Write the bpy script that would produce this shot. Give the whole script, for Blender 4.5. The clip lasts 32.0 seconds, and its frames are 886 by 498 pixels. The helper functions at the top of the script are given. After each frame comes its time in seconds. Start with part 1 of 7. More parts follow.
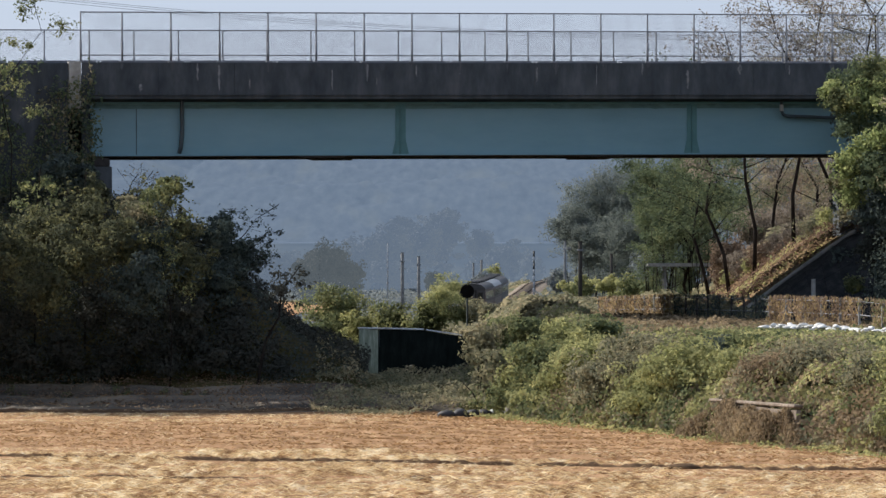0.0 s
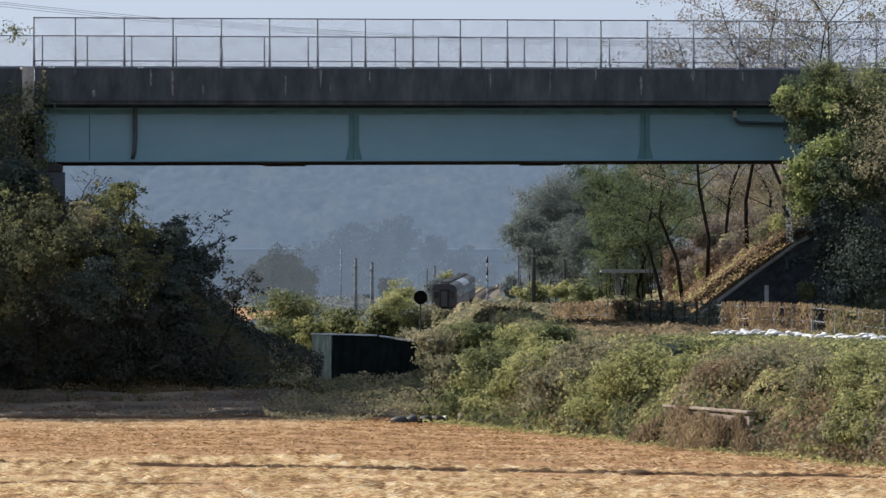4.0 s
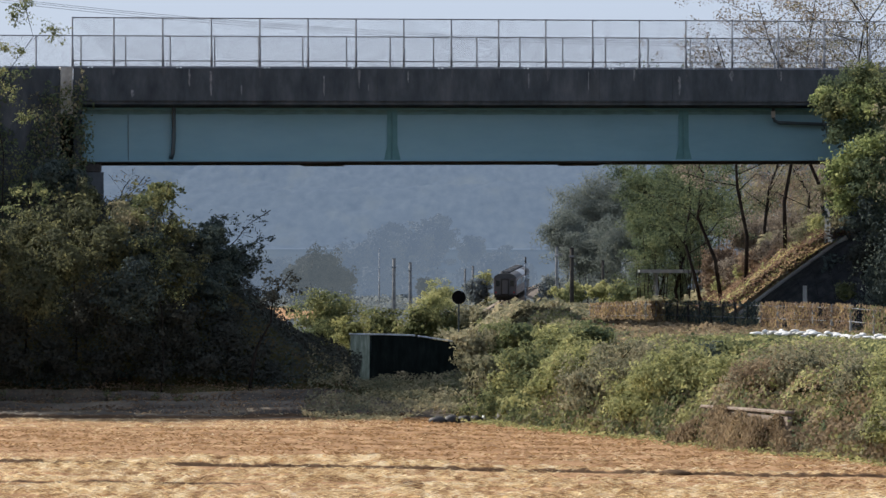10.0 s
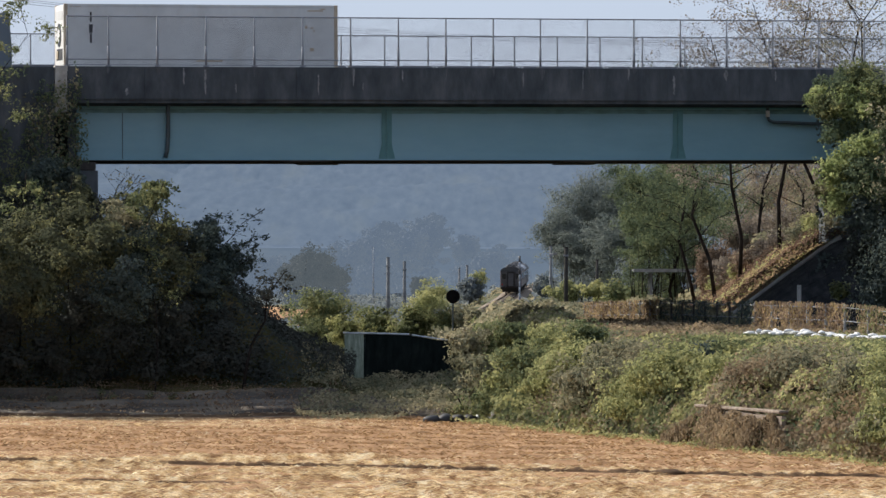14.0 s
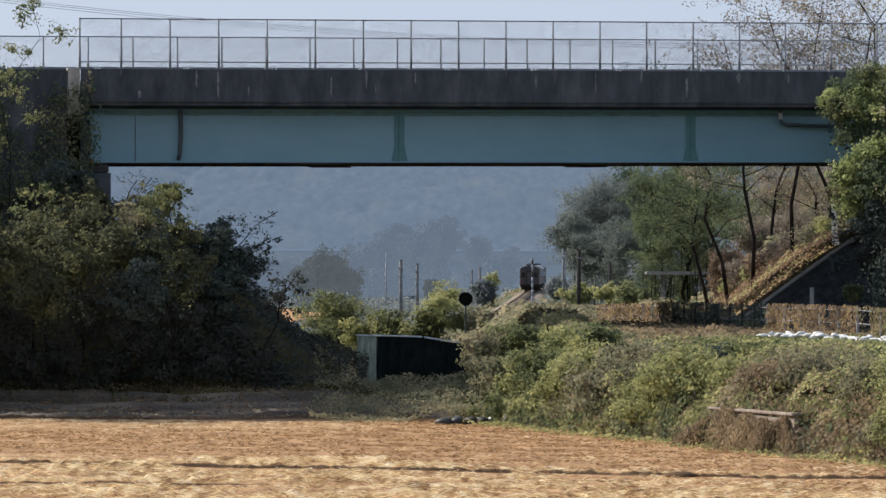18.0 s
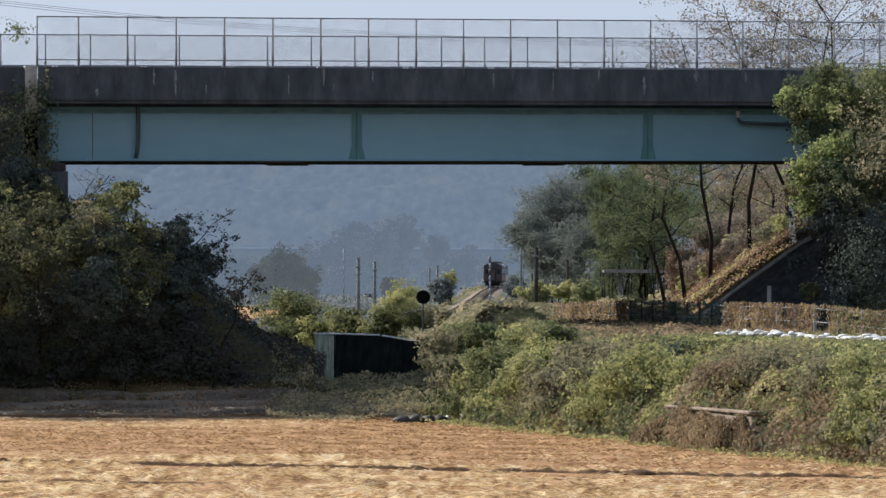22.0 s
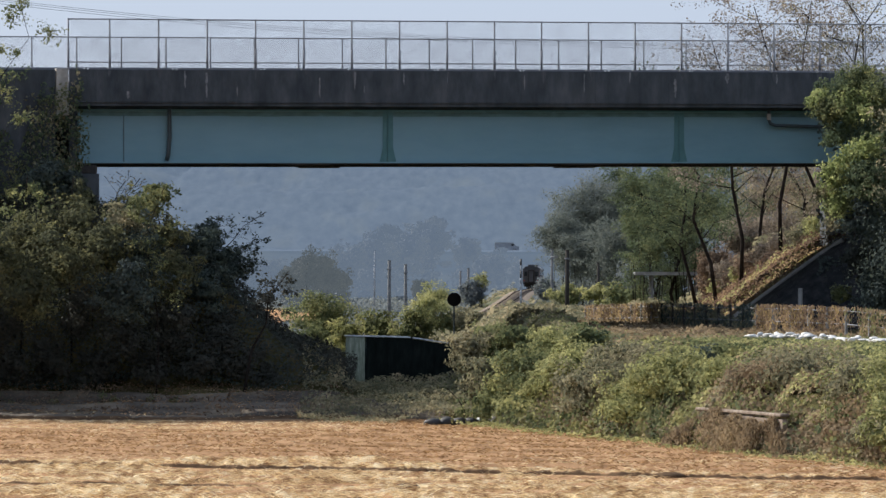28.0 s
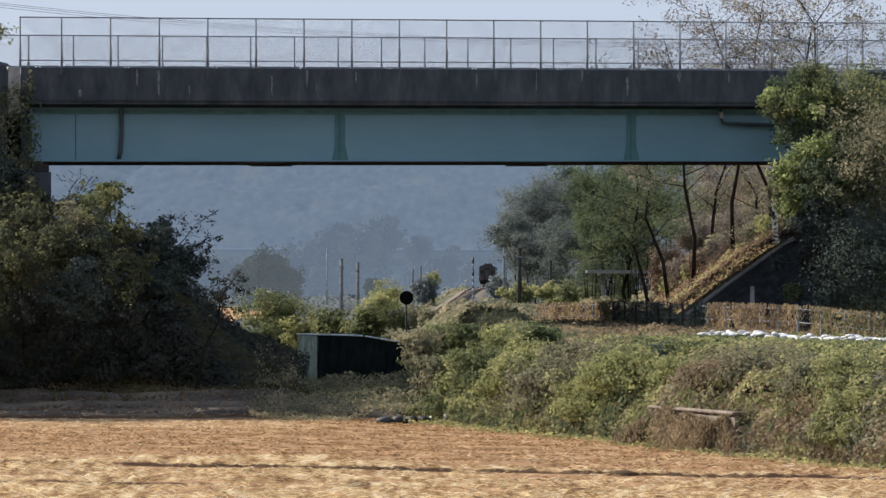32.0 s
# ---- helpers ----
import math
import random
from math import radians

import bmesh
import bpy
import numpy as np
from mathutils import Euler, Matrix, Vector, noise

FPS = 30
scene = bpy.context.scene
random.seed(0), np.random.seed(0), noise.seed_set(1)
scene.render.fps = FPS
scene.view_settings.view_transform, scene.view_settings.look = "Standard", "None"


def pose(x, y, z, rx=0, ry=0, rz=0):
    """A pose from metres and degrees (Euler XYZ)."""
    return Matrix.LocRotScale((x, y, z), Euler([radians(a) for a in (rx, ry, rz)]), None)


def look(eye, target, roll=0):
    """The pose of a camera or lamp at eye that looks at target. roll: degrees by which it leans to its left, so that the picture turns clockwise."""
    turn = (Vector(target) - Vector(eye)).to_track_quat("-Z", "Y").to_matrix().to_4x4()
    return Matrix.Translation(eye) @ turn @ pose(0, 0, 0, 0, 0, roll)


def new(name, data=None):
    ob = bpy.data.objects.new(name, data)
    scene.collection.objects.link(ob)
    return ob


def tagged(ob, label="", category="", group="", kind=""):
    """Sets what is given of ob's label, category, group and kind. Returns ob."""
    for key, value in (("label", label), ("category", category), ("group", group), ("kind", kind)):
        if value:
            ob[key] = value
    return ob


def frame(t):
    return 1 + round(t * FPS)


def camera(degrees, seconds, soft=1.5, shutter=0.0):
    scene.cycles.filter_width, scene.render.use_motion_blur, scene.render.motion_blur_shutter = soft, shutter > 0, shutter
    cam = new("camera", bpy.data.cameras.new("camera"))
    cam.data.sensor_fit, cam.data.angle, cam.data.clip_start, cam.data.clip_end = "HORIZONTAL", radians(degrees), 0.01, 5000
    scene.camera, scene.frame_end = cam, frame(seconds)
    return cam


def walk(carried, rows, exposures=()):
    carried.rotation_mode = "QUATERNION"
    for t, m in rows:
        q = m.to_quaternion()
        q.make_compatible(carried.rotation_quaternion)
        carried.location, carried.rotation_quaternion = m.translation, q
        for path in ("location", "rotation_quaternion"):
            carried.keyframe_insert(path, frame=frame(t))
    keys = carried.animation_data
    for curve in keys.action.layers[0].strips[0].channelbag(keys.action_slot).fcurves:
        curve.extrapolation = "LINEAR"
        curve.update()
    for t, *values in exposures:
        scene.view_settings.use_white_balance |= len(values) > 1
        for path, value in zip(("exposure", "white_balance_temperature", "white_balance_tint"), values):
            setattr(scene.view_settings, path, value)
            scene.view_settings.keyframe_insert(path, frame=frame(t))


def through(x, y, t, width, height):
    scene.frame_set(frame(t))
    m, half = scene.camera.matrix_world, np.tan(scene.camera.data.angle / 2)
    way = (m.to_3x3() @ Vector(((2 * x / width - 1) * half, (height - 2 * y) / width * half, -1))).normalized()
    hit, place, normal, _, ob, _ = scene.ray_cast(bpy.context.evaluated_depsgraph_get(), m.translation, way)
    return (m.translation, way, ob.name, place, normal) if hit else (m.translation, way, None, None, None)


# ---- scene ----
EYE, EXPOSURE = 5.6, 0.64
cam = camera(9.96, 32.0)
# seconds, yaw, pitch, roll of a camera held by one who stands still
ROWS = [
    (0, 0.000, 0.185, -0.011),
    (0.5, -0.107, 0.175, -0.019),
    (1, 0.019, 0.158, -0.027),
    (1.5, 0.156, 0.146, -0.034),
    (2, 0.256, 0.145, -0.036),
    (2.5, 0.196, 0.145, -0.036),
    (3, 0.136, 0.165, -0.038),
    (3.5, -0.110, 0.216, -0.043),
    (4, -0.526, 0.253, -0.049),
    (4.5, -0.577, 0.247, -0.056),
    (6.5, -0.506, 0.243, -0.010),
    (7, -0.351, 0.243, -0.020),
    (7.5, -0.146, 0.252, -0.038),
    (8, -0.195, 0.244, -0.063),
    (8.5, -0.110, 0.244, -0.085),
    (9, -0.113, 0.237, -0.091),
    (9.5, -0.127, 0.244, -0.085),
    (10, -0.095, 0.253, -0.086),
    (10.5, -0.123, 0.246, -0.098),
    (11, -0.186, 0.244, -0.111),
    (11.5, -0.141, 0.245, -0.119),
    (12, -0.106, 0.244, -0.129),
    (12.5, 0.007, 0.249, -0.145),
    (13, 0.014, 0.252, -0.158),
    (13.5, -0.161, 0.240, -0.168),
    (15.5, -0.114, 0.260, -0.153),
    (16, -0.005, 0.266, -0.153),
    (16.5, 0.034, 0.268, -0.155),
    (17, -0.011, 0.273, -0.159),
    (17.5, -0.034, 0.267, -0.165),
    (18, -0.017, 0.269, -0.167),
    (18.5, -0.002, 0.260, -0.162),
    (19, -0.138, 0.254, -0.160),
    (19.5, -0.152, 0.261, -0.169),
    (20, -0.133, 0.259, -0.182),
    (20.5, -0.298, 0.249, -0.188),
    (21, -0.463, 0.252, -0.185),
    (21.5, -0.488, 0.260, -0.179),
    (22, -0.496, 0.250, -0.171),
    (22.5, -0.344, 0.254, -0.162),
    (23, -0.229, 0.269, -0.155),
    (23.5, -0.110, 0.274, -0.156),
    (24, -0.167, 0.288, -0.162),
    (24.5, -0.186, 0.279, -0.166),
    (25, -0.200, 0.269, -0.163),
    (25.5, -0.198, 0.273, -0.154),
    (27.5, -0.162, 0.285, -0.193),
    (28, -0.147, 0.276, -0.185),
    (28.5, -0.229, 0.260, -0.175),
    (29, -0.396, 0.252, -0.162),
    (29.5, -0.487, 0.246, -0.146),
    (30, -0.422, 0.254, -0.134),
    (30.5, -0.506, 0.254, -0.130),
    (31, -0.498, 0.244, -0.137),
    (31.5, -0.547, 0.251, -0.151),
    (32, -0.685, 0.258, -0.165),
]
walk(cam, [(t, pose(0, 0, EYE, 90 + pitch, roll, yaw)) for t, yaw, pitch, roll in ROWS], exposures=[(0, EXPOSURE), (32, EXPOSURE)])

# ---- world and sun ----
SUN_HEIGHT, SUN_SIDE = 34.5, 55.0   # degrees above the horizon, and to the left of straight ahead
world = bpy.data.worlds.new("sky")
scene.world = world
world.use_nodes = True
wn = world.node_tree.nodes
sky = wn.new("ShaderNodeTexSky")
sky.sky_type, sky.sun_disc = "NISHITA", False
sky.sun_elevation, sky.sun_rotation = radians(SUN_HEIGHT), radians(-SUN_SIDE)
sky.air_density, sky.dust_density, sky.ozone_density = 1.0, 1.0, 3.0
wn["Background"].inputs["Strength"].default_value = 0.1
haze = wn.new("ShaderNodeMix")   # thin autumn haze evens out the sky
haze.data_type = "RGBA"
haze.inputs[0].default_value = 0.85
haze.inputs[7].default_value = (3.33, 3.86, 5.02, 1)
world.node_tree.links.new(sky.outputs["Color"], haze.inputs[6])
world.node_tree.links.new(haze.outputs[2], wn["Background"].inputs["Color"])
sun = new("sun", bpy.data.lights.new("sun", "SUN"))
sun.data.energy, sun.data.angle, sun.data.color = 5.0, radians(0.6), (1.0, 0.93, 0.84)
SUN_WAY = Vector((-math.sin(radians(SUN_SIDE)) * math.cos(radians(SUN_HEIGHT)), math.cos(radians(SUN_SIDE)) * math.cos(radians(SUN_HEIGHT)), math.sin(radians(SUN_HEIGHT))))
sun.matrix_world = look(SUN_WAY * 300, (0, 0, 0))

# ---- materials ----
def material(name, stops, scale=3.0, detail=6.0, rough=0.8, metal=0.0, bump=0.2, bump_scale=40.0, stretch=(1, 1, 1), spots=0.0, spot_colour=(0.5, 0.5, 0.48), spot_scale=2.0):
    """A surface whose colour runs through stops with noise, for some stretched to fit the camera's view, with fine
    relief and stains of a second scale.
    """
    m = bpy.data.materials.new(name)
    m.use_nodes = True
    nt = m.node_tree
    n, l = nt.nodes, nt.links
    b = n["Principled BSDF"]
    co = n.new("ShaderNodeTexCoord")
    mp = n.new("ShaderNodeMapping")
    mp.inputs["Scale"].default_value = stretch
    l.new(co.outputs["Object"], mp.inputs["Vector"])
    no = n.new("ShaderNodeTexNoise")
    no.inputs["Scale"].default_value, no.inputs["Detail"].default_value = scale, detail
    no.inputs["Roughness"].default_value = 0.65
    l.new(mp.outputs[0], no.inputs["Vector"])
    cr = n.new("ShaderNodeValToRGB")
    while len(cr.color_ramp.elements) < len(stops):
        cr.color_ramp.elements.new(0.5)
    for i, c in enumerate(stops):
        cr.color_ramp.elements[i].position = 0.3 + 0.4 * i / max(1, len(stops) - 1)
        cr.color_ramp.elements[i].color = (*c, 1)
    l.new(no.outputs["Fac"], cr.inputs["Fac"])
    colour = cr.outputs["Color"]
    if spots:
        n2 = n.new("ShaderNodeTexNoise")
        n2.inputs["Scale"].default_value, n2.inputs["Detail"].default_value = spot_scale, 8
        l.new(mp.outputs[0], n2.inputs["Vector"])
        r2 = n.new("ShaderNodeValToRGB")
        r2.color_ramp.elements[0].position, r2.color_ramp.elements[1].position = 0.54, 0.72
        r2.color_ramp.elements[1].color = (spots, spots, spots, 1)
        l.new(n2.outputs["Fac"], r2.inputs["Fac"])
        mx = n.new("ShaderNodeMix")
        mx.data_type = "RGBA"
        mx.inputs[7].default_value = (*spot_colour, 1)
        l.new(r2.outputs["Color"], mx.inputs[0])
        l.new(colour, mx.inputs[6])
        colour = mx.outputs[2]
    l.new(colour, b.inputs["Base Color"])
    b.inputs["Roughness"].default_value, b.inputs["Metallic"].default_value = rough, metal
    if rough >= 0.9:   # loose, dusty or hairy surfaces have no sheen
        b.inputs["Specular IOR Level"].default_value = 0.03
    if bump:
        n3 = n.new("ShaderNodeTexNoise")
        n3.inputs["Scale"].default_value, n3.inputs["Detail"].default_value = bump_scale, 4
        l.new(mp.outputs[0], n3.inputs["Vector"])
        bp = n.new("ShaderNodeBump")
        bp.inputs["Strength"].default_value, bp.inputs["Distance"].default_value = bump, 0.03
        l.new(n3.outputs["Fac"], bp.inputs["Height"])
        l.new(bp.outputs["Normal"], b.inputs["Normal"])
    return m


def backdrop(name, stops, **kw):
    """Far distance behind miles of bright air: haze painted as surface colour and glow, with a little of the surface.
    """
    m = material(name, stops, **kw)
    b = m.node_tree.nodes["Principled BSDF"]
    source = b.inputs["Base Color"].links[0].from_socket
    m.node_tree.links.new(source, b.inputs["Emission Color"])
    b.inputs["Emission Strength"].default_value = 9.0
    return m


def leaf_material(name, stops, through=0.35, rough=0.75, patch=0.7, stretch=(1, 1, 1), even=0.7, gain=1.95, cool=1.2):
    """Leaves: every leaf has its own colour out of stops, whole patches run warmer or cooler, and light shines through."""
    m = bpy.data.materials.new(name)
    m.use_nodes = True
    nt = m.node_tree
    n, l = nt.nodes, nt.links
    b = n["Principled BSDF"]
    geo = n.new("ShaderNodeNewGeometry")
    co = n.new("ShaderNodeTexCoord")
    no = n.new("ShaderNodeTexNoise")
    no.inputs["Scale"].default_value, no.inputs["Detail"].default_value = patch, 5
    mp = n.new("ShaderNodeMapping")
    mp.inputs["Scale"].default_value = stretch
    l.new(co.outputs["Object"], mp.inputs["Vector"])
    l.new(mp.outputs[0], no.inputs["Vector"])
    mul = n.new("ShaderNodeMath")
    mul.operation = "MULTIPLY_ADD"
    mul.inputs[1].default_value, mul.inputs[2].default_value = gain, 0.5 - gain * 0.5 - (0.25 if gain < 2 else 0)
    l.new(no.outputs["Fac"], mul.inputs[0])
    add = n.new("ShaderNodeMix")
    add.inputs[0].default_value = even
    l.new(geo.outputs["Random Per Island"], add.inputs[2])
    l.new(mul.outputs[0], add.inputs[3])
    cr = n.new("ShaderNodeValToRGB")
    while len(cr.color_ramp.elements) < len(stops):
        cr.color_ramp.elements.new(0.5)
    for i, c in enumerate(stops):
        cr.color_ramp.elements[i].position = 0.1 + 0.8 * i / max(1, len(stops) - 1)
        # cool lifts the blue, partly for haze in the air before the leaves
        cr.color_ramp.elements[i].color = (c[0], c[1], c[2] * cool, 1)
    l.new(add.outputs[0], cr.inputs["Fac"])
    l.new(cr.outputs["Color"], b.inputs["Base Color"])
    b.inputs["Roughness"].default_value = rough
    b.inputs["Specular IOR Level"].default_value = 0.06
    tr = n.new("ShaderNodeBsdfTranslucent")
    l.new(cr.outputs["Color"], tr.inputs["Color"])
    mx = n.new("ShaderNodeMixShader")
    mx.inputs[0].default_value = through
    l.new(b.outputs[0], mx.inputs[1])
    l.new(tr.outputs[0], mx.inputs[2])
    l.new(mx.outputs[0], n["Material Output"].inputs["Surface"])
    return m


def plain(name, colour, rough=0.6, metal=0.0, alpha=1.0, spread=0.25):
    return material(name, [tuple(c * (1 - spread) for c in colour), colour, tuple(min(1, c * (1 + spread)) for c in colour)], scale=2.0, rough=rough, metal=metal, bump=0.05)


# noise drawn out in depth so that it shows from the low camera
M_STRAW = material("cut_straw_field", [(0.15, 0.084, 0.043), (0.29, 0.175, 0.094), (0.42, 0.27, 0.155)], scale=3.0, stretch=(0.45, 0.13, 1), rough=0.9, bump=0.9, bump_scale=9, spots=0.4, spot_colour=(0.44, 0.31, 0.17), spot_scale=2.5)
M_SOIL = material("bare_soil", [(0.055, 0.049, 0.043), (0.11, 0.096, 0.08), (0.22, 0.185, 0.145)], scale=1.2, stretch=(0.25, 1, 1), rough=0.95, bump=0.9, bump_scale=7, spots=0.5, spot_colour=(0.24, 0.20, 0.14), spot_scale=1.5)
M_BUND = material("trodden_earth", [(0.06, 0.038, 0.024), (0.11, 0.072, 0.045), (0.20, 0.135, 0.082)], scale=4, stretch=(0.5, 1, 2), rough=0.95, bump=0.8, bump_scale=12)
M_BANK = material("overgrown_soil", [(0.03, 0.035, 0.014), (0.07, 0.065, 0.028), (0.13, 0.10, 0.05)], scale=0.9, rough=0.95, bump=0.8, bump_scale=8)
M_DRYGRASS = material("dry_grass_slope", [(0.08, 0.055, 0.032), (0.15, 0.10, 0.055), (0.22, 0.15, 0.08)], scale=1.3, rough=0.95, bump=0.8, bump_scale=10, spots=0.6, spot_colour=(0.20, 0.22, 0.05), spot_scale=0.5)
M_PLAIN = material("far_fields", [(0.06, 0.08, 0.05), (0.11, 0.115, 0.07), (0.24, 0.18, 0.10)], scale=0.02, stretch=(0.6, 1.6, 1), rough=0.95, bump=0.3)
M_CONCRETE_DARK = material("weathered_dark_concrete", [(0.040, 0.047, 0.055), (0.066, 0.075, 0.083), (0.108, 0.115, 0.124)], scale=1.1, stretch=(1, 1, 0.35), rough=0.9, bump=0.4, bump_scale=14, spots=0.25, spot_colour=(0.12, 0.12, 0.12), spot_scale=0.9)
M_CONCRETE = material("pale_concrete", [(0.24, 0.23, 0.21), (0.36, 0.35, 0.32), (0.45, 0.43, 0.40)], scale=1.5, rough=0.85, bump=0.3, spots=0.4, spot_colour=(0.15, 0.14, 0.12))
M_STAIN = material("faint_lime_stain", [(0.058, 0.063, 0.070), (0.085, 0.09, 0.096), (0.13, 0.135, 0.14)], scale=5, stretch=(2, 1, 0.5), rough=0.9, bump=0.2)
M_STREAK = material("lime_streak", [(0.10, 0.105, 0.11), (0.18, 0.185, 0.19), (0.30, 0.30, 0.30)], scale=6, rough=0.9, bump=0.2)
M_ASPHALT = material("asphalt", [(0.035, 0.035, 0.036), (0.05, 0.05, 0.052), (0.07, 0.07, 0.07)], scale=4, rough=0.9, bump=0.3)
M_TEAL = material("teal_painted_steel", [(0.118, 0.235, 0.275), (0.142, 0.27, 0.318), (0.165, 0.298, 0.345)], scale=0.5, stretch=(0.4, 1, 1.2), rough=0.45, bump=0.06, bump_scale=3, spots=0.25, spot_colour=(0.155, 0.30, 0.30), spot_scale=0.7)
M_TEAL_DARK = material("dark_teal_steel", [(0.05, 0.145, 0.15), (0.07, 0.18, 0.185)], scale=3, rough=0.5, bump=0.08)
# darker teal for the shade that the deck casts on the web
M_WEB_SHADE = material("web_shade_green", [(0.055, 0.115, 0.115), (0.085, 0.165, 0.165), (0.11, 0.215, 0.23)], scale=3, stretch=(0.6, 1, 1.5), rough=0.7, bump=0.1)
M_RUST = material("rusty_dark_steel", [(0.02, 0.018, 0.017), (0.05, 0.04, 0.035)], scale=6, rough=0.8, bump=0.3)
M_GALV = material("galvanised_steel", [(0.13, 0.14, 0.16), (0.18, 0.192, 0.215), (0.24, 0.25, 0.275)], scale=5, rough=0.75, metal=0.15, bump=0.08)
M_WIRE = plain("wire", (0.10, 0.10, 0.11), 0.5, 0.5)
M_PIPE = plain("dark_pipe", (0.035, 0.05, 0.055), 0.5)
M_BARK = material("bark", [(0.010, 0.009, 0.008), (0.022, 0.018, 0.016), (0.045, 0.038, 0.032)], scale=5, stretch=(1, 1, 0.3), rough=0.95, bump=0.8, bump_scale=20)
# blue stops below hold the haze in front of hill, bank and rail
# noise stretched in depth to look even from the camera
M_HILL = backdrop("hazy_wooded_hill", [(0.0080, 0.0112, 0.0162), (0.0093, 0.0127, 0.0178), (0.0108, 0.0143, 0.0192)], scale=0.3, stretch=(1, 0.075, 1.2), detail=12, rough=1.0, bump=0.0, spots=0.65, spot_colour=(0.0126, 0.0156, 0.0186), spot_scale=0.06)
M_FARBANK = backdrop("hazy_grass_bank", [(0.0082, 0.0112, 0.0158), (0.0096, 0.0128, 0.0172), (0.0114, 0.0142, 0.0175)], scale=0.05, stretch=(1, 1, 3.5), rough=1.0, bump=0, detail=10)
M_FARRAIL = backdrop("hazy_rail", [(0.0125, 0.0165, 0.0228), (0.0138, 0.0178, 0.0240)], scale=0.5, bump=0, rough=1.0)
M_LEAF_GREEN = leaf_material("green_leaves", [(0.09328, 0.119, 0.06003), (0.192, 0.2069, 0.09319), (0.3182, 0.3053, 0.1242), (0.4717, 0.4036, 0.176)], through=0.45, cool=1.05)
M_LEAF_OLIVE = leaf_material("olive_leaves", [(0.07803, 0.0867, 0.05896), (0.13, 0.1344, 0.0763), (0.2167, 0.2037, 0.09537), (0.3988, 0.3468, 0.1561)], through=0.5, patch=0.7, cool=0.95)
M_LEAF_RUST = leaf_material("rusty_weeds", [(0.132, 0.096, 0.06), (0.24, 0.174, 0.102), (0.36, 0.264, 0.15), (0.468, 0.36, 0.204)], through=0.45)
# lightened green that stands for sunlight on the vine's leaves
M_LEAF_VINE = leaf_material("sun_paled_vine_leaves", [(0.1674, 0.2126, 0.0966), (0.3091, 0.3478, 0.1546), (0.4637, 0.4766, 0.219), (0.6182, 0.5667, 0.2962)], through=0.55, cool=0.95)
M_LEAF_SLOPE = leaf_material("fallen_slope_leaves", [(0.08, 0.052, 0.034), (0.145, 0.093, 0.055), (0.22, 0.145, 0.08), (0.30, 0.23, 0.12)], through=0.3)
M_LEAF_THIN = leaf_material("withered_grey_leaves", [(0.1437, 0.1222, 0.08625), (0.23, 0.1941, 0.1294), (0.3162, 0.2731, 0.1725), (0.4169, 0.3594, 0.2156)], through=0.45)
# even dark tone: the embankment's shade put into the leaf colour
M_LEAF_SHADE = leaf_material("shade_dark_litter", [(0.05089, 0.05624, 0.04955), (0.05892, 0.06161, 0.05222), (0.07231, 0.06964, 0.05624), (0.0991, 0.0857, 0.06428)], through=0.2, cool=1.0, even=0.85)
# paled and greyed so that the leaf colour holds the haze
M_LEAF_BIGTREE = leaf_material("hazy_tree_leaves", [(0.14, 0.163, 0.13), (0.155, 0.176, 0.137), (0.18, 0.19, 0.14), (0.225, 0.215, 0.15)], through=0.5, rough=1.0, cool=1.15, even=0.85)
M_LEAF_DEEP = leaf_material("deep_green_leaves", [(0.06851, 0.09503, 0.05083), (0.1215, 0.1547, 0.07072), (0.2044, 0.2177, 0.0884), (0.3094, 0.2762, 0.1271)], through=0.35)
M_LEAF_LIME = leaf_material("yellow_green_leaves", [(0.191, 0.2107, 0.0814), (0.3419, 0.3399, 0.1245), (0.4826, 0.4501, 0.1772), (0.6032, 0.5171, 0.2394)], through=0.46)
# green darkened and blued to hold the shade where it is used
M_LEAF_DARK = leaf_material("shade_green_leaves", [(0.0594, 0.077, 0.0616), (0.0814, 0.1034, 0.0726), (0.1155, 0.1342, 0.0825), (0.176, 0.176, 0.099)], through=0.3)
M_LEAF_MIX = leaf_material("autumn_mixed_leaves", [(0.1392, 0.1452, 0.07865), (0.2601, 0.242, 0.1271), (0.4114, 0.3449, 0.1815), (0.5445, 0.4356, 0.242)], through=0.42)
M_LEAF_BROWN = leaf_material("dry_brown_leaves", [(0.16, 0.122, 0.08), (0.27, 0.205, 0.13), (0.38, 0.295, 0.18), (0.48, 0.39, 0.235)], through=0.4, cool=1.0)
# bluish grey stands for haze before the plants on the plain
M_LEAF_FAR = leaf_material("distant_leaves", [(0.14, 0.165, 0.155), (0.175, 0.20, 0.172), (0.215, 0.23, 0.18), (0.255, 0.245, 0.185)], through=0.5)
M_LEAF_HAZE = leaf_material("haze_glow_leaves", [(0.009568, 0.01269, 0.01456), (0.01082, 0.01394, 0.01518), (0.01227, 0.01498, 0.01539), (0.0156, 0.01706, 0.0156)], through=0.1, patch=0.09)
M_LEAF_AIR = leaf_material("haze_glow_grey_leaves", [(0.0061, 0.007564, 0.00732), (0.00732, 0.008784, 0.008296), (0.008784, 0.01, 0.00854), (0.0122, 0.01269, 0.009516)], through=0.1, patch=0.12)
for far_leaf in (M_LEAF_HAZE, M_LEAF_AIR):   # far trees' haze is put in as glow of the leaves, like the backdrop's
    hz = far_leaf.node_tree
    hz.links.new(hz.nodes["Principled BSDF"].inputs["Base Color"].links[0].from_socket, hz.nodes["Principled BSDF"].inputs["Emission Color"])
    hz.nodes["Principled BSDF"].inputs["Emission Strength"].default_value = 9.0
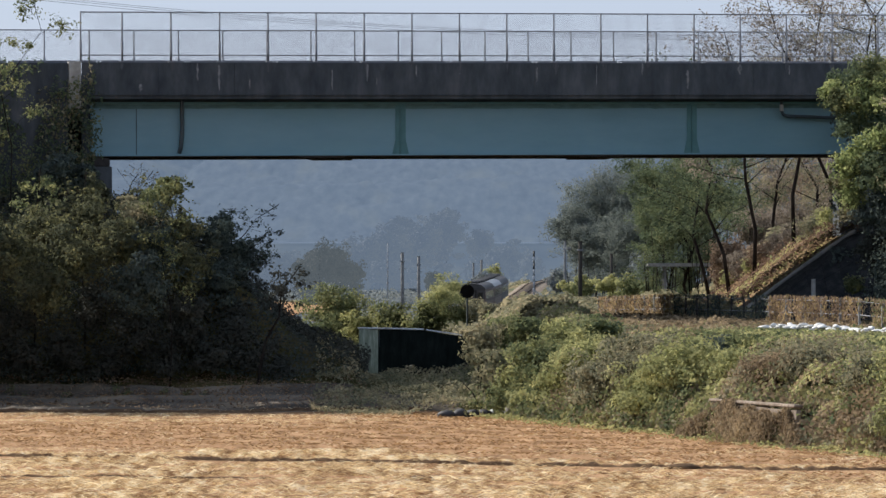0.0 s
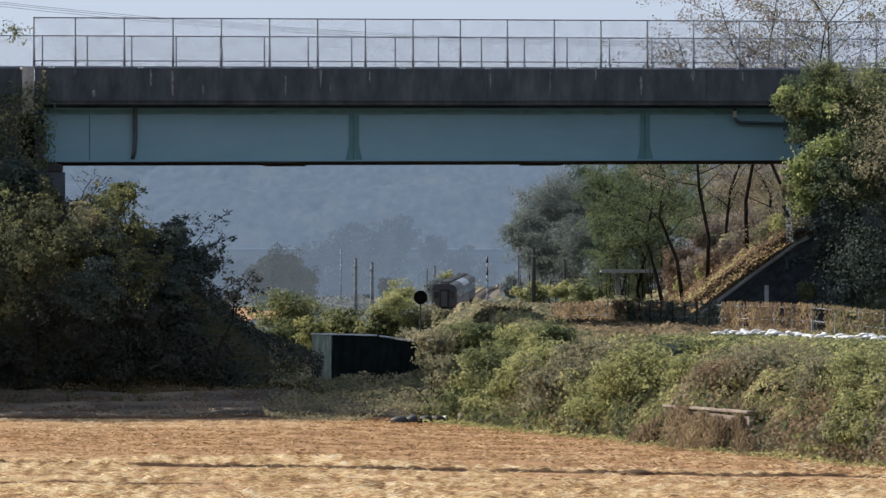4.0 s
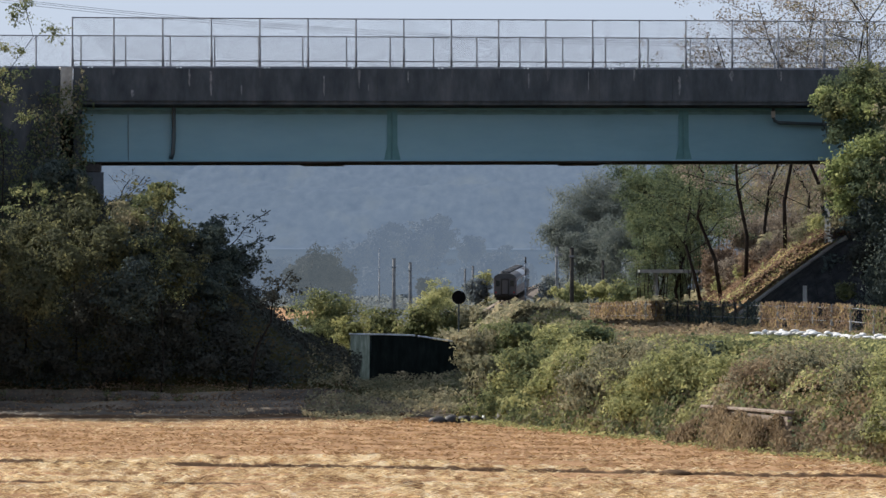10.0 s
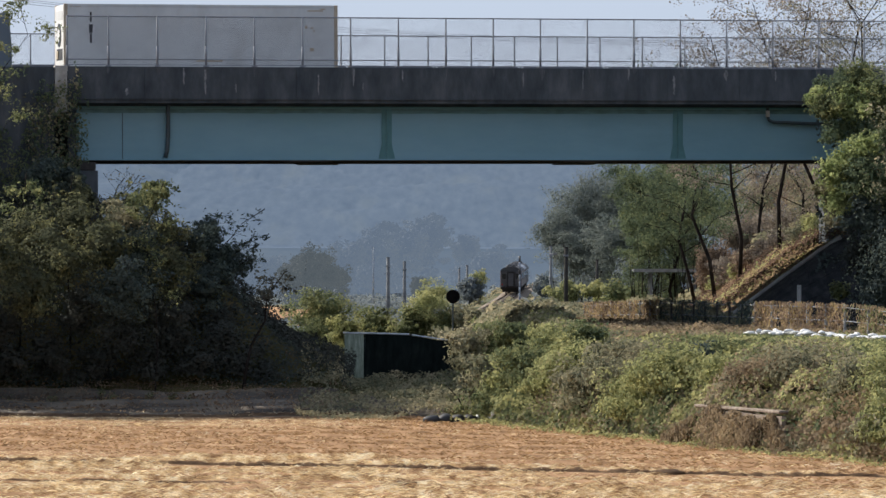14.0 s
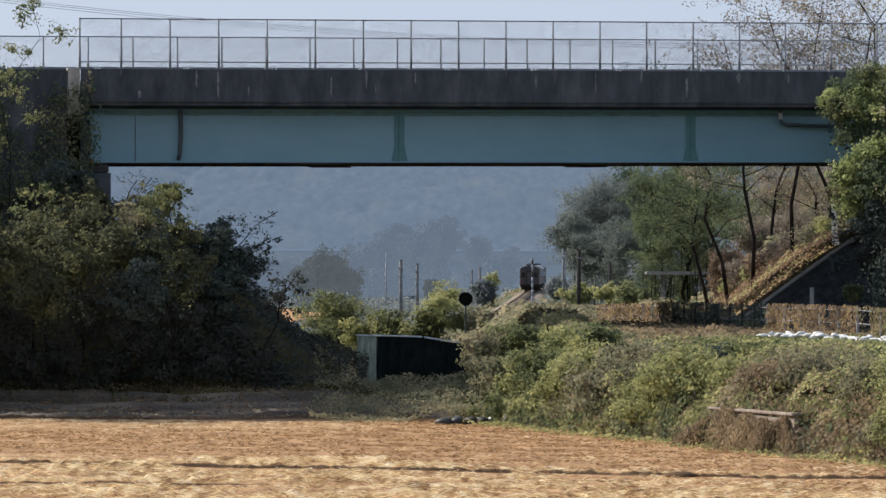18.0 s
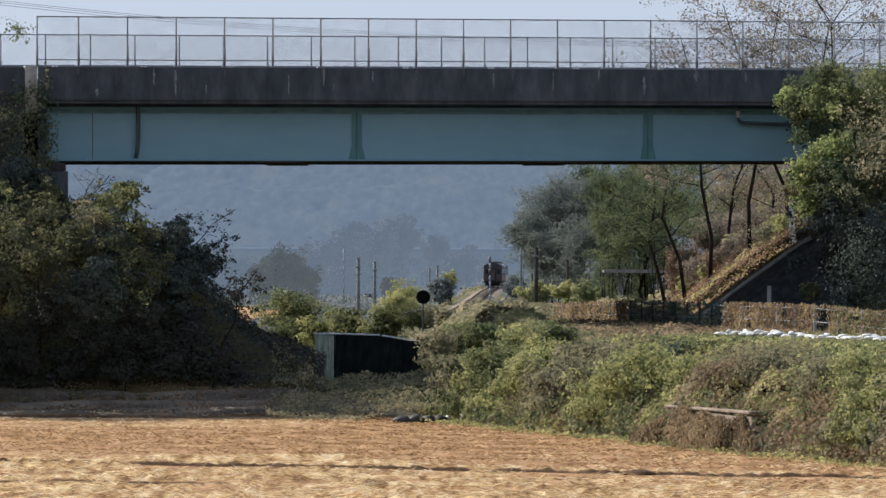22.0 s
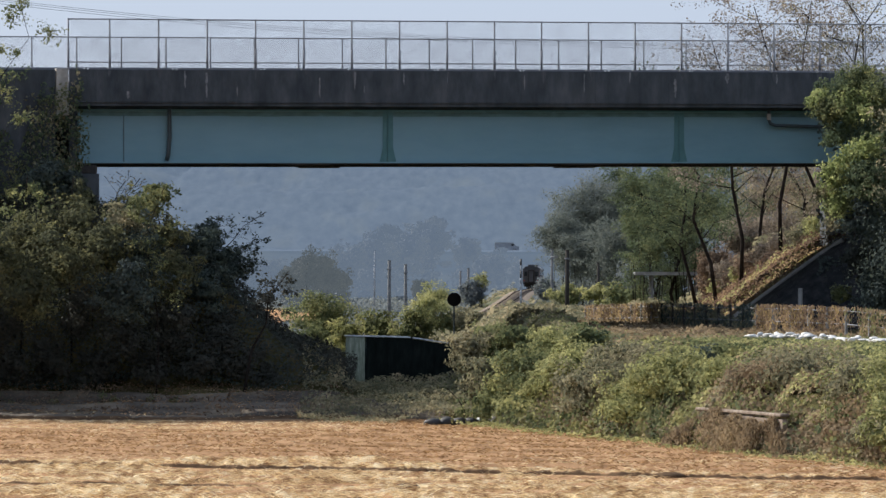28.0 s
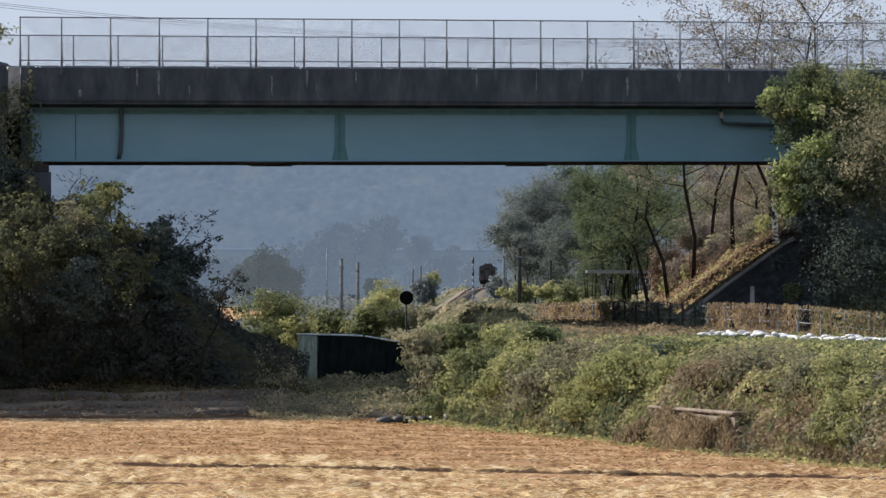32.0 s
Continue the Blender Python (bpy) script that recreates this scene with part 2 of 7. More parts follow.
M_STUBBLE = leaf_material("cut_stubble", [(0.18, 0.10, 0.048), (0.31, 0.19, 0.092), (0.45, 0.29, 0.145), (0.58, 0.41, 0.22)], through=0.35, patch=1.2, stretch=(1, 0.3, 1), even=0.5, gain=1.5, cool=1.0)
M_STRAWBIT = leaf_material("loose_straw", [(0.20, 0.115, 0.062), (0.38, 0.25, 0.13), (0.68, 0.51, 0.28), (0.87, 0.73, 0.46), (0.94, 0.86, 0.64)], through=0.45, rough=0.7, patch=2.3, stretch=(1.0, 0.25, 1), even=0.5, gain=3.8, cool=1.0)

# ---- mesh tools ----
def noise2(x, y, seed=0):
    """Smooth value noise on arrays, -1 to 1."""
    def lattice(i, j):
        k = np.sin(i * 127.1 + j * 311.7 + seed * 74.7) * 43758.5453
        return (k - np.floor(k)) * 2 - 1
    x, y = np.asarray(x, float), np.asarray(y, float)
    i, j = np.floor(x), np.floor(y)
    a, b = x - i, y - j
    a, b = a * a * (3 - 2 * a), b * b * (3 - 2 * b)
    return (lattice(i, j) * (1 - a) + lattice(i + 1, j) * a) * (1 - b) + (lattice(i, j + 1) * (1 - a) + lattice(i + 1, j + 1) * a) * b


def step(a, b, x):
    t = np.clip((x - a) / (b - a), 0, 1)
    return t * t * (3 - 2 * t)


def array_mesh(name, verts, quads, mats, which=None, smooth=False):
    """A mesh from arrays of vertices and of quads or triangles."""
    verts, quads = np.asarray(verts, np.float32), np.asarray(quads, np.int32)
    k = quads.shape[1]
    me = bpy.data.meshes.new(name)
    me.vertices.add(len(verts))
    me.vertices.foreach_set("co", verts.ravel())
    me.loops.add(quads.size)
    me.loops.foreach_set("vertex_index", quads.ravel())
    me.polygons.add(len(quads))
    me.polygons.foreach_set("loop_start", np.arange(0, quads.size, k, dtype=np.int32))
    for m in (mats if isinstance(mats, (list, tuple)) else [mats]):
        me.materials.append(m)
    if which is not None:
        me.polygons.foreach_set("material_index", np.asarray(which, np.int32))
    me.update(calc_edges=True)
    if smooth:
        me.polygons.foreach_set("use_smooth", np.ones(len(quads), bool))
    me.validate()
    return me


def part(name, bm, mat, parent=None, label="", smooth=False):
    """Links a bmesh, or a ready mesh, as one object under a thing or a part."""
    if isinstance(bm, bmesh.types.BMesh):
        me = bpy.data.meshes.new(name)
        bmesh.ops.recalc_face_normals(bm, faces=bm.faces)
        bm.to_mesh(me)
        bm.free()
        me.materials.append(mat)
        if smooth:
            for p in me.polygons:
                p.use_smooth = True
    else:
        me = bm
    ob = new(name, me)
    ob.parent = parent
    if label:
        ob["label"] = label
    return ob


def thing(name, m, label, category, group="", kind=""):
    ob = new(name)
    ob.empty_display_size = 0.3
    ob.matrix_basis = m
    return tagged(ob, label, category, group, kind)


def box(bm, x0, x1, y0, y1, z0, z1, bevel=0.0):
    vs = [bm.verts.new((x, y, z)) for x in (x0, x1) for y in (y0, y1) for z in (z0, z1)]
    fs = [bm.faces.new([vs[i] for i in f]) for f in ((0, 1, 3, 2), (4, 6, 7, 5), (0, 4, 5, 1), (2, 3, 7, 6), (0, 2, 6, 4), (1, 5, 7, 3))]
    if bevel:
        bmesh.ops.bevel(bm, geom=list({e for f in fs for e in f.edges}), offset=bevel, segments=1, affect="EDGES")
    return bm


def tube(bm, points, radii, sides=8):
    """A round bar through points; radii one number or one a point."""
    points = [Vector(p) for p in points]
    if not isinstance(radii, (list, tuple)):
        radii = [radii] * len(points)
    rings = []
    for i, p in enumerate(points):
        d = (points[min(i + 1, len(points) - 1)] - points[max(i - 1, 0)]).normalized()
        a = d.orthogonal().normalized()
        if rings:
            a = (last - d * last.dot(d)).normalized() if (last - d * last.dot(d)).length > 1e-4 else a
        last = a
        b = d.cross(a)
        rings.append([bm.verts.new(p + radii[i] * (a * math.cos(2 * math.pi * k / sides) + b * math.sin(2 * math.pi * k / sides))) for k in range(sides)])
    for r, s in zip(rings, rings[1:]):
        for k in range(sides):
            bm.faces.new((r[k], r[(k + 1) % sides], s[(k + 1) % sides], s[k]))
    bm.faces.new(rings[0][::-1])
    bm.faces.new(rings[-1])
    return bm


def profile(bm, outline, x0, x1):
    """A closed outline in y and z drawn out along x."""
    a = [bm.verts.new((x0, y, z)) for y, z in outline]
    b = [bm.verts.new((x1, y, z)) for y, z in outline]
    for i in range(len(a)):
        j = (i + 1) % len(a)
        bm.faces.new((a[i], a[j], b[j], b[i]))
    bm.faces.new(a[::-1])
    bm.faces.new(b)
    return bm


def B():
    return bmesh.new()


def leaves(name, centres, sizes, mat, rng, droop=0.3, aspect=0.55, facing=None, along=0.0, normals=None, loose=0.55):
    """Many single leaves, each a bent diamond of its own, round the centres; given normals, they lie loosely on that surface."""
    n = len(centres)
    a = rng.normal(size=(n, 3))
    a[:, 2] -= droop
    a[:, 0] += along * np.sign(a[:, 0])
    a /= np.linalg.norm(a, axis=1)[:, None]
    q = rng.normal(size=(n, 3))
    q[:, 2] += 0.6
    if facing is not None:
        q += facing
    if normals is not None:
        q = normals / (np.linalg.norm(normals, axis=1)[:, None] + 1e-9) + rng.normal(size=(n, 3)) * loose
        q /= np.linalg.norm(q, axis=1)[:, None] + 1e-9
        a -= q * (a * q).sum(1)[:, None]
        a /= np.linalg.norm(a, axis=1)[:, None] + 1e-9
    w = np.cross(a, q)
    w /= np.linalg.norm(w, axis=1)[:, None] + 1e-9
    nn = np.cross(w, a)
    s = np.asarray(sizes)[:, None]
    c = np.asarray(centres)
    v = np.empty((n, 4, 3))
    v[:, 0] = c - a * s * 0.5
    v[:, 1] = c + w * s * aspect * 0.5 + nn * s * 0.12
    v[:, 2] = c + a * s * 0.5
    v[:, 3] = c - w * s * aspect * 0.5 + nn * s * 0.12
    return array_mesh(name, v.reshape(-1, 3), np.arange(4 * n).reshape(n, 4), mat)


def sprays(c, rc, n, rng, rise=0.45):
    """Leaf places and the way they face, on uneven drawn-out clumps of radius rc round the points c."""
    k = len(c)
    m = rng.integers(0, k, n)
    d = rng.normal(size=(n, 3))
    d /= np.linalg.norm(d, axis=1)[:, None]
    pull = rng.normal(size=(k, 3)) * np.array([1, 1, 0.6])
    pull /= np.linalg.norm(pull, axis=1)[:, None]
    e = d + pull[m] * (d * pull[m]).sum(1)[:, None] * 0.8
    far = np.where(rng.random(n) < 0.12, 0.9 + 0.6 * rng.random(n), 0.45 + 0.6 * np.sqrt(rng.random(n)))
    p = c[m] + e * (np.asarray(rc)[m] * far)[:, None] * np.array([1, 1, 0.75])
    return p, d + np.array([0, 0, rise]), m


# ---- the lie of the land ----
# the bridge's own axes: u along it, v across it and away; its parapet's top is 8.48 m over the eye
TURN, BX, BY = 13.7, 0.733, 212.7
K = 2.045   # stretch of the plan's depth
BC, BS = math.cos(radians(TURN)), math.sin(radians(TURN))
BRIDGE = pose(BX, BY, EYE + 8.48, 0.75, -0.475, TURN)
WIDE = 21.8


def on_bridge(x, y):
    return (x - BX) * BC + (y - BY) * BS, -(x - BX) * BS + (y - BY) * BC


# the railway's middle line: x, y, rail height
TRACK = np.array([(-8.0, 380, -0.7), (-3.6, 460, -0.6), (3.3, 552, -0.4), (5.6, 597, 0.2), (8.5, 654, 1.2), (11.2, 701, 2.1), (13.5, 769, 2.9), (15.3, 816, 3.0), (17.4, 873, 3.0), (19.0, 918, 3.0), (24.0, 1100, 3.0), (30, 1340, 3.0)])


def track_x(y):
    return np.interp(y, TRACK[:, 1], TRACK[:, 0])


def track_z(y):
    return np.interp(y, TRACK[:, 1], TRACK[:, 2])


def bank_side(x, y):
    return (x - 2.2) * 0.866 + (y / K - 91.0) * 0.5


# field bunds: depth, slant, height, half width
BUNDS = ((70.0, -0.205, 0.0, 0.5), (65.3, -0.02, 0.0, 0.35), (94.4, 0.0, 0.0, 0.35))


def bund_line(x, y0, k):
    return y0 + k * x + 0.05 * noise2(x * 0.25, x * 0, y0)


def land(x, y):
    """The ground's height."""
    x, y = np.asarray(x, float), np.asarray(y, float)
    u, v = on_bridge(x, y)
    q = y / K
    e = -3.1 - x - 0.13 * np.clip(y - 206, 0, 36) + 0.4 * noise2(x * 0.5, y * 0.25, 3)
    left = np.clip(np.minimum(e * 0.72 + 0.9, e * 2.4), 0, 7.6)
    front = np.where(y < 200, (y - 194.5) * 0.2, 1.1 + (y - 200) * 1.15)
    front = np.where(v > WIDE, 7.6 - (v - WIDE) * 0.35, np.clip(front, 0, 7.6))
    h = np.minimum(left, np.clip(front, 0, 7.6))
    h = np.maximum(h, 1.1 * step(93, 101, q) * (1 - step(140, 190, q)) * step(-9, -4, x))
    fade = 1 - 0.8 * step(125, 190, q)
    s = bank_side(x, y)
    bank = (1.7 * step(0, 1.5, s) + 1.5 * step(1.0, 6.5, s)) * step(0.8, 4.5, x) * fade * (1 - step(45, 90, x) * 0.3)
    h = np.maximum(h, bank)
    back = step(230, 262, y)   # the slope draws back and steepens behind the bridge
    foot = 12.9 + 1.8 * back + 0.3 * noise2(y * 0.2, x * 0.3, 8)
    rise = np.clip((x - foot) * (0.73 + 0.2 * back), 0, 3.75) + 0.12 * np.clip(x - foot - 5.2, 0, 30)
    h = h + rise * np.clip((v + 5.2) / 5.6, 0, 1) * (1 - step(140, 215, q))
    d = np.abs(x - track_x(y))
    h = h - 1.2 * step(330, 400, y) * (1 - step(1150, 1250, y))
    bed = np.maximum(track_z(y) - 0.45, -1.2)
    h = np.where(y > 380, np.maximum(np.where(h > -1.1, -1.2 + (h + 1.2) * step(6, 16, d), h), -1.2 + (bed + 1.2) * (1 - step(2.6, 7.5, d))), h)
    h = h + 3.9 * (1 - step(15, 70, y))
    # field bunds and furrows
    for y0, k, tall, wide in BUNDS:
        line = bund_line(x, y0, k)
        h = h + tall * np.exp(-((q - line) / wide) ** 2) * (0.85 + 0.4 * noise2(x * 1.3, y, 9)) * (1 - step(-1.0, 0.0, s)) * (1 - step(30, 45, np.abs(x)))
    h = h + 0.19 * np.sin(q * 2 * math.pi / 0.75 + 2 * noise2(x * 0.2, q, 21)) * step(94.3, 94.8, q) * (1 - step(97.2, 98, q)) * (x < -2)
    swath = 0.5 + 0.5 * np.sin((y + 0.9 * noise2(x * 0.12, y * 0.1, 70)) * 2 * math.pi / 4.6)
    crop = (1 - step(-1.2, -0.2, s)) * (1 - step(91, 93.5, q))
    fore = 0.45 + 0.55 * (1 - step(72, 76, q))
    rough = crop * fore * (0.06 * swath * (1 + noise2(x * 0.5, y * 0.6, 5)) + 0.06 * noise2(x * 0.9, y * 0.7, 5) + 0.05 * noise2(x * 2.0, y * 1.2, 6)) + (1 - crop) * 0.05 * noise2(x * 1.1, y * 0.9, 5)
    near = step(20, 45, q) * (1 - step(110, 125, q)) * (1 - step(40, 60, np.abs(x)))
    for y0, k, _, wide in BUNDS:
        rough = rough * (1 - np.exp(-((q - bund_line(x, y0, k) + 1.2) / (4.5 * wide)) ** 2) * (1 if y0 != 65.3 else x < -5))
    return h + rough * near


def axis(a, b, fine, lo, hi, grow=1.22):
    mid = np.arange(a, b + fine / 2, fine)
    up, dn, s = [mid[-1]], [mid[0]], fine
    while up[-1] < hi:
        s *= grow
        up.append(min(hi, up[-1] + s))
    s = fine
    while dn[-1] > lo:
        s *= grow
        dn.append(max(lo, dn[-1] - s))
    return np.concatenate([dn[:0:-1], mid, up[1:]])


def sheet(xs, ys, high):
    gx, gy = np.meshgrid(xs, ys)
    v = np.stack([gx, gy, high(gx, gy)], -1).reshape(-1, 3)
    nx, ny = len(xs), len(ys)
    i = (np.arange(ny - 1)[:, None] * nx + np.arange(nx - 1)[None]).ravel()
    return v, np.stack([i, i + 1, i + nx + 1, i + nx], 1)


gv, gq = sheet(axis(-22, 28, 0.26, -3000, 3000), np.concatenate([axis(116, 206, 0.3, -900, 206.2), np.arange(206.8, 330, 0.8), np.arange(332, 1000, 5.0), 1000 * 1.12 ** np.arange(1, 16)]), land)
mid = gv[gq].mean(1)
gu, gw = on_bridge(mid[:, 0], mid[:, 1])
gs, gd, gx = bank_side(mid[:, 0], mid[:, 1]), mid[:, 1] / K, mid[:, 0]
kind = np.full(len(gq), 3)
kind[(gd < 94.6) & (gs < 0.2)] = 0
kind[(gd >= 94.2) & (gd < 99) & (gx < 3) & (gs < 8)] = 1
kind[(gs >= 0.1) & (gd < 190) & (gx > 0.5) & (gx < 90)] = 2
kind[(gd >= 97) & (gd < 150) & (gx < 2.5) & (gx > -90)] = 2
kind[(gd > 295) & (gd < 460) & (gx < -12) & (gx > -45)] = 0
kind[(gx > 12.2) & (gx < 60) & (mid[:, 1] > 222) & (gd < 160)] = 4
ground = tagged(new("ground", array_mesh("ground", gv, gq, [M_STRAW, M_SOIL, M_BANK, M_PLAIN, M_DRYGRASS], kind, smooth=True)), "harvested straw-coloured field with overgrown banks and far plain", "ground", kind="structure")

# low earth bunds across the field, each a steep little face with a trodden top
for (y0, k, _, _), tall, x1 in zip(BUNDS, (0.1, 0.06, 0.17), (24, -4.5, -0.8)):
    bx = np.arange(-24, x1, 0.09)
    cut = bank_side(bx, bund_line(bx, y0, k) * K) < -0.2
    bx = bx[cut]
    by = bund_line(bx, y0, k) * K
    hgt = tall * (0.9 + 0.05 * noise2(bx * 0.8, bx * 0, 51) + 0.16 * noise2(bx * 3.3, bx * 0, 52) + (0.40 if y0 != 94.4 else 0.12) * noise2(bx * 8.3, bx * 0, 55)) * (1 if y0 != 65.3 else np.clip(1.2 - step(-8, -5, bx) + 0.5 * noise2(bx * 0.5, bx * 0, 53), 0.1, 1))
    prof = [(-0.10, -0.08), (-0.02, 0.35), (0.03, 0.95), (0.25, 1.0), (1.1, -0.08)]
    rows = [np.stack([bx, by + o + 0.05 * noise2(bx * 3.1, bx * 0 + o, 54), land(bx, by + o) + hgt * f if f > 0 else land(bx, by + o) - 0.06], 1) for o, f in prof]
    nb = len(bx)
    i = np.arange(nb - 1)
    q4 = np.concatenate([np.stack([r * nb + i, r * nb + i + 1, (r + 1) * nb + i + 1, (r + 1) * nb + i], 1) for r in range(4)])
    which = np.concatenate([np.full(nb - 1, 0 if r < 2 else 1) for r in range(4)])
    tagged(new("field_bund", array_mesh("field_bund", np.concatenate(rows), q4, [M_BUND, M_STRAW if y0 != 94.4 else M_SOIL], which)), "low dark earth bund across the field", "bund", kind="structure")

# ---- the road bridge ----
HALF_L, HALF_R = -16.05, 19.2
GIRDERS = [1.0 + 2.83 * i for i in range(8)]
SKEW = BS / BC   # the deck's ends are skewed along the view's depth, to fit the camera
VEER = 0.075   # and one abutment veers off so that the camera misses its inner face


def skewed(bm):
    for q in bm.verts:
        q.co.x += q.co.y * SKEW
    return bm


bridge = thing("road_bridge", BRIDGE, "road bridge with dark concrete parapet over a teal steel girder", "bridge")
ROAD = -1.1
for y0, y1, nm in ((0.0, 0.42, "parapet"), (WIDE - 0.42, WIDE, "parapet")):
    n = 11
    for i in range(n):   # cast in lengths with narrow joints
        a, b = HALF_L + (HALF_R - HALF_L) * i / n, HALF_L + (HALF_R - HALF_L) * (i + 1) / n
        part(nm, skewed(box(B(), a + 0.002, b - 0.002, y0, y1, -1.32, 0.0, 0.008)), M_CONCRETE_DARK, bridge)
part("deck_slab", skewed(profile(B(), [(0.05, -1.324), (WIDE - 0.05, -1.324), (WIDE - 0.05, -1.5), (WIDE - 0.95, -1.62), (0.95, -1.62), (0.05, -1.5)], HALF_L, HALF_R)), M_CONCRETE_DARK, bridge)
part("drip_edge", box(B(), HALF_L, HALF_R, -0.03, 0.12, -1.37, -1.324, 0.01), M_CONCRETE_DARK, bridge)
part("road_surface", skewed(box(B(), HALF_L, HALF_R, 0.424, WIDE - 0.424, -1.32, ROAD)), M_ASPHALT, bridge)
for gy in GIRDERS:
    g0 = HALF_L + 0.4 - gy * VEER
    g = part("girder", skewed(box(B(), g0, HALF_R - 0.3, gy - 0.012, gy + 0.012, -3.80, -1.624)), M_TEAL, bridge)
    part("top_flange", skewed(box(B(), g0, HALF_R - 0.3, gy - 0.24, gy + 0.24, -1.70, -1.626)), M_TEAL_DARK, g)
    part("bottom_flange", skewed(box(B(), g0, HALF_R - 0.3, gy - 0.28, gy + 0.28, -3.86, -3.804, 0.008)), M_TEAL, g)
    part("flange_underside", skewed(box(B(), g0, HALF_R - 0.3, gy - 0.285, gy + 0.285, -3.89, -3.862)), M_RUST, g)
    for u0 in (-6.95, 5.1):
        part("splice_plate", skewed(box(B(), u0, u0 + 1.9, gy - 0.26, gy + 0.26, -3.94, -3.892, 0.01)), M_RUST, g)
    for u0 in (-2.60, 10.12):
        bm = B()
        box(bm, u0 - 0.22, u0 + 0.22, gy - 0.05, gy - 0.014, -3.80, -1.71)
        tube(bm, [(u0, gy - 0.08, -3.8), (u0, gy - 0.08, -1.71)], 0.02, 6)
        part("stiffener", skewed(bm), M_TEAL_DARK, g)
        for side in (-1, 1):
            bm = B()
            vs = [bm.verts.new(p) for p in ((u0 + side * 0.22, gy - 0.04, -3.8), (u0 + side * 0.36, gy - 0.04, -3.8), (u0 + side * 0.22, gy - 0.04, -3.2), (u0 + side * 0.22, gy - 0.015, -3.8), (u0 + side * 0.36, gy - 0.015, -3.8), (u0 + side * 0.22, gy - 0.015, -3.2))]
            for fc in ((0, 1, 2), (3, 5, 4), (0, 3, 4, 1), (1, 4, 5, 2), (0, 2, 5, 3)):
                bm.faces.new([vs[i] for i in fc])
            part("gusset", skewed(bm), M_TEAL_DARK, g)
    if gy == 1.0:
        bm = B()   # the deck's shade painted as a dark band on the web, with a ragged lower edge
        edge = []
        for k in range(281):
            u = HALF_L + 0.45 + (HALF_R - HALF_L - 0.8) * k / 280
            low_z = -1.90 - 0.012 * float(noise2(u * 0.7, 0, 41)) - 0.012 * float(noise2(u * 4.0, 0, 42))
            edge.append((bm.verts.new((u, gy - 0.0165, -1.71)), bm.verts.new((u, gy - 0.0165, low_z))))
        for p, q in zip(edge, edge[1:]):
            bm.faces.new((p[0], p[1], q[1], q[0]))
        part("shade_band", skewed(bm), M_WEB_SHADE, g, "dark green band painted for shade under the deck")
        part("web_joint", skewed(box(B(), -13.85, -13.82, gy - 0.03, gy - 0.013, -3.80, -1.9)), M_PIPE, g)
for u0, u1 in ((-15.6, -14.9), (18.3, 18.85)):
    for gy in GIRDERS:
        part("bearing", skewed(box(B(), u0 - (gy * VEER if u0 < 0 else 0), u1 - (gy * VEER if u0 < 0 else 0), gy - 0.3, gy + 0.3, -4.28, -3.945, 0.03)), M_RUST, bridge)
part("drain_pipe", skewed(tube(B(), [(-11.9, 0.75, -1.5), (-11.9, 0.78, -1.75), (-11.9, 0.82, -2.8), (-11.95, 0.84, -3.5), (-12.03, 0.84, -3.75)], 0.085, 10)), M_PIPE, bridge, "dark vertical drain pipe", True)
part("drain_pipe", skewed(tube(B(), [(14.1, 0.75, -1.45), (14.1, 0.75, -2.0), (14.17, 0.75, -2.17), (14.36, 0.75, -2.24), (17.2, 0.75, -2.34)], 0.075, 10)), M_PIPE, bridge, "dark bent drain pipe", True)
part("pipe_outlet", skewed(tube(B(), [(14.1, 0.74, -1.75), (14.1, 0.74, -2.02)], 0.095, 10)), M_CONCRETE, bridge)
rs = random.Random(4)
# lime streaks that ran down the parapet's face: place, top, foot, half width
for u0, top, low, w in ((-11.2, -0.05, -0.75, 0.05), (-10.3, -0.12, -1.15, 0.06), (-9.0, -0.7, -1.1, 0.035), (-5.5, -0.3, -1.15, 0.04), (-4.0, -0.05, -0.8, 0.05), (-3.6, -0.65, -0.95, 0.03), (-1.9, -0.1, -0.6, 0.04), (3.3, -0.2, -0.8, 0.03), (5.9, -0.1, -1.0, 0.025), (7.9, -0.02, -0.5, 0.05), (9.9, -0.3, -1.1, 0.07), (12.2, -0.05, -0.5, 0.09), (14.4, -0.1, -0.5, 0.04), (-13.6, -0.9, -1.2, 0.1)):
    bm = B()
    n = 9
    edge = []
    for k in range(n + 1):
        f = k / n
        z = top + (low - top) * f
        c = u0 + rs.uniform(-0.35, 0.35) * w
        h = w * (0.25 + 0.75 * math.sin(math.pi * min(1, 0.15 + f * 0.85))) * rs.uniform(0.5, 1.2)
        edge.append((bm.verts.new((c - h, -0.004, z)), bm.verts.new((c + h, -0.004, z))))
    for p, q in zip(edge, edge[1:]):
        bm.faces.new((p[0], p[1], q[1], q[0]))
    part("lime_streak", bm, M_STREAK, bridge)

for k in range(-7, 10):   # pale runs of lime below the fence's post feet
    bm = B()
    u0, low_z, w = 2.046 * k + rs.uniform(-0.08, 0.08), rs.uniform(-0.6, -0.15), rs.uniform(0.05, 0.13)
    edge = [(bm.verts.new((u0 - w * f * rs.uniform(0.6, 1.1), -0.003, z)), bm.verts.new((u0 + w * f * rs.uniform(0.6, 1.1), -0.003, z))) for f, z in ((1.0, -0.01), (0.95, low_z * 0.3), (0.7, low_z * 0.6), (0.45, low_z * 0.85), (0.1, low_z))]
    for p, q in zip(edge, edge[1:]):
        bm.faces.new((p[0], p[1], q[1], q[0]))
    part("lime_stain", bm, M_STAIN, bridge)


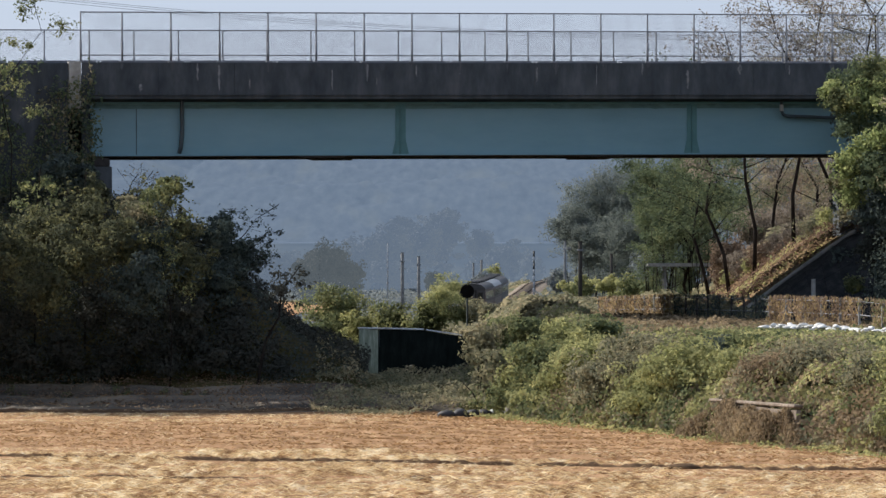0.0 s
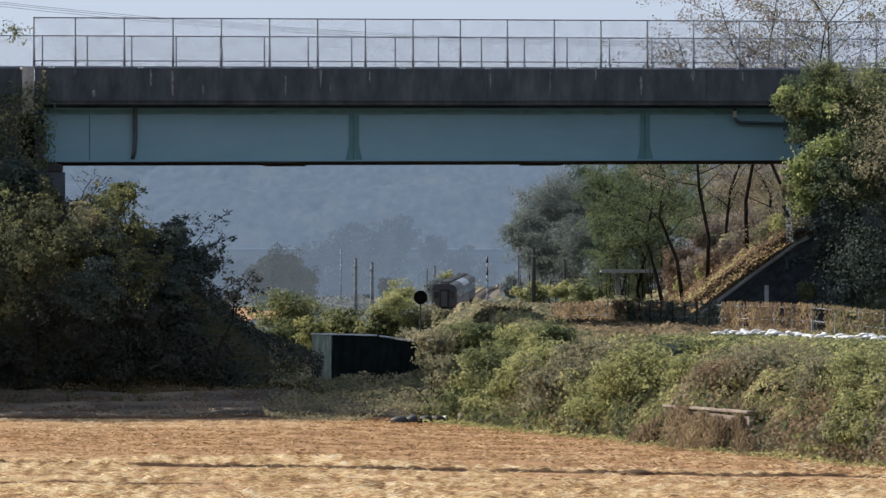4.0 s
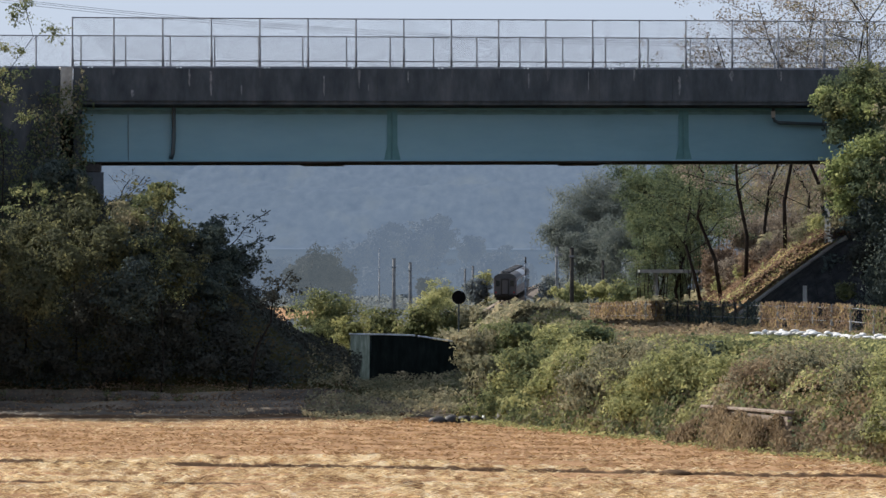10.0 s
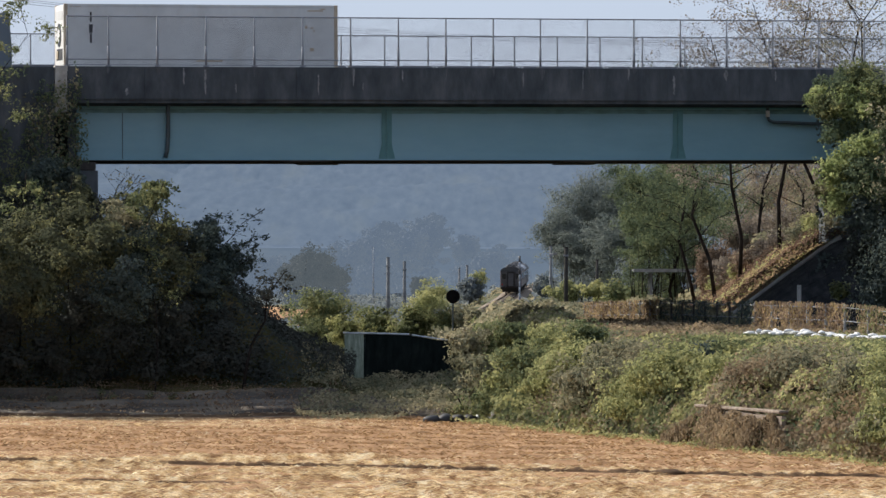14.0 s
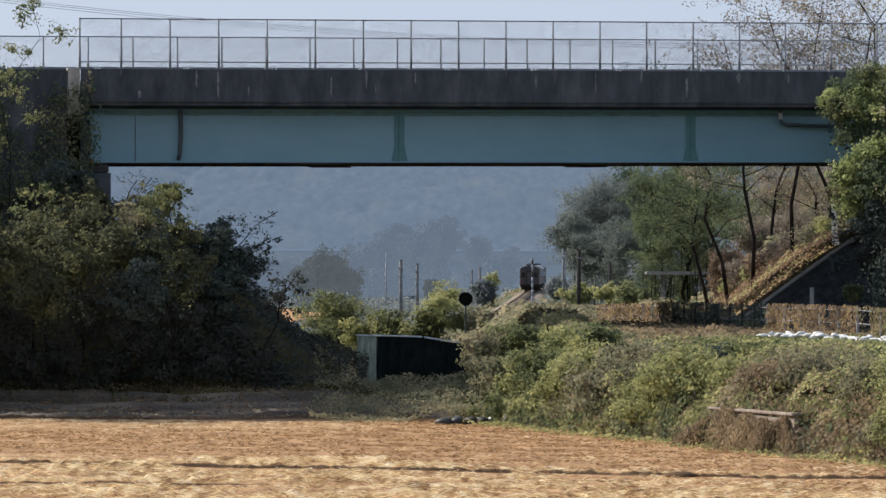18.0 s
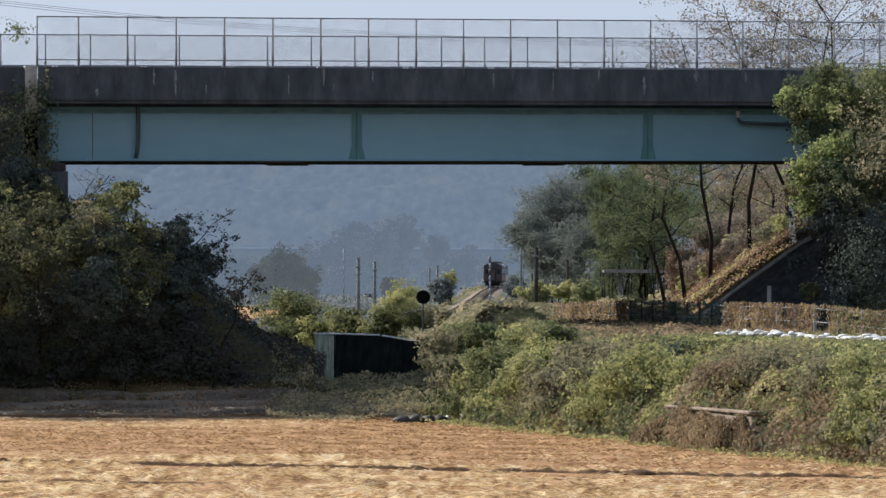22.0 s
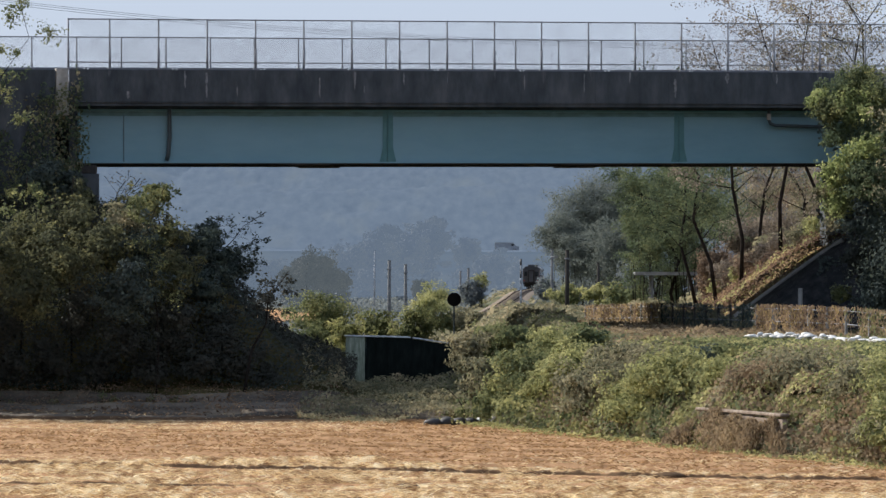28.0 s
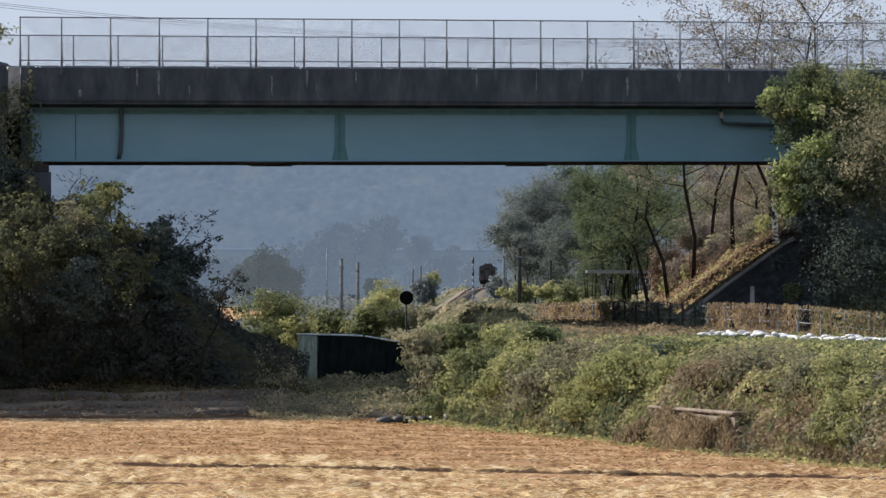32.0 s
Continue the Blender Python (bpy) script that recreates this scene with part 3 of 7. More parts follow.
def long_fence(y, u0, u1, end, label, phase=0.0, gap_u=2.046):
    f = thing("safety_fence", BRIDGE @ pose(0, y, 0), label, "fence", "fences along the bridge")
    n0 = math.ceil((u0 - phase) / gap_u)
    n1 = math.floor((u1 - phase) / gap_u)
    us = [phase + gap_u * n for n in range(n0, n1 + 1)] + ([end] if end is not None else [])
    post, sleeve, plate = None, None, None
    for u in us:
        if post is None:
            post = part("post", tube(B(), [(0, 0, 0), (0, 0, 2.1)], 0.034, 8), M_GALV, f, smooth=True)
            sleeve = part("sleeve", tube(B(), [(0, 0, 0.02), (0, 0, 0.86)], 0.05, 8), M_GALV, post, smooth=True)
            plate = part("foot_plate", box(B(), -0.11, 0.11, -0.09, 0.09, 0.0, 0.07, 0.015), M_GALV, post)
            post.location.x = u
            continue
        p = new("post", post.data)
        p.parent = f
        p.location.x = u
        for ch in (sleeve, plate):
            q = new(ch.name.split(".")[0], ch.data)
            q.parent = p
    lo = min(us)
    part("top_rail", tube(B(), [(lo, 0, 2.07), (u1, 0, 2.07)], 0.027, 8), M_GALV, f)
    part("lower_rail", tube(B(), [(lo, 0, 0.30), (u1, 0, 0.30)], 0.024, 8), M_GALV, f)
    part("bottom_rail", tube(B(), [(lo, 0, 0.07), (u1, 0, 0.07)], 0.016, 6), M_GALV, f)
    # woven wire panel
    z0, z1, w, gap = 0.08, 2.05, 0.0036, 0.085
    a = np.arange(lo - (z1 - z0), u1, gap)
    rows = []
    for sgn in (1, -1):
        b = a if sgn == 1 else a + (z1 - z0)
        c = b + sgn * (z1 - z0)
        zb, zc = np.full_like(b, z0), np.full_like(b, z1)
        for lim in (lo, u1):
            k = (b < lim) & (c > lim) | (b > lim) & (c < lim)
            t = (lim - b[k]) / (c[k] - b[k])
            zl = z0 + t * (z1 - z0)
            inside = (b[k] > lo) & (b[k] < u1)
            kk = np.where(k)[0]
            c[kk[inside]], zc[kk[inside]] = lim, zl[inside]
            b[kk[~inside]], zb[kk[~inside]] = lim, zl[~inside]
        ok = (b >= lo - 1e-6) & (c >= lo - 1e-6) & (b <= u1 + 1e-6) & (c <= u1 + 1e-6)
        b, c, zb, zc = b[ok], c[ok], zb[ok], zc[ok]
        rows.append(np.stack([np.stack([b - w, 0 * b, zb], -1), np.stack([b + w, 0 * b, zb], -1), np.stack([c + w, 0 * c, zc], -1), np.stack([c - w, 0 * c, zc], -1)], 1))
    v = np.concatenate(rows).reshape(-1, 3)
    mesh_part = part("wire_mesh", array_mesh("wire_mesh", v, np.arange(len(v)).reshape(-1, 4), M_WIRE), None, f)
    mesh_part["kind"] = "stuff"
    return f


long_fence(0.16, -16.0, 40, -16.05, "tall grey galvanised mesh fence on the near parapet")
far_fence = long_fence(WIDE - 0.16, -32, 40, None, "grey galvanised mesh fence on the far parapet", 4.467, 2.06)
for i in range(14):   # lengths of guard rail behind the far fence
    part("guard_rail", box(B(), -28 + 4.09 * i + 0.12, -28 + 4.09 * (i + 1) - 0.12, -0.35, -0.27, 0.57, 0.68, 0.02), M_GALV, far_fence)
    part("guard_post", box(B(), -28 + 4.09 * i - 0.05, -28 + 4.09 * i + 0.05, -0.33, -0.25, -1.1, 0.66, 0.01), M_GALV, far_fence)
far_fence.location.z -= 0.05

# ---- road approaches and abutments ----
def approach(u0, u1, label):
    a = thing("approach_road", BRIDGE, label, "road", kind="structure")
    for y0, y1, off in ((0.0, 0.40, 0.0), (WIDE - 0.40, WIDE, WIDE * SKEW)):
        p0, p1 = (u0, u1 + off) if u0 < 0 else (u0 + off, u1)
        n = max(1, int(abs(p1 - p0) / 6))
        for i in range(n):
            p, q = p0 + (p1 - p0) * i / n, p0 + (p1 - p0) * (i + 1) / n
            part("wall_panel", box(B(), p + 0.008, q - 0.008, y0, y1, -14.5, -0.02, 0.02), M_CONCRETE_DARK, a)
    bm = box(B(), u0, u1, 0.404, WIDE - 0.404, -1.6, ROAD)
    for q in bm.verts:
        if abs(q.co.x) < 30:
            q.co.x += q.co.y * SKEW
    part("road_surface", bm, M_ASPHALT, a)
    return a


approach(-150.0, -16.6, "walled approach road behind ivy and bushes")
approach(19.75, 150.0, "walled approach road behind trees")
for u0, u1 in ((-16.58, -16.07), (19.22, 19.73)):
    part("end_pilaster", box(B(), u0, u1, -0.03, 0.45, -1.9, 0.03, 0.02), M_CONCRETE, bridge, "pale concrete end pilaster")
for u0, u1 in ((-16.05, -14.8), (18.1, 19.2)):
    ab = thing("abutment", BRIDGE, "stained concrete bridge abutment", "abutment", kind="structure")
    walls = [("stem_wall", (u0, u1, 0.3, WIDE - 0.3, -14.0, -4.29)), ("back_wall", (u0 if u0 < 0 else u1 - 0.3, u0 + 0.3 if u0 < 0 else u1, 0.45, WIDE - 0.45, -4.286, -1.63))]
    for nm, size in walls:
        bm = box(B(), *size)
        for q in bm.verts:
            q.co.x -= q.co.y * VEER if u0 < 0 else 0
        part(nm, skewed(bm), M_CONCRETE_DARK, ab)


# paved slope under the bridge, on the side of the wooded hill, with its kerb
# near-black stops put the bridge's shade into the paving's colour
M_PAVING_SHADE = material("shade_dark_concrete", [(0.012, 0.014, 0.015), (0.022, 0.024, 0.026), (0.045, 0.047, 0.048)], scale=2.2, stretch=(1, 0.5, 1), rough=0.9, bump=0.5, spots=0.4, spot_colour=(0.06, 0.06, 0.055), spot_scale=1.2)
pv = thing("paved_slope", Matrix.Identity(4), "grey concrete slope paving beneath the bridge", "slope paving", kind="structure")


def paving_at(x, f):
    """From the foot of the quarter cone before the bridge (f = 0) back to the kerb (f = 1)."""
    a = BY + (x - BX) * BS / BC - 5.2
    y = a + (221.7 - a) * f
    return Vector((x, y, float(land(x, y))))


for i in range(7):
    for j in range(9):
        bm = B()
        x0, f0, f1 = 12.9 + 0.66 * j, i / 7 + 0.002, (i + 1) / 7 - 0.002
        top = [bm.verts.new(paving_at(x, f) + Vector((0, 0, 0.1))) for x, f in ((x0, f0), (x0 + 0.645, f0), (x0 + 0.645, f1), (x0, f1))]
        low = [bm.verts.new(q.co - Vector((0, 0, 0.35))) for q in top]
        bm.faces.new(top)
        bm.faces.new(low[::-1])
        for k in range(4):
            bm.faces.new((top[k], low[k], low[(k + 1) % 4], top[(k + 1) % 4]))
        part("slab", bm, M_PAVING_SHADE, pv)
part("kerb", tube(B(), [paving_at(x, 1.0) + Vector((0, 0.15, 0.14)) for x in (12.6, 13.4, 14.6, 15.8, 17.0, 18.0)], 0.12, 6), M_CONCRETE, pv, "pale concrete kerb")

# ---- far hill and far road bank ----
def hill_high(x, y):
    r = 71 + 4 * noise2(x / 260.0, y * 0 + 3, 11) + 2.5 * noise2(x / 60.0, y * 0 + 7, 12) + 1.6 * noise2(x / 14.0, y / 30.0, 14)
    r = r + 6 * step(-60, 140, x) - 9 * np.exp(-((x + 101) / 7.0) ** 2) - 2 * np.exp(-((x + 95) / 40.0) ** 2)
    k = np.sin(np.clip((y - 1500) / 800.0, 0, 1) * math.pi / 2)
    folds = 5 * noise2(x / 70.0 + y / 260.0, y / 110.0, 15) + 2.5 * noise2(x / 24.0, y / 40.0, 16)
    return np.where(y > 1499, (r - 8) * k + folds * np.sin(k * math.pi) + 1.3 * noise2(x / 2.2, y / 9.0, 17) * k, 0)


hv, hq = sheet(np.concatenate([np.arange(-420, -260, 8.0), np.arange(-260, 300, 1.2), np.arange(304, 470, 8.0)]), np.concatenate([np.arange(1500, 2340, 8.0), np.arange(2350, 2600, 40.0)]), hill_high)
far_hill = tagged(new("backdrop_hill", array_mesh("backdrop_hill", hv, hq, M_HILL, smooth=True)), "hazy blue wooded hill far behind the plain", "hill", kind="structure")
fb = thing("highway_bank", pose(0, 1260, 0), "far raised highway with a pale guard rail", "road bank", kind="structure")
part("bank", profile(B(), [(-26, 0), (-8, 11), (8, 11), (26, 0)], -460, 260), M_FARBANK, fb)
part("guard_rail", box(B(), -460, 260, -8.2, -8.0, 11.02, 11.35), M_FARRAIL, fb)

# ---- plants ----
def shrub(name, x, y, z, rx, ry, rz, n, size, mat, seed, label, category="bush", group="", stems=7, spread=1.0, dense=45, skirt=0.0, root=None, ragged=0.12):
    """A bush at (x, y): stems from the ground to leaf clumps that fill an uneven crown about height z."""
    rng = np.random.default_rng(seed)
    g = float(land(x, y)) - 0.05 if root is None else z - rz * 0.9   # root: how far behind the crown it grows out of a wall or bank
    t = thing(name, pose(x, y, g), label, category, group)
    R = (rx + rz) / 2
    k = max(10, int(n / dense / 2.2))
    d = rng.normal(size=(k, 3))
    d /= np.linalg.norm(d, axis=1)[:, None]
    r = np.where(rng.random(k) < ragged, 1.0 + 0.45 * rng.random(k), rng.random(k) ** 0.4)
    lump = 0.80 + 0.42 * noise2(d[:, 0] * 2.1 + seed, d[:, 2] * 2.1 + d[:, 1] * 1.7, seed)
    c = d * (r * lump)[:, None] * np.array([rx, ry, rz]) + np.array([0, 0, z - g])
    if root is None:
        c[:, 2] = np.maximum(c[:, 2], 0.05 + 0.25 * rng.random(k))
    low = rng.random(k) < skirt
    c[low, 2] *= rng.random(low.sum())
    p, way, m = sprays(c, spread * R ** 0.6 * rng.uniform(0.18, 0.42, k), n, rng)
    way = 0.8 * way + 0.8 * d[m] / np.array([rx, ry, rz]) * R   # the crown as a whole has a lit and a shaded side
    if root is None:
        p[:, 2] = np.maximum(p[:, 2], 0.03)
    part("foliage", leaves("foliage", p, size * (0.6 + 0.8 * rng.random(n)), mat, rng, 0.5, normals=way), None, t)
    bm = B()
    for i in rng.choice(k, min(stems, k), replace=False):
        e = Vector(c[i])
        b0 = Vector((rng.normal() * 0.15 * rx, rng.normal() * 0.15 * ry, -0.1)) if root is None else Vector((rng.normal() * 0.3 * rx, root, rz * 0.4))
        w = Vector((rng.normal() * 0.15, rng.normal() * 0.15, 0.1)) * rx
        tube(bm, [b0, b0.lerp(e, 0.5) + w, e], [0.02 + 0.012 * rz, 0.015 + 0.007 * rz, 0.006], 5)
    part("stem", bm, M_BARK, t)
    return t


def tree(name, x, y, tall, wide, n, size, mat, seed, label, trunk=0.16, lean=(0, 0), bare=0.35, limbs=9, twigs=5, group="", base=None, clump=0.35, up=0.5, thin=0.0):
    """A tree: tapered trunk with limbs and twigs, leaves in loose clumps round the twigs."""
    rng = np.random.default_rng(seed)
    g = float(land(x, y)) - 0.1 if base is None else base
    t = thing(name, pose(x, y, g), label, "tree", group)
    bm = B()
    pts = [Vector((lean[0] * s * s + 0.034 * tall * rng.normal() * min(1, s * 2), lean[1] * s * s, tall * s * 0.92)) for s in (0, 0.2, 0.4, 0.6, 0.8, 1.0)]
    tube(bm, pts, [trunk, trunk * 0.85, trunk * 0.68, trunk * 0.5, trunk * 0.3, 0.02], 8)
    tips = []
    for i in range(limbs):
        s = bare + (0.95 - bare) * (i + rng.random() * 0.8) / limbs
        j = min(4, int(s * 5))
        o = pts[j].lerp(pts[j + 1], s * 5 - j)
        a = i * 2.4 + rng.random()
        ln = wide * (1.15 - 0.75 * abs(s - bare - 0.15)) * (0.7 + 0.5 * rng.random())
        e = o + Vector((math.cos(a) * ln, math.sin(a) * ln, ln * up * (0.5 + rng.random())))
        h = o.lerp(e, 0.5) + Vector((rng.normal(), rng.normal(), rng.normal() + 0.5)) * ln * 0.09
        r0 = trunk * (0.36 - 0.24 * s)
        tube(bm, [o, h, e], [r0, r0 * 0.65, 0.012], 6)
        tips += [e, h.lerp(e, 0.5)]
        for k in range(twigs):
            f = 0.3 + 0.7 * rng.random()
            b0 = o.lerp(h, f * 2) if f < 0.5 else h.lerp(e, f * 2 - 1)
            q = b0 + Vector((rng.normal(), rng.normal(), rng.normal() * 0.8 + 0.35)) * ln * 0.3
            tube(bm, [b0, b0.lerp(q, 0.5) + Vector((0, 0, 0.05 * ln)), q], [r0 * 0.25, r0 * 0.15, 0.004], 4)
            tips += [q, b0.lerp(q, 0.6)]
    part("trunk", bm, M_BARK, t, smooth=True)
    c = np.array([tuple(p) for p in tips])
    p, way, _ = sprays(c, clump * rng.uniform(0.7, 1.9, len(c)), n, rng)
    keep = rng.random(n) > thin * step(0.5, 0.75, p[:, 2] / tall)   # the top has shed some of its leaves
    p, way = p[keep], way[keep]
    n = len(p)
    part("crown", leaves("crown", p, size * (0.6 + 0.8 * rng.random(n)), mat, rng, 0.5, normals=way), None, t)
    return t


def PX(px, d):
    return (px - 784) / 4401 * d


def PZ(py, d):
    return EYE - (py - 470) / 4401 * d


def bush(px, py, d, r, mat, seed, label, n=None, size=0.17, flat=0.85, name="bush", **kw):
    k = d / 4401
    R = r * k
    n = n or int(1100 * R * R + 900)
    return shrub(name, PX(px, d), d * K, PZ(py, d), R, R * 1.1, R * flat, n, size, mat, seed, label, **kw)

# ---- bushes on the embankment beside the bridge ----
# lit bushes get olive leaves, shaded ones leaves with shade painted in
OLIVE_BUSH, DARK_BUSH = "overgrown bush with green and ochre leaves on the embankment", "green bush with leaves darkened for shade on the embankment"
for i, (px, py, d, r, m, lb) in enumerate([
        (-150, 400, 96.0, 120, M_LEAF_OLIVE, OLIVE_BUSH), (-60, 400, 96.5, 80, M_LEAF_OLIVE, OLIVE_BUSH), (20, 440, 96.3, 70, M_LEAF_OLIVE, OLIVE_BUSH),
        (75, 400, 97.1, 52, M_LEAF_OLIVE, OLIVE_BUSH), (120, 450, 96.1, 62, M_LEAF_OLIVE, OLIVE_BUSH), (165, 385, 97.5, 46, M_LEAF_OLIVE, OLIVE_BUSH),
        (205, 430, 96.9, 56, M_LEAF_OLIVE, OLIVE_BUSH), (232, 375, 97.7, 38, M_LEAF_MIX, OLIVE_BUSH), (80, 510, 95.7, 55, M_LEAF_OLIVE, OLIVE_BUSH),
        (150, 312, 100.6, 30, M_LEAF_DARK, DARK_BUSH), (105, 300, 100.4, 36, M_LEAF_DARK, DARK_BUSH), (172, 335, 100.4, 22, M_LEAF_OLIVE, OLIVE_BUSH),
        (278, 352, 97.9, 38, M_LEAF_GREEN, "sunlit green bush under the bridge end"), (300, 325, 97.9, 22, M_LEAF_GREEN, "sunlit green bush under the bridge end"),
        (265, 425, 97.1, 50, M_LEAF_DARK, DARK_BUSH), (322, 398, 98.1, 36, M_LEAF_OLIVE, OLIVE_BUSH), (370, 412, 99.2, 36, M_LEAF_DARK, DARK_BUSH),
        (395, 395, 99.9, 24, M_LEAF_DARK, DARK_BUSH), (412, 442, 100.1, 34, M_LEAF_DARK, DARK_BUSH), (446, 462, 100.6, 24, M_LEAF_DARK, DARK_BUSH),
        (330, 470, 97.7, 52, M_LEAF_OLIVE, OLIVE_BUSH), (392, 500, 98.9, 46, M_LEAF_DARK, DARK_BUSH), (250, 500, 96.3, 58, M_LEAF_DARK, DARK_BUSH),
        (170, 545, 97.2, 58, M_LEAF_SHADE, DARK_BUSH), (330, 550, 97.6, 50, M_LEAF_SHADE, DARK_BUSH), (20, 560, 97.2, 65, M_LEAF_SHADE, DARK_BUSH), (-90, 560, 97.2, 90, M_LEAF_SHADE, DARK_BUSH),
        (250, 590, 97.0, 48, M_LEAF_SHADE, DARK_BUSH), (410, 560, 98.8, 40, M_LEAF_SHADE, DARK_BUSH), (455, 560, 99.2, 30, M_LEAF_SHADE, "low bush with leaves darkened for shade on the embankment"),
        (-60, 625, 97.0, 50, M_LEAF_SHADE, DARK_BUSH), (35, 628, 97.0, 42, M_LEAF_SHADE, DARK_BUSH), (120, 622, 97.2, 44, M_LEAF_SHADE, DARK_BUSH), (200, 630, 97.2, 40, M_LEAF_SHADE, DARK_BUSH), (290, 632, 97.3, 42, M_LEAF_SHADE, DARK_BUSH), (370, 625, 97.6, 42, M_LEAF_SHADE, DARK_BUSH), (440, 632, 97.8, 34, M_LEAF_SHADE, DARK_BUSH), (500, 655, 98.0, 28, M_LEAF_SHADE, DARK_BUSH), (330, 590, 98.0, 40, M_LEAF_SHADE, DARK_BUSH), (420, 590, 98.2, 34, M_LEAF_SHADE, DARK_BUSH), (470, 610, 98.4, 28, M_LEAF_SHADE, DARK_BUSH),
        (510, 600, 99.2, 26, M_LEAF_SHADE, "low bush with leaves darkened for shade on the embankment")]):
    bush(px, py, d, r, m, 100 + i, lb, group="embankment bushes", skirt=0.15, size=0.15 if m is not M_LEAF_SHADE else 0.12, n=int(1500 * (r * d / 4401) ** 2 + 700), dense=32, spread=1.0, stems=4, root=2.2, ragged=0.2)

for i, (px, py, r) in enumerate([(40, 706, 9), (118, 700, 8), (205, 688, 12), (222, 712, 7), (290, 690, 10), (360, 698, 8), (20, 688, 8), (330, 712, 6)]):
    bush(px, py, 96.6 - 0.02 * (py - 690), r, M_LEAF_GREEN, 160 + i, "small green weed on the shaded soil", n=120, size=0.09, name="weed", category="weed", group="weeds on the soil", stems=3, dense=12, skirt=0.5)

# ---- bushes round the hut and behind it ----
# deep and dark bushes on the bank are added for its shaded hollows
for i, (px, py, d, r, m, lb) in enumerate([
        (605, 545, 128, 60, M_LEAF_GREEN, "sunlit green bush behind the hut"), (560, 585, 118, 35, M_LEAF_GREEN, "sunlit green bush behind the hut"),
        (690, 570, 113, 42, M_LEAF_GREEN, "leafy green bush behind the hut"), (760, 568, 112, 42, M_LEAF_GREEN, "leafy green bush behind the hut"),
        (640, 580, 112, 34, M_LEAF_LIME, "sunlit yellow-green bush behind the hut"), (797, 514, 210, 33, M_LEAF_LIME, "pale yellow-green tree-like bush by the railway"), (780, 530, 205, 30, M_LEAF_LIME, "pale yellow-green tree-like bush by the railway"), (874, 482, 330, 15, M_LEAF_LIME, "pale yellow-green tree-like bush by the railway"),
        (850, 600, 95, 40, M_LEAF_MIX, "mixed green and brown bush on the bank"), (890, 590, 96, 40, M_LEAF_GREEN, "leafy green bush on the bank"), (945, 590, 95, 44, M_LEAF_GREEN, "leafy green bush on the bank"),
        (1000, 590, 93.5, 42, M_LEAF_LIME, "sunlit yellow-green bush on the bank"), (1052, 598, 90.5, 48, M_LEAF_GREEN, "rounded green bush on the bank"), (1078, 615, 90.5, 36, M_LEAF_DEEP, "dark green bush standing for a rounded bush's shaded side"),
        (880, 650, 92.6, 34, M_LEAF_MIX, "mixed green and brown bush on the bank"), (925, 640, 91.5, 34, M_LEAF_LIME, "sunlit yellow-green bush on the bank"),
        (1150, 615, 88.5, 32, M_LEAF_MIX, "dry-topped bush on the bank"), (1200, 628, 87, 44, M_LEAF_MIX, "vine-covered bush standing out of the bank"), (1208, 650, 86.0, 36, M_LEAF_DARK, "dark bush standing for a shaded hollow beside a bush"),
        (1275, 640, 86.0, 36, M_LEAF_DARK, "dark bush standing for a shaded hollow in the bank"), (1310, 630, 86, 34, M_LEAF_GREEN, "leafy green bush on the bank"), (1385, 688, 79.6, 26, M_LEAF_SHADE, "dark bush standing for a shaded hollow above the low wall"),
        (1490, 690, 78.5, 46, M_LEAF_BROWN, "dry brown bush on the bank"), (1550, 690, 77.5, 46, M_LEAF_MIX, "mixed green and brown bush on the bank"), (1545, 760, 74.5, 36, M_LEAF_GREEN, "green bush at the foot of the bank"),
        (1600, 740, 74.5, 55, M_LEAF_GREEN, "green bush at the foot of the bank"), (1680, 720, 74, 80, M_LEAF_MIX, "mixed green and brown bush on the bank")]):
    bush(px, py, d, r, m, 200 + i, lb, group="bank bushes", skirt=0.3, size=0.15, n=int(2600 * (r * d / 4401) ** 2 + 700), dense=40)

heaps = random.Random(12)
n_heap = 0
while n_heap < 44:   # creepers heaped over hidden shrubs, in and out along the bank
    a, q = heaps.uniform(-0.5, 23), heaps.uniform(0.5, 5.5)
    x, y = 2.2 + 0.5 * a + 0.866 * q, (91.0 - 0.866 * a + 0.5 * q) * K
    if x < 2.0 or (q > 2.4 and x > 5.5) or (a > 10.5 and a < 17 and q < 1.6):
        continue
    R = heaps.uniform(0.55, 1.25)
    warm = noise2(x * 0.35, y * 0.12, 66) + (0.8 if a > 13.5 and q < 3 else 0.2 if a > 12 else -0.1)
    m, lb = (M_LEAF_BROWN, "heap of dry brown creeper on the bank") if warm > 1.0 else (M_LEAF_MIX, "heap of withering creeper on the bank") if warm > 0.6 else (M_LEAF_LIME, "heap of yellow-green creeper on the bank") if warm > -0.1 else (M_LEAF_GREEN, "heap of green creeper on the bank")
    shrub("creeper_heap", x, y, float(land(x, y)) + 0.55 * R, R * 1.25, R * 1.5, R * 0.9, int(3000 * R * R + 500), 0.13, m, 250 + n_heap, lb, "creeper", "creeper heaps", stems=4, dense=40, skirt=0.3)
    n_heap += 1

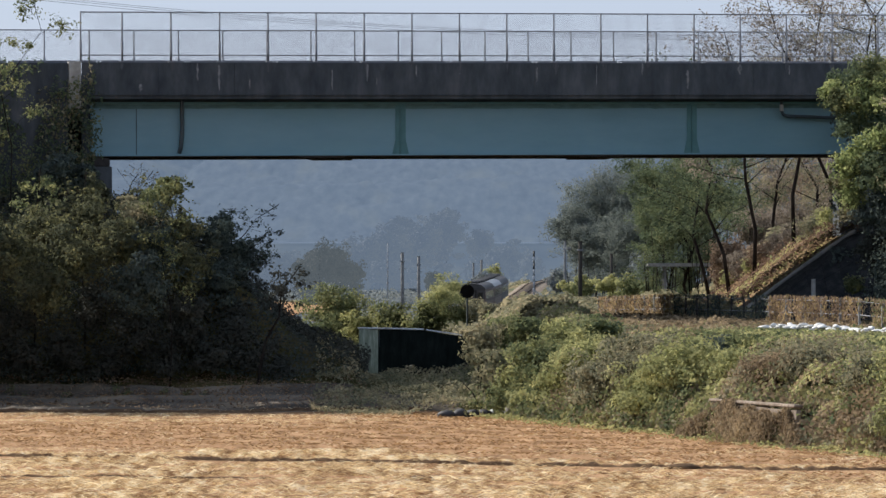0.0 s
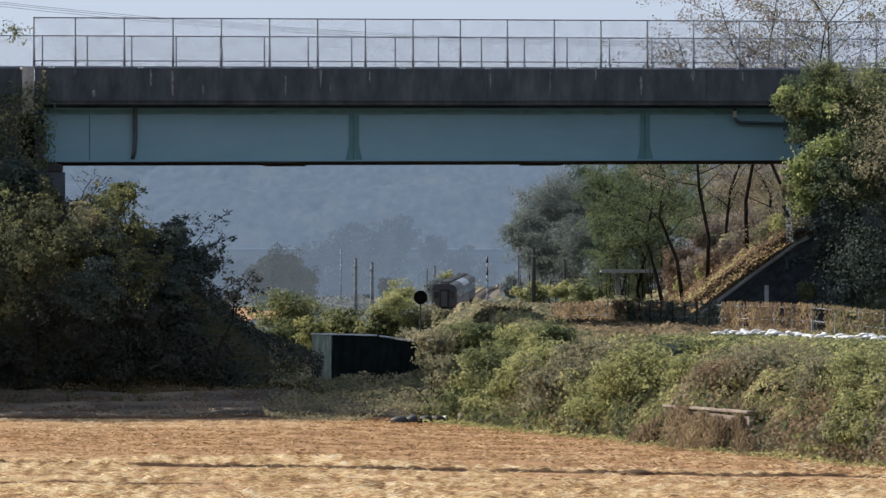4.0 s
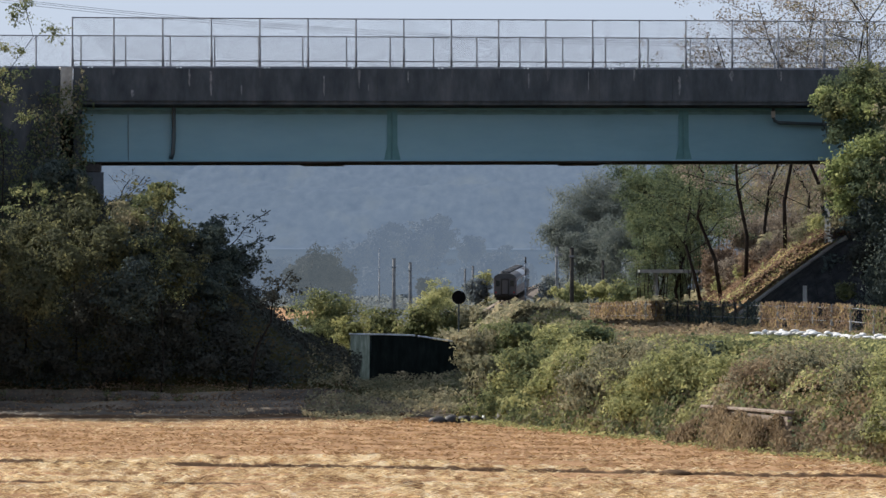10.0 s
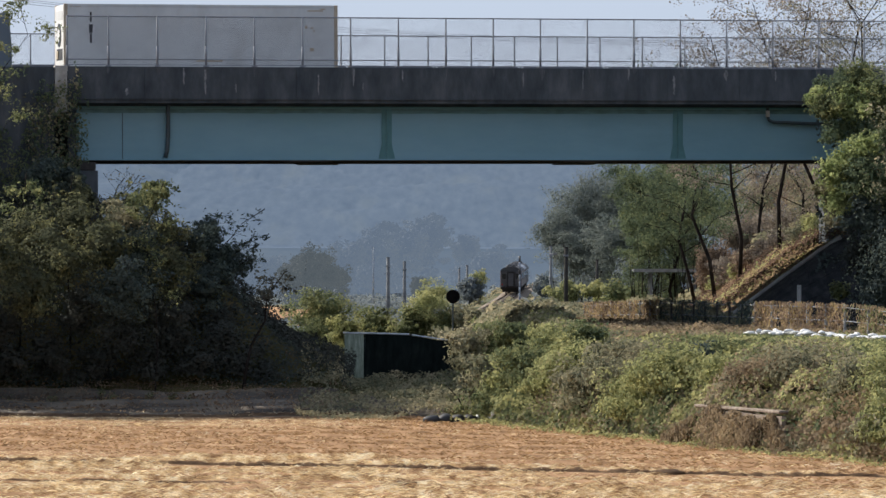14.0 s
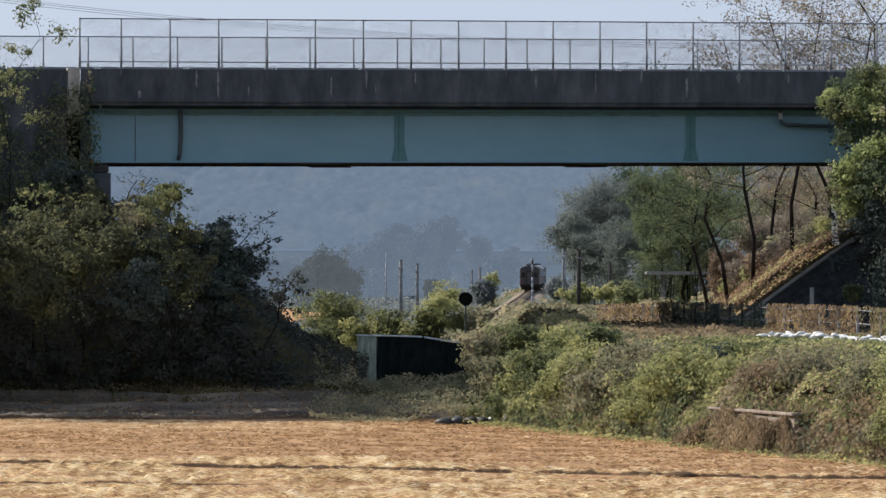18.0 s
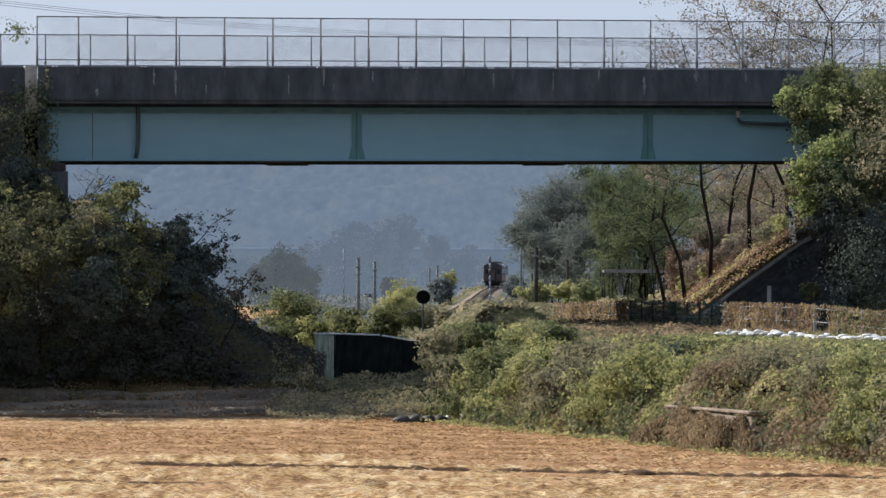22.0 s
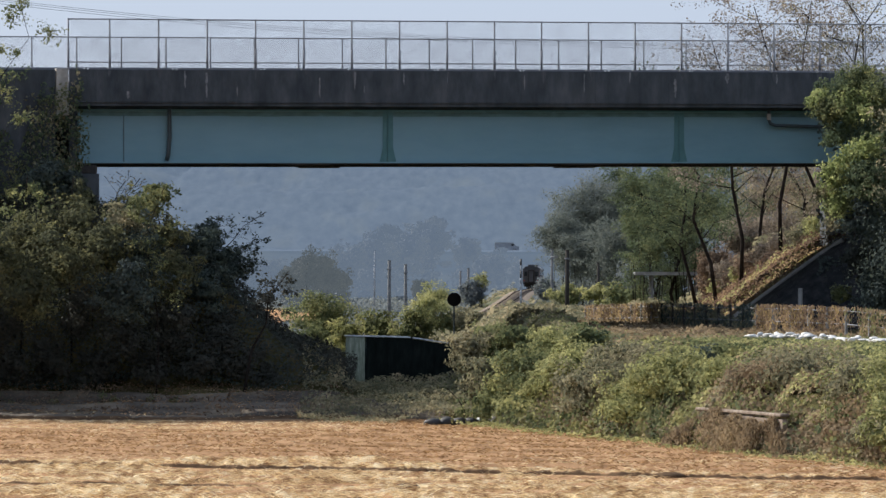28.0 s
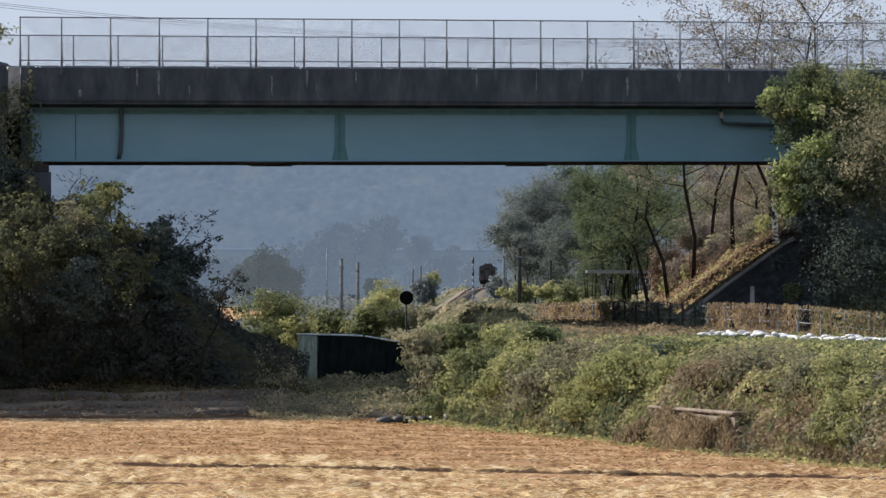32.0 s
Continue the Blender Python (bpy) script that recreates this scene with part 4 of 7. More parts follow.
# ---- bushes over the far end of the bridge ----
# pale leaves painted for sun, deep and dark ones for shaded hollows
for i, (px, py, d, r, m, lb) in enumerate([
        (1505, 140, 102.8, 28, M_LEAF_DEEP, "leafy bush climbing over the bridge end"), (1475, 160, 102.6, 20, M_LEAF_VINE, "leafy bush climbing over the bridge end"), (1548, 128, 103.0, 32, M_LEAF_GREEN, "sunlit leafy bush climbing over the bridge end"),
        (1490, 178, 102.4, 30, M_LEAF_GREEN, "leafy bush climbing over the bridge end"), (1535, 180, 102.4, 38, M_LEAF_VINE, "sunlit leafy bush climbing over the bridge end"), (1575, 170, 102.6, 44, M_LEAF_GREEN, "sunlit leafy bush climbing over the bridge end"),
        (1508, 222, 102.2, 26, M_LEAF_DEEP, "vine-draped bush at the bridge end"), (1555, 222, 102.2, 34, M_LEAF_DEEP, "vine-draped bush at the bridge end"),
        (1518, 268, 101.6, 26, M_LEAF_VINE, "vine-draped bush at the bridge end"), (1560, 250, 101.4, 28, M_LEAF_VINE, "vine-draped bush at the bridge end"), (1500, 300, 102.0, 26, M_LEAF_VINE, "vine-draped bush at the bridge end"),
        (1545, 305, 101.4, 34, M_LEAF_DEEP, "vine-draped bush at the bridge end"), (1482, 328, 102.4, 20, M_LEAF_MIX, "withering vine at the bridge end"), (1512, 345, 102.0, 26, M_LEAF_VINE, "vine-draped bush at the bridge end"), (1498, 375, 102.2, 18, M_LEAF_MIX, "withering vine at the bridge end"),
        (1600, 300, 101.4, 60, M_LEAF_DEEP, "vine-draped bush at the bridge end"), (1640, 170, 103.2, 70, M_LEAF_GREEN, "leafy bush climbing over the bridge end"), (1680, 260, 101.2, 90, M_LEAF_MIX, "leafy bush climbing over the bridge end"),
        (1560, 375, 101.8, 44, M_LEAF_DARK, "ivy bush darkened for shade under the bridge end"), (1650, 440, 101.0, 90, M_LEAF_DARK, "ivy bush darkened for shade under the bridge end"),
        (1560, 440, 102.8, 44, M_LEAF_SHADE, "ivy bush darkened for shade under the bridge end"), (1590, 490, 102.4, 46, M_LEAF_DARK, "ivy bush darkened for shade under the bridge end"), (1512, 510, 102.6, 14, M_LEAF_GREEN, "small green weed on the shaded paving")]):
    bush(px, py, d, r, m, 300 + i, lb, group="bridge end bushes", size=0.14, n=int(2300 * (r * d / 4401) ** 2 + 500), flat=1.0, dense=24, spread=1.15, stems=4, root=3.0, ragged=0.32)

# ---- trees on the wooded slope ----
for i, (px, d, tall, wide, n, m, bare, thin, lb) in enumerate([
        (1222, 150, 10.5, 2.2, 24000, M_LEAF_DEEP, 0.2, 0, "broad green tree on the slope"), (1178, 158, 9.5, 1.9, 18000, M_LEAF_DEEP, 0.15, 0, "broad green tree on the slope"),
        (1292, 136, 13, 3.0, 9000, M_LEAF_DEEP, 0.3, 0.8, "thin-leaved tree with dark trunk on the slope"), (1335, 132, 14.5, 2.9, 8500, M_LEAF_THIN, 0.35, 0.85, "thin-leaved tree with dark trunk on the slope"),
        (1405, 130, 14.5, 3.0, 7500, M_LEAF_THIN, 0.4, 0.85, "autumn tree with sparse brown leaves"), (1465, 131, 14, 3.2, 8000, M_LEAF_THIN, 0.4, 0.8, "autumn tree with sparse brown leaves"),
        (1540, 128, 15, 3.4, 8000, M_LEAF_THIN, 0.4, 0.8, "tall tree with sparse autumn leaves"), (1610, 128, 15, 3.6, 9000, M_LEAF_MIX, 0.3, 0.7, "tall tree with sparse autumn leaves"),
        (1258, 143, 11, 2.4, 9000, M_LEAF_DEEP, 0.3, 0.2, "thin-leaved tree with dark trunk on the slope"), (1370, 150, 13, 3.2, 11000, M_LEAF_MIX, 0.25, 0.9, "brown autumn tree in the wood"),
        (1450, 155, 13, 3.4, 11000, M_LEAF_THIN, 0.25, 0.9, "brown autumn tree in the wood"), (1310, 160, 12, 3.4, 12000, M_LEAF_DEEP, 0.2, 0.9, "green tree in the wood"), (1530, 155, 14, 3.5, 11000, M_LEAF_MIX, 0.25, 0.85, "brown autumn tree in the wood")]):
    tree("tree", PX(px, d), d * K, tall, wide, int(n * 0.9), 0.13, m, 400 + i, lb, trunk=0.115, lean=((-2.6, 1.2, -3.4, -2.0, 1.6)[i % 5], 0.3), limbs=15, twigs=9, clump=0.3, bare=bare, thin=0.55 * thin, group="slope trees")
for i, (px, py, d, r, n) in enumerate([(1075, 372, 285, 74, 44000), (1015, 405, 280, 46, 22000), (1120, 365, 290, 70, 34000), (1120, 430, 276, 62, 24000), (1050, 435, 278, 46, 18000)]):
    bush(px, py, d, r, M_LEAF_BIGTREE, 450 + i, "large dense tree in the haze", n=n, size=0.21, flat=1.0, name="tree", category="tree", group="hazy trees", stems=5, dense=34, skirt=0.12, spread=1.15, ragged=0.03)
for i, (px, py, d, r) in enumerate([(1180, 335, 152, 42), (1225, 312, 150, 42), (1262, 345, 148, 34), (1192, 395, 152, 38), (1150, 375, 156, 30), (1236, 385, 149, 28), (1170, 430, 154, 24)]):
    bush(px, py, d, r, M_LEAF_DEEP, 440 + i, "dense dark green tree on the slope", n=6000, size=0.15, flat=0.9, name="tree", category="tree", group="slope trees", stems=4, dense=30, spread=0.9)
for i, (px, py, d, r, m) in enumerate([(1290, 455, 142, 32, M_LEAF_RUST), (1340, 410, 152, 50, M_LEAF_THIN), (1400, 395, 154, 55, M_LEAF_THIN), (1460, 370, 157, 60, M_LEAF_MIX), (1520, 370, 152, 64, M_LEAF_THIN), (1300, 365, 174, 60, M_LEAF_DEEP),
        (1370, 335, 172, 60, M_LEAF_THIN), (1440, 325, 170, 60, M_LEAF_RUST), (1500, 312, 167, 60, M_LEAF_THIN), (1240, 440, 162, 40, M_LEAF_DEEP), (1590, 350, 152, 80, M_LEAF_MIX), (1240, 355, 178, 50, M_LEAF_DEEP)]):
    bush(px, py, d, r, m, 470 + i, "thin autumn thicket in the wood", n=6500, size=0.15, group="wood thickets", dense=16, spread=1.3)

# saplings and twigs round the bridge's ends
for i, (px, d, tall, wide, n, m, lb, ln) in enumerate([(25, 99.8, 12.6, 1.2, 1100, M_LEAF_GREEN, "tall thin sapling above the wall", (0.3, 0)), (-50, 99.8, 12.4, 1.4, 1200, M_LEAF_GREEN, "tall thin sapling above the wall", (0, 0)), 
        (212, 101, 2.0, 0.9, 12, M_LEAF_BROWN, "bare twiggy sapling under the bridge", (0.8, 0)), (236, 101, 2.1, 0.8, 12, M_LEAF_BROWN, "bare twiggy sapling under the bridge", (0.9, 0)), (300, 97, 9.0, 0.9, 700, M_LEAF_GREEN, "thin sapling with drooping leaves", (0.2, 0))]):
    tree("sapling", PX(px, d), d * K, tall, wide, int(n * 1.7), 0.11, m, 480 + i, lb, trunk=0.032, lean=ln, bare=0.4, limbs=8, twigs=3, group="saplings", clump=0.16)
for px, d, tall, ln, n, m, seed in ((385, 100.5, 3.2, 2.4, 70, M_LEAF_DARK, 590), (370, 100.5, 2.8, 1.0, 110, M_LEAF_DARK, 591), (425, 100.4, 1.7, 1.1, 200, M_LEAF_DARK, 592), (405, 100.5, 2.2, 1.5, 220, M_LEAF_DARK, 593), (300, 100.4, 3.0, 0.3, 360, M_LEAF_GREEN, 594)):
    tree("sapling", PX(px, d), d * K, tall, 0.7, n, 0.15, m, seed, "slender sapling with drooping fronds on the embankment", trunk=0.035, lean=(ln, 0), bare=0.6, limbs=9, twigs=3, group="saplings", clump=0.09, up=0.1)
tree("dead_tree", PX(455, 97.4), 97.4 * K, 5.3, 0.75, 420, 0.16, M_LEAF_SHADE, 495, "leaning dead branch with dry brown leaves", trunk=0.07, lean=(1.7, 0), bare=0.72, limbs=9, twigs=5, clump=0.1, up=-0.1)
for i, (px, d, tall, wide, n, m, ln) in enumerate([(255, 99.6, 3.8, 0.8, 400, M_LEAF_OLIVE, (-0.3, 0)), (150, 98.2, 8.0, 0.9, 500, M_LEAF_OLIVE, (0.3, 0)), (60, 98.2, 8.2, 0.9, 500, M_LEAF_GREEN, (0.3, 0))]):
    tree("sapling", PX(px, d), d * K, tall, wide, n, 0.17, m, 540 + i, "slender sapling rising out of the bushes", trunk=0.04, lean=ln, bare=0.55, limbs=9, twigs=4, group="saplings", clump=0.14)

# undergrowth along the slope's brow and weeds before the railway
for i, (px, py, d, r, m) in enumerate([(1278, 488, 144, 20, M_LEAF_RUST), (1312, 470, 140, 26, M_LEAF_THIN), (1345, 450, 136, 28, M_LEAF_RUST), (1378, 432, 134, 28, M_LEAF_THIN), (1410, 416, 131, 28, M_LEAF_THIN), (1442, 402, 126, 26, M_LEAF_MIX), (1475, 388, 122, 24, M_LEAF_LIME), (1300, 492, 141, 14, M_LEAF_LIME), (1330, 470, 137, 14, M_LEAF_LIME)]):
    bush(px, py, d, r, m, 560 + i, "dry undergrowth on the slope's brow", n=2600, size=0.13, group="slope undergrowth", dense=26, spread=1.2)
for i, (px, py, d, r, m) in enumerate([(838, 548, 205, 24, M_LEAF_MIX), (866, 556, 200, 22, M_LEAF_MIX), (812, 556, 205, 26, M_LEAF_GREEN), (880, 566, 180, 20, M_LEAF_LIME), (905, 560, 190, 20, M_LEAF_MIX), (940, 556, 190, 22, M_LEAF_RUST), (975, 552, 185, 22, M_LEAF_MIX), (1035, 503, 190, 24, M_LEAF_GREEN), (1078, 500, 186, 24, M_LEAF_LIME), (1118, 506, 182, 26, M_LEAF_GREEN), (1010, 512, 195, 20, M_LEAF_LIME), (1150, 508, 180, 22, M_LEAF_GREEN)]):
    bush(px, py, d, r, m, 580 + i, "weedy shrub beside the railway", n=2400, size=0.24, group="railway shrubs", dense=30, skirt=0.5)

# ---- creepers, scrub and straw: far too many leaves to count ----
def cover(name, where, box4, n, size, mat, seed, label, tall=0.9, low=0.25, lump=0.55, droop=0.4, height=None, aspect=0.6, heap=None):
    """A blanket of leaves over the ground where where(x, y) is above a chance number, heaped into lumps."""
    rng = np.random.default_rng(seed)
    x0, x1, y0, y1 = box4
    x, y = rng.uniform(x0, x1, n * 4), rng.uniform(y0, y1, n * 4)
    keep = where(x, y) > rng.random(n * 4)
    x, y = x[keep][:n], y[keep][:n]
    def mound(a, b):
        f = (0.4 + 0.75 * noise2(a * lump, b * lump * 0.6, heap) + 0.5 * noise2(a * lump * 2.3, b * lump * 1.4, heap + 1) + 0.22 * noise2(a * 3.1, b * 2.2, heap + 2)) if heap else 0.45 + 0.6 * noise2(a * lump, b * lump * 0.6, seed) + 0.35 * noise2(a * lump * 2.7, b * lump * 1.6, seed + 1)
        return land(a, b) + (low + tall * np.clip(f, 0, 2)) * (1 if height is None else height(a, b))
    up = mound(x, y)
    way = np.stack([up - mound(x + 0.2, y), up - mound(x, y + 0.3) * 1.0, np.full(len(x), 0.2)], 1)
    way[:, 1] *= 0.2 / 0.3
    z = up - (up - land(x, y)) * 0.4 * rng.random(len(x)) ** 2.5 + 0.05 * rng.normal(size=len(x))
    m = leaves(name, np.stack([x, y, z], 1), size * (0.55 + 0.9 * rng.random(len(x))), mat, rng, droop, aspect, normals=way, loose=0.45)
    return tagged(new(name, m), label, "plants", kind="stuff")


def bank_zone(x, y):
    s = bank_side(x, y)
    return step(0.1, 0.9, s) * (y / K < 101) * (x > 0.6 + 0.3 * noise2(y * 0.5, x, 2)) * (1 - 0.9 * (s > 14.5) * (x > 11))


def patch(seed, a=0.0, b=0.35):
    return lambda x, y: step(a, b, noise2(x * 0.33, y * 0.17, seed) + 0.5 * noise2(x * 0.9, y * 0.5, seed + 5))


def bank_high(x, y):
    """Creepers lie low on the bank's flat top, where the fence stands."""
    return 1 - 0.96 * step(2.2, 6.0, bank_side(x, y)) * step(4.5, 7.5, x)


def fence_y(x):
    return np.interp(x, [7.65, 10.27, 13.05, 15.6], [249.5, 225.0, 203.3, 190.5])


P1, P2, P3 = patch(31, -0.25, 0.25), patch(37, 0.0, 0.4), patch(43, 0.05, 0.35)
cover("creeper", lambda x, y: bank_zone(x, y) * P1(x, y), (0, 26, 143, 208), 27000, 0.13, M_LEAF_LIME, 500, "sunlit yellow-green creepers smothering the bank", 0.8, heap=61, lump=0.75, low=0.05, height=bank_high, aspect=0.85)
cover("creeper", lambda x, y: bank_zone(x, y), (0, 26, 143, 208), 34000, 0.13, M_LEAF_GREEN, 501, "green creepers smothering the bank", 0.8, heap=61, lump=0.75, low=0.05, height=bank_high, aspect=0.85)
cover("creeper", lambda x, y: bank_zone(x, y) * P2(x, y), (0, 26, 143, 208), 26000, 0.13, M_LEAF_MIX, 502, "withering creepers on the bank", 0.8, heap=61, lump=0.75, low=0.05, height=bank_high, aspect=0.85)
cover("creeper", lambda x, y: bank_zone(x, y) * np.clip(P3(x, y) * 0.5 + 1.2 * step(7.5, 10, x) * (bank_side(x, y) < 3.2), 0, 1), (0, 26, 143, 208), 24000, 0.12, M_LEAF_BROWN, 503, "dry brown creepers at the foot of the bank", 0.8, heap=61, lump=0.75, low=0.05, height=bank_high, aspect=0.85)


def left_zone(x, y):
    return (land(x, y) > 0.9 + 0.4 * noise2(x * 0.7, y * 0.3, 19)) * (x < -3.0) * (y > 198.5 + 1.2 * noise2(x * 0.4, y * 0, 20)) * (y < 213)


# darkened leaves stand in for the shade below the bushes
cover("undergrowth", left_zone, (-24, -2.5, 196, 214), 34000, 0.14, M_LEAF_SHADE, 510, "undergrowth with leaves darkened for shade on the embankment", 0.8)
cover("undergrowth", lambda x, y: left_zone(x, y) * P1(x, y) * (x < -8), (-24, -2.5, 202, 214), 9000, 0.13, M_LEAF_OLIVE, 511, "ochre undergrowth on the shaded embankment", 1.0)
cover("undergrowth", lambda x, y: (x < -3.2) * (land(x, y) > 0.3) * (y / K > 103), (-16, -3, 212, 300), 9000, 0.26, M_LEAF_DARK, 512, "undergrowth with leaves darkened for shade on the embankment", 0.6)
cover("undergrowth", lambda x, y: left_zone(x, y), (-24, -3, 196, 206), 12000, 0.13, M_LEAF_DARK, 524, "undergrowth with leaves darkened for shade at the embankment foot", 0.5, 0.1)
cover("dry_weeds", lambda x, y: (bank_side(x, y) < 5) * (x > -5.5) * (x < 2.4), (-5, 3, 190, 203), 10000, 0.13, M_LEAF_MIX, 513, "withered brown weeds in front of the hut", 0.55, 0.1)
cover("dry_weeds", lambda x, y: (0.08 + 0.5 * (np.sin(y / K * 2 * math.pi / 0.75) + 0.6 * noise2(x * 0.6, y, 23) > 0.5)), (-24, -3, 193.5, 201), 7000, 0.10, M_LEAF_RUST, 514, "withered brown weeds on the shaded strip", 0.25, 0.03)
cover("slope_weeds", lambda x, y: step(12.2, 13.4, x) * 0.9, (11.5, 30, 222.2, 300), 34000, 0.12, M_LEAF_SLOPE, 515, "dry orange-brown weeds on the slope", 0.45)
cover("slope_weeds", lambda x, y: step(12.2, 13.2, x) * P2(x, y) * 0.6, (11.5, 30, 222.5, 300), 5000, 0.15, M_LEAF_LIME, 516, "yellow-green weeds on the slope", 0.5)
cover("scrub", lambda x, y: (x > 1.5) * (x < 13 - 0.02 * (y - 208)) * ((x < 6.0) | (y > fence_y(x) + 1.0)), (1.0, 15, 206, 300), 26000, 0.26, M_LEAF_MIX, 517, "brown and green scrub behind the bridge", 0.6)
cover("scrub", lambda x, y: (x > 5) * (y < fence_y(x)), (5, 16, 188, 245), 9000, 0.18, M_LEAF_BROWN, 521, "short dry grass before the fence", 0.2, 0.05)
cover("scrub", lambda x, y: P1(x, y), (-6, 22, 290, 460), 20000, 0.4, M_LEAF_MIX, 518, "brown and green scrub along the railway", 1.2, lump=0.3)
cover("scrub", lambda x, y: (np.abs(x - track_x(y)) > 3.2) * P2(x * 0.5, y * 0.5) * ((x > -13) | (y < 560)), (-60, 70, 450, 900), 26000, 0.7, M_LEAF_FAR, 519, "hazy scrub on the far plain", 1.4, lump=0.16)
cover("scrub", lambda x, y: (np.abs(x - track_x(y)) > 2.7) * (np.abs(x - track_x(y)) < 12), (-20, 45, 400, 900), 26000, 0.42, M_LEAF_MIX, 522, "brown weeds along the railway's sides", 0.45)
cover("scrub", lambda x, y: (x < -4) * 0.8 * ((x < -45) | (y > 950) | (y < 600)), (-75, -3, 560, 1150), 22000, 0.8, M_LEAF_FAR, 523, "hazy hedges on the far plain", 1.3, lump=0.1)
cover("grass_edge", lambda x, y: step(-1.3, -0.2, bank_side(x, y)) * (1 - step(0.3, 0.9, bank_side(x, y))), (0, 26, 143, 192), 14000, 0.14, M_LEAF_LIME, 520, "strip of green grass between field and bank", 0.12, 0.03, droop=-0.8)

# curtain of creepers down the bank's steep foot
def curtain(n, size, mat, seed, label, where, high=1.9):
    r = np.random.default_rng(seed)
    a = r.uniform(-1.5, 27, n * 3)
    a = a[where(a) > r.random(n * 3)][:n]
    s = 0.15 + 1.1 * r.random(len(a)) ** 1.4
    x, yo = 2.2 + 0.5 * a + 0.866 * s, 91.0 - 0.866 * a + 0.5 * s
    top = high * (0.75 + 0.35 * noise2(a * 0.7, a * 0, seed) + 0.2 * noise2(a * 2.1, a * 0, seed + 1))
    z = top * r.random(len(a)) ** 0.8 * (0.35 + 0.65 * np.clip(s / 0.8, 0, 1))
    yy = yo * K
    z = np.maximum(z, land(x, yy) * 0.9)
    p = np.stack([x, yy - 0.5 * r.random(len(a)), z + 0.05], 1)
    tagged(new("creeper", leaves("creeper", p, size * (0.6 + 0.8 * r.random(len(a))), mat, r, 1.0, 0.8, normals=np.stack([-0.4 + 0.9 * noise2(a * 1.6, z * 1.2, 7), -0.6 + 0 * a, 0.55 + 0.7 * noise2(a * 1.1, z * 2.2, 8)], 1), loose=0.4)), label, "plants", kind="stuff")


curtain(15000, 0.14, M_LEAF_GREEN, 540, "green creepers hanging down the bank's foot", lambda a: np.clip(0.75 - 0.05 * a + 0.5 * noise2(a * 0.5, a * 0, 3), 0.05, 1))
curtain(8000, 0.14, M_LEAF_LIME, 541, "yellow-green creepers hanging down the bank's foot", lambda a: np.clip(0.5 - 0.03 * a + 0.6 * noise2(a * 0.6, a * 0, 4), 0.02, 1))
curtain(12000, 0.13, M_LEAF_MIX, 542, "withering creepers hanging down the bank's foot", lambda a: np.clip(0.6 + 0.5 * noise2(a * 0.5, a * 0, 5), 0.1, 1))
curtain(13000, 0.12, M_LEAF_BROWN, 543, "dry brown creepers hanging down the bank's foot", lambda a: np.clip(0.06 * a - 0.1 + 0.4 * noise2(a * 0.5, a * 0, 6), 0, 1))

# ivy on the walls at both ends
def ivy(name, u0, u1, z0, z1, n, size, mat, seed, label, top=None):
    rng = np.random.default_rng(seed)
    u, z = rng.uniform(u0, u1, n * 2), z1 - (z1 - z0) * rng.random(n * 2) ** 0.8
    k = noise2(u * 0.6, z * 0.6, seed) + 0.5 * noise2(u * 1.7, z * 1.7, seed + 1) > -0.25 + 0.6 * (z - z0) / (z1 - z0) - 0.15
    u, z = u[k][:n], z[k][:n]
    v = -0.08 - 0.5 * rng.random(len(u)) ** 2
    p = np.stack([BX + u * BC - v * BS, BY + u * BS + v * BC, z + EYE + 8.48 + 0.0083 * u], 1)
    return tagged(new(name, leaves(name, p, size * (0.5 + rng.random(len(u))), mat, rng, 0.6, facing=np.array([0, -1.2, 0]))), label, "plants", kind="stuff")


ivy("ivy", -40, -15.2, -8.0, 0.1, 9000, 0.14, M_LEAF_DEEP, 530, "green ivy hanging over the wall")
ivy("ivy", -22, -15.5, -7.5, 0.2, 7000, 0.14, M_LEAF_DEEP, 533, "green ivy hanging over the wall")
ivy("ivy", -22, -15.6, -8.0, 0.0, 2600, 0.15, M_LEAF_MIX, 531, "withering ivy hanging over the wall")
# this last ivy takes the darkened leaves, for shade below the bridge end
ivy("ivy", 16.2, 45, -10.8, 0.3, 16000, 0.2, M_LEAF_DARK, 532, "ivy darkened for shade on the wall at the bridge end")

# straw left in rows on the field
def off_bund(x, y):
    """Clear of the bunds' bare faces."""
    k = np.ones(len(x), bool)
    for (y0, kk, _, wide), x1 in zip(BUNDS, (24, -5, -1)):
        o = y - bund_line(x, y0, kk) * K
        k &= (o < -1.9) | (o > 0.12) | (x > x1)
    return k


def strewn(x, y):
    """How thick the straw lies: thick in the near plot, along the bund and at the far corner, thin on the raked plot between."""
    q = y / K
    o = q - bund_line(x, BUNDS[0][0], BUNDS[0][1])
    near = np.where(o < 0, 1.0 - 0.5 * step(5.5, 9.5, x + noise2(x * 0.4, q * 0.8, 76)) - 0.5 * step(4.0, 7.5, x + 0.8 * noise2(x, q, 77)) * step(-4.5, -2.2, -np.abs(o + 2.6) - 2.0 + 0.4 * noise2(x * 0.6, q * 0.6, 78)), 0.0)
    strip = (o > 0) * (1 - step(1.2, 5.5, o + 0.9 * noise2(x * 0.3, q * 0.4, 79))) * (1 - step(-2, 3, x)) + 0.8 * (o > 0) * (o < 0.7) * (1 - step(4, 8, x))
    corner = step(86, 88.5, q + noise2(x * 0.2, q, 80)) * (1 - step(-5, -1, x)) * 0.9
    return np.clip(near + strip + corner + 0.10, 0, 1)


rng = np.random.default_rng(77)


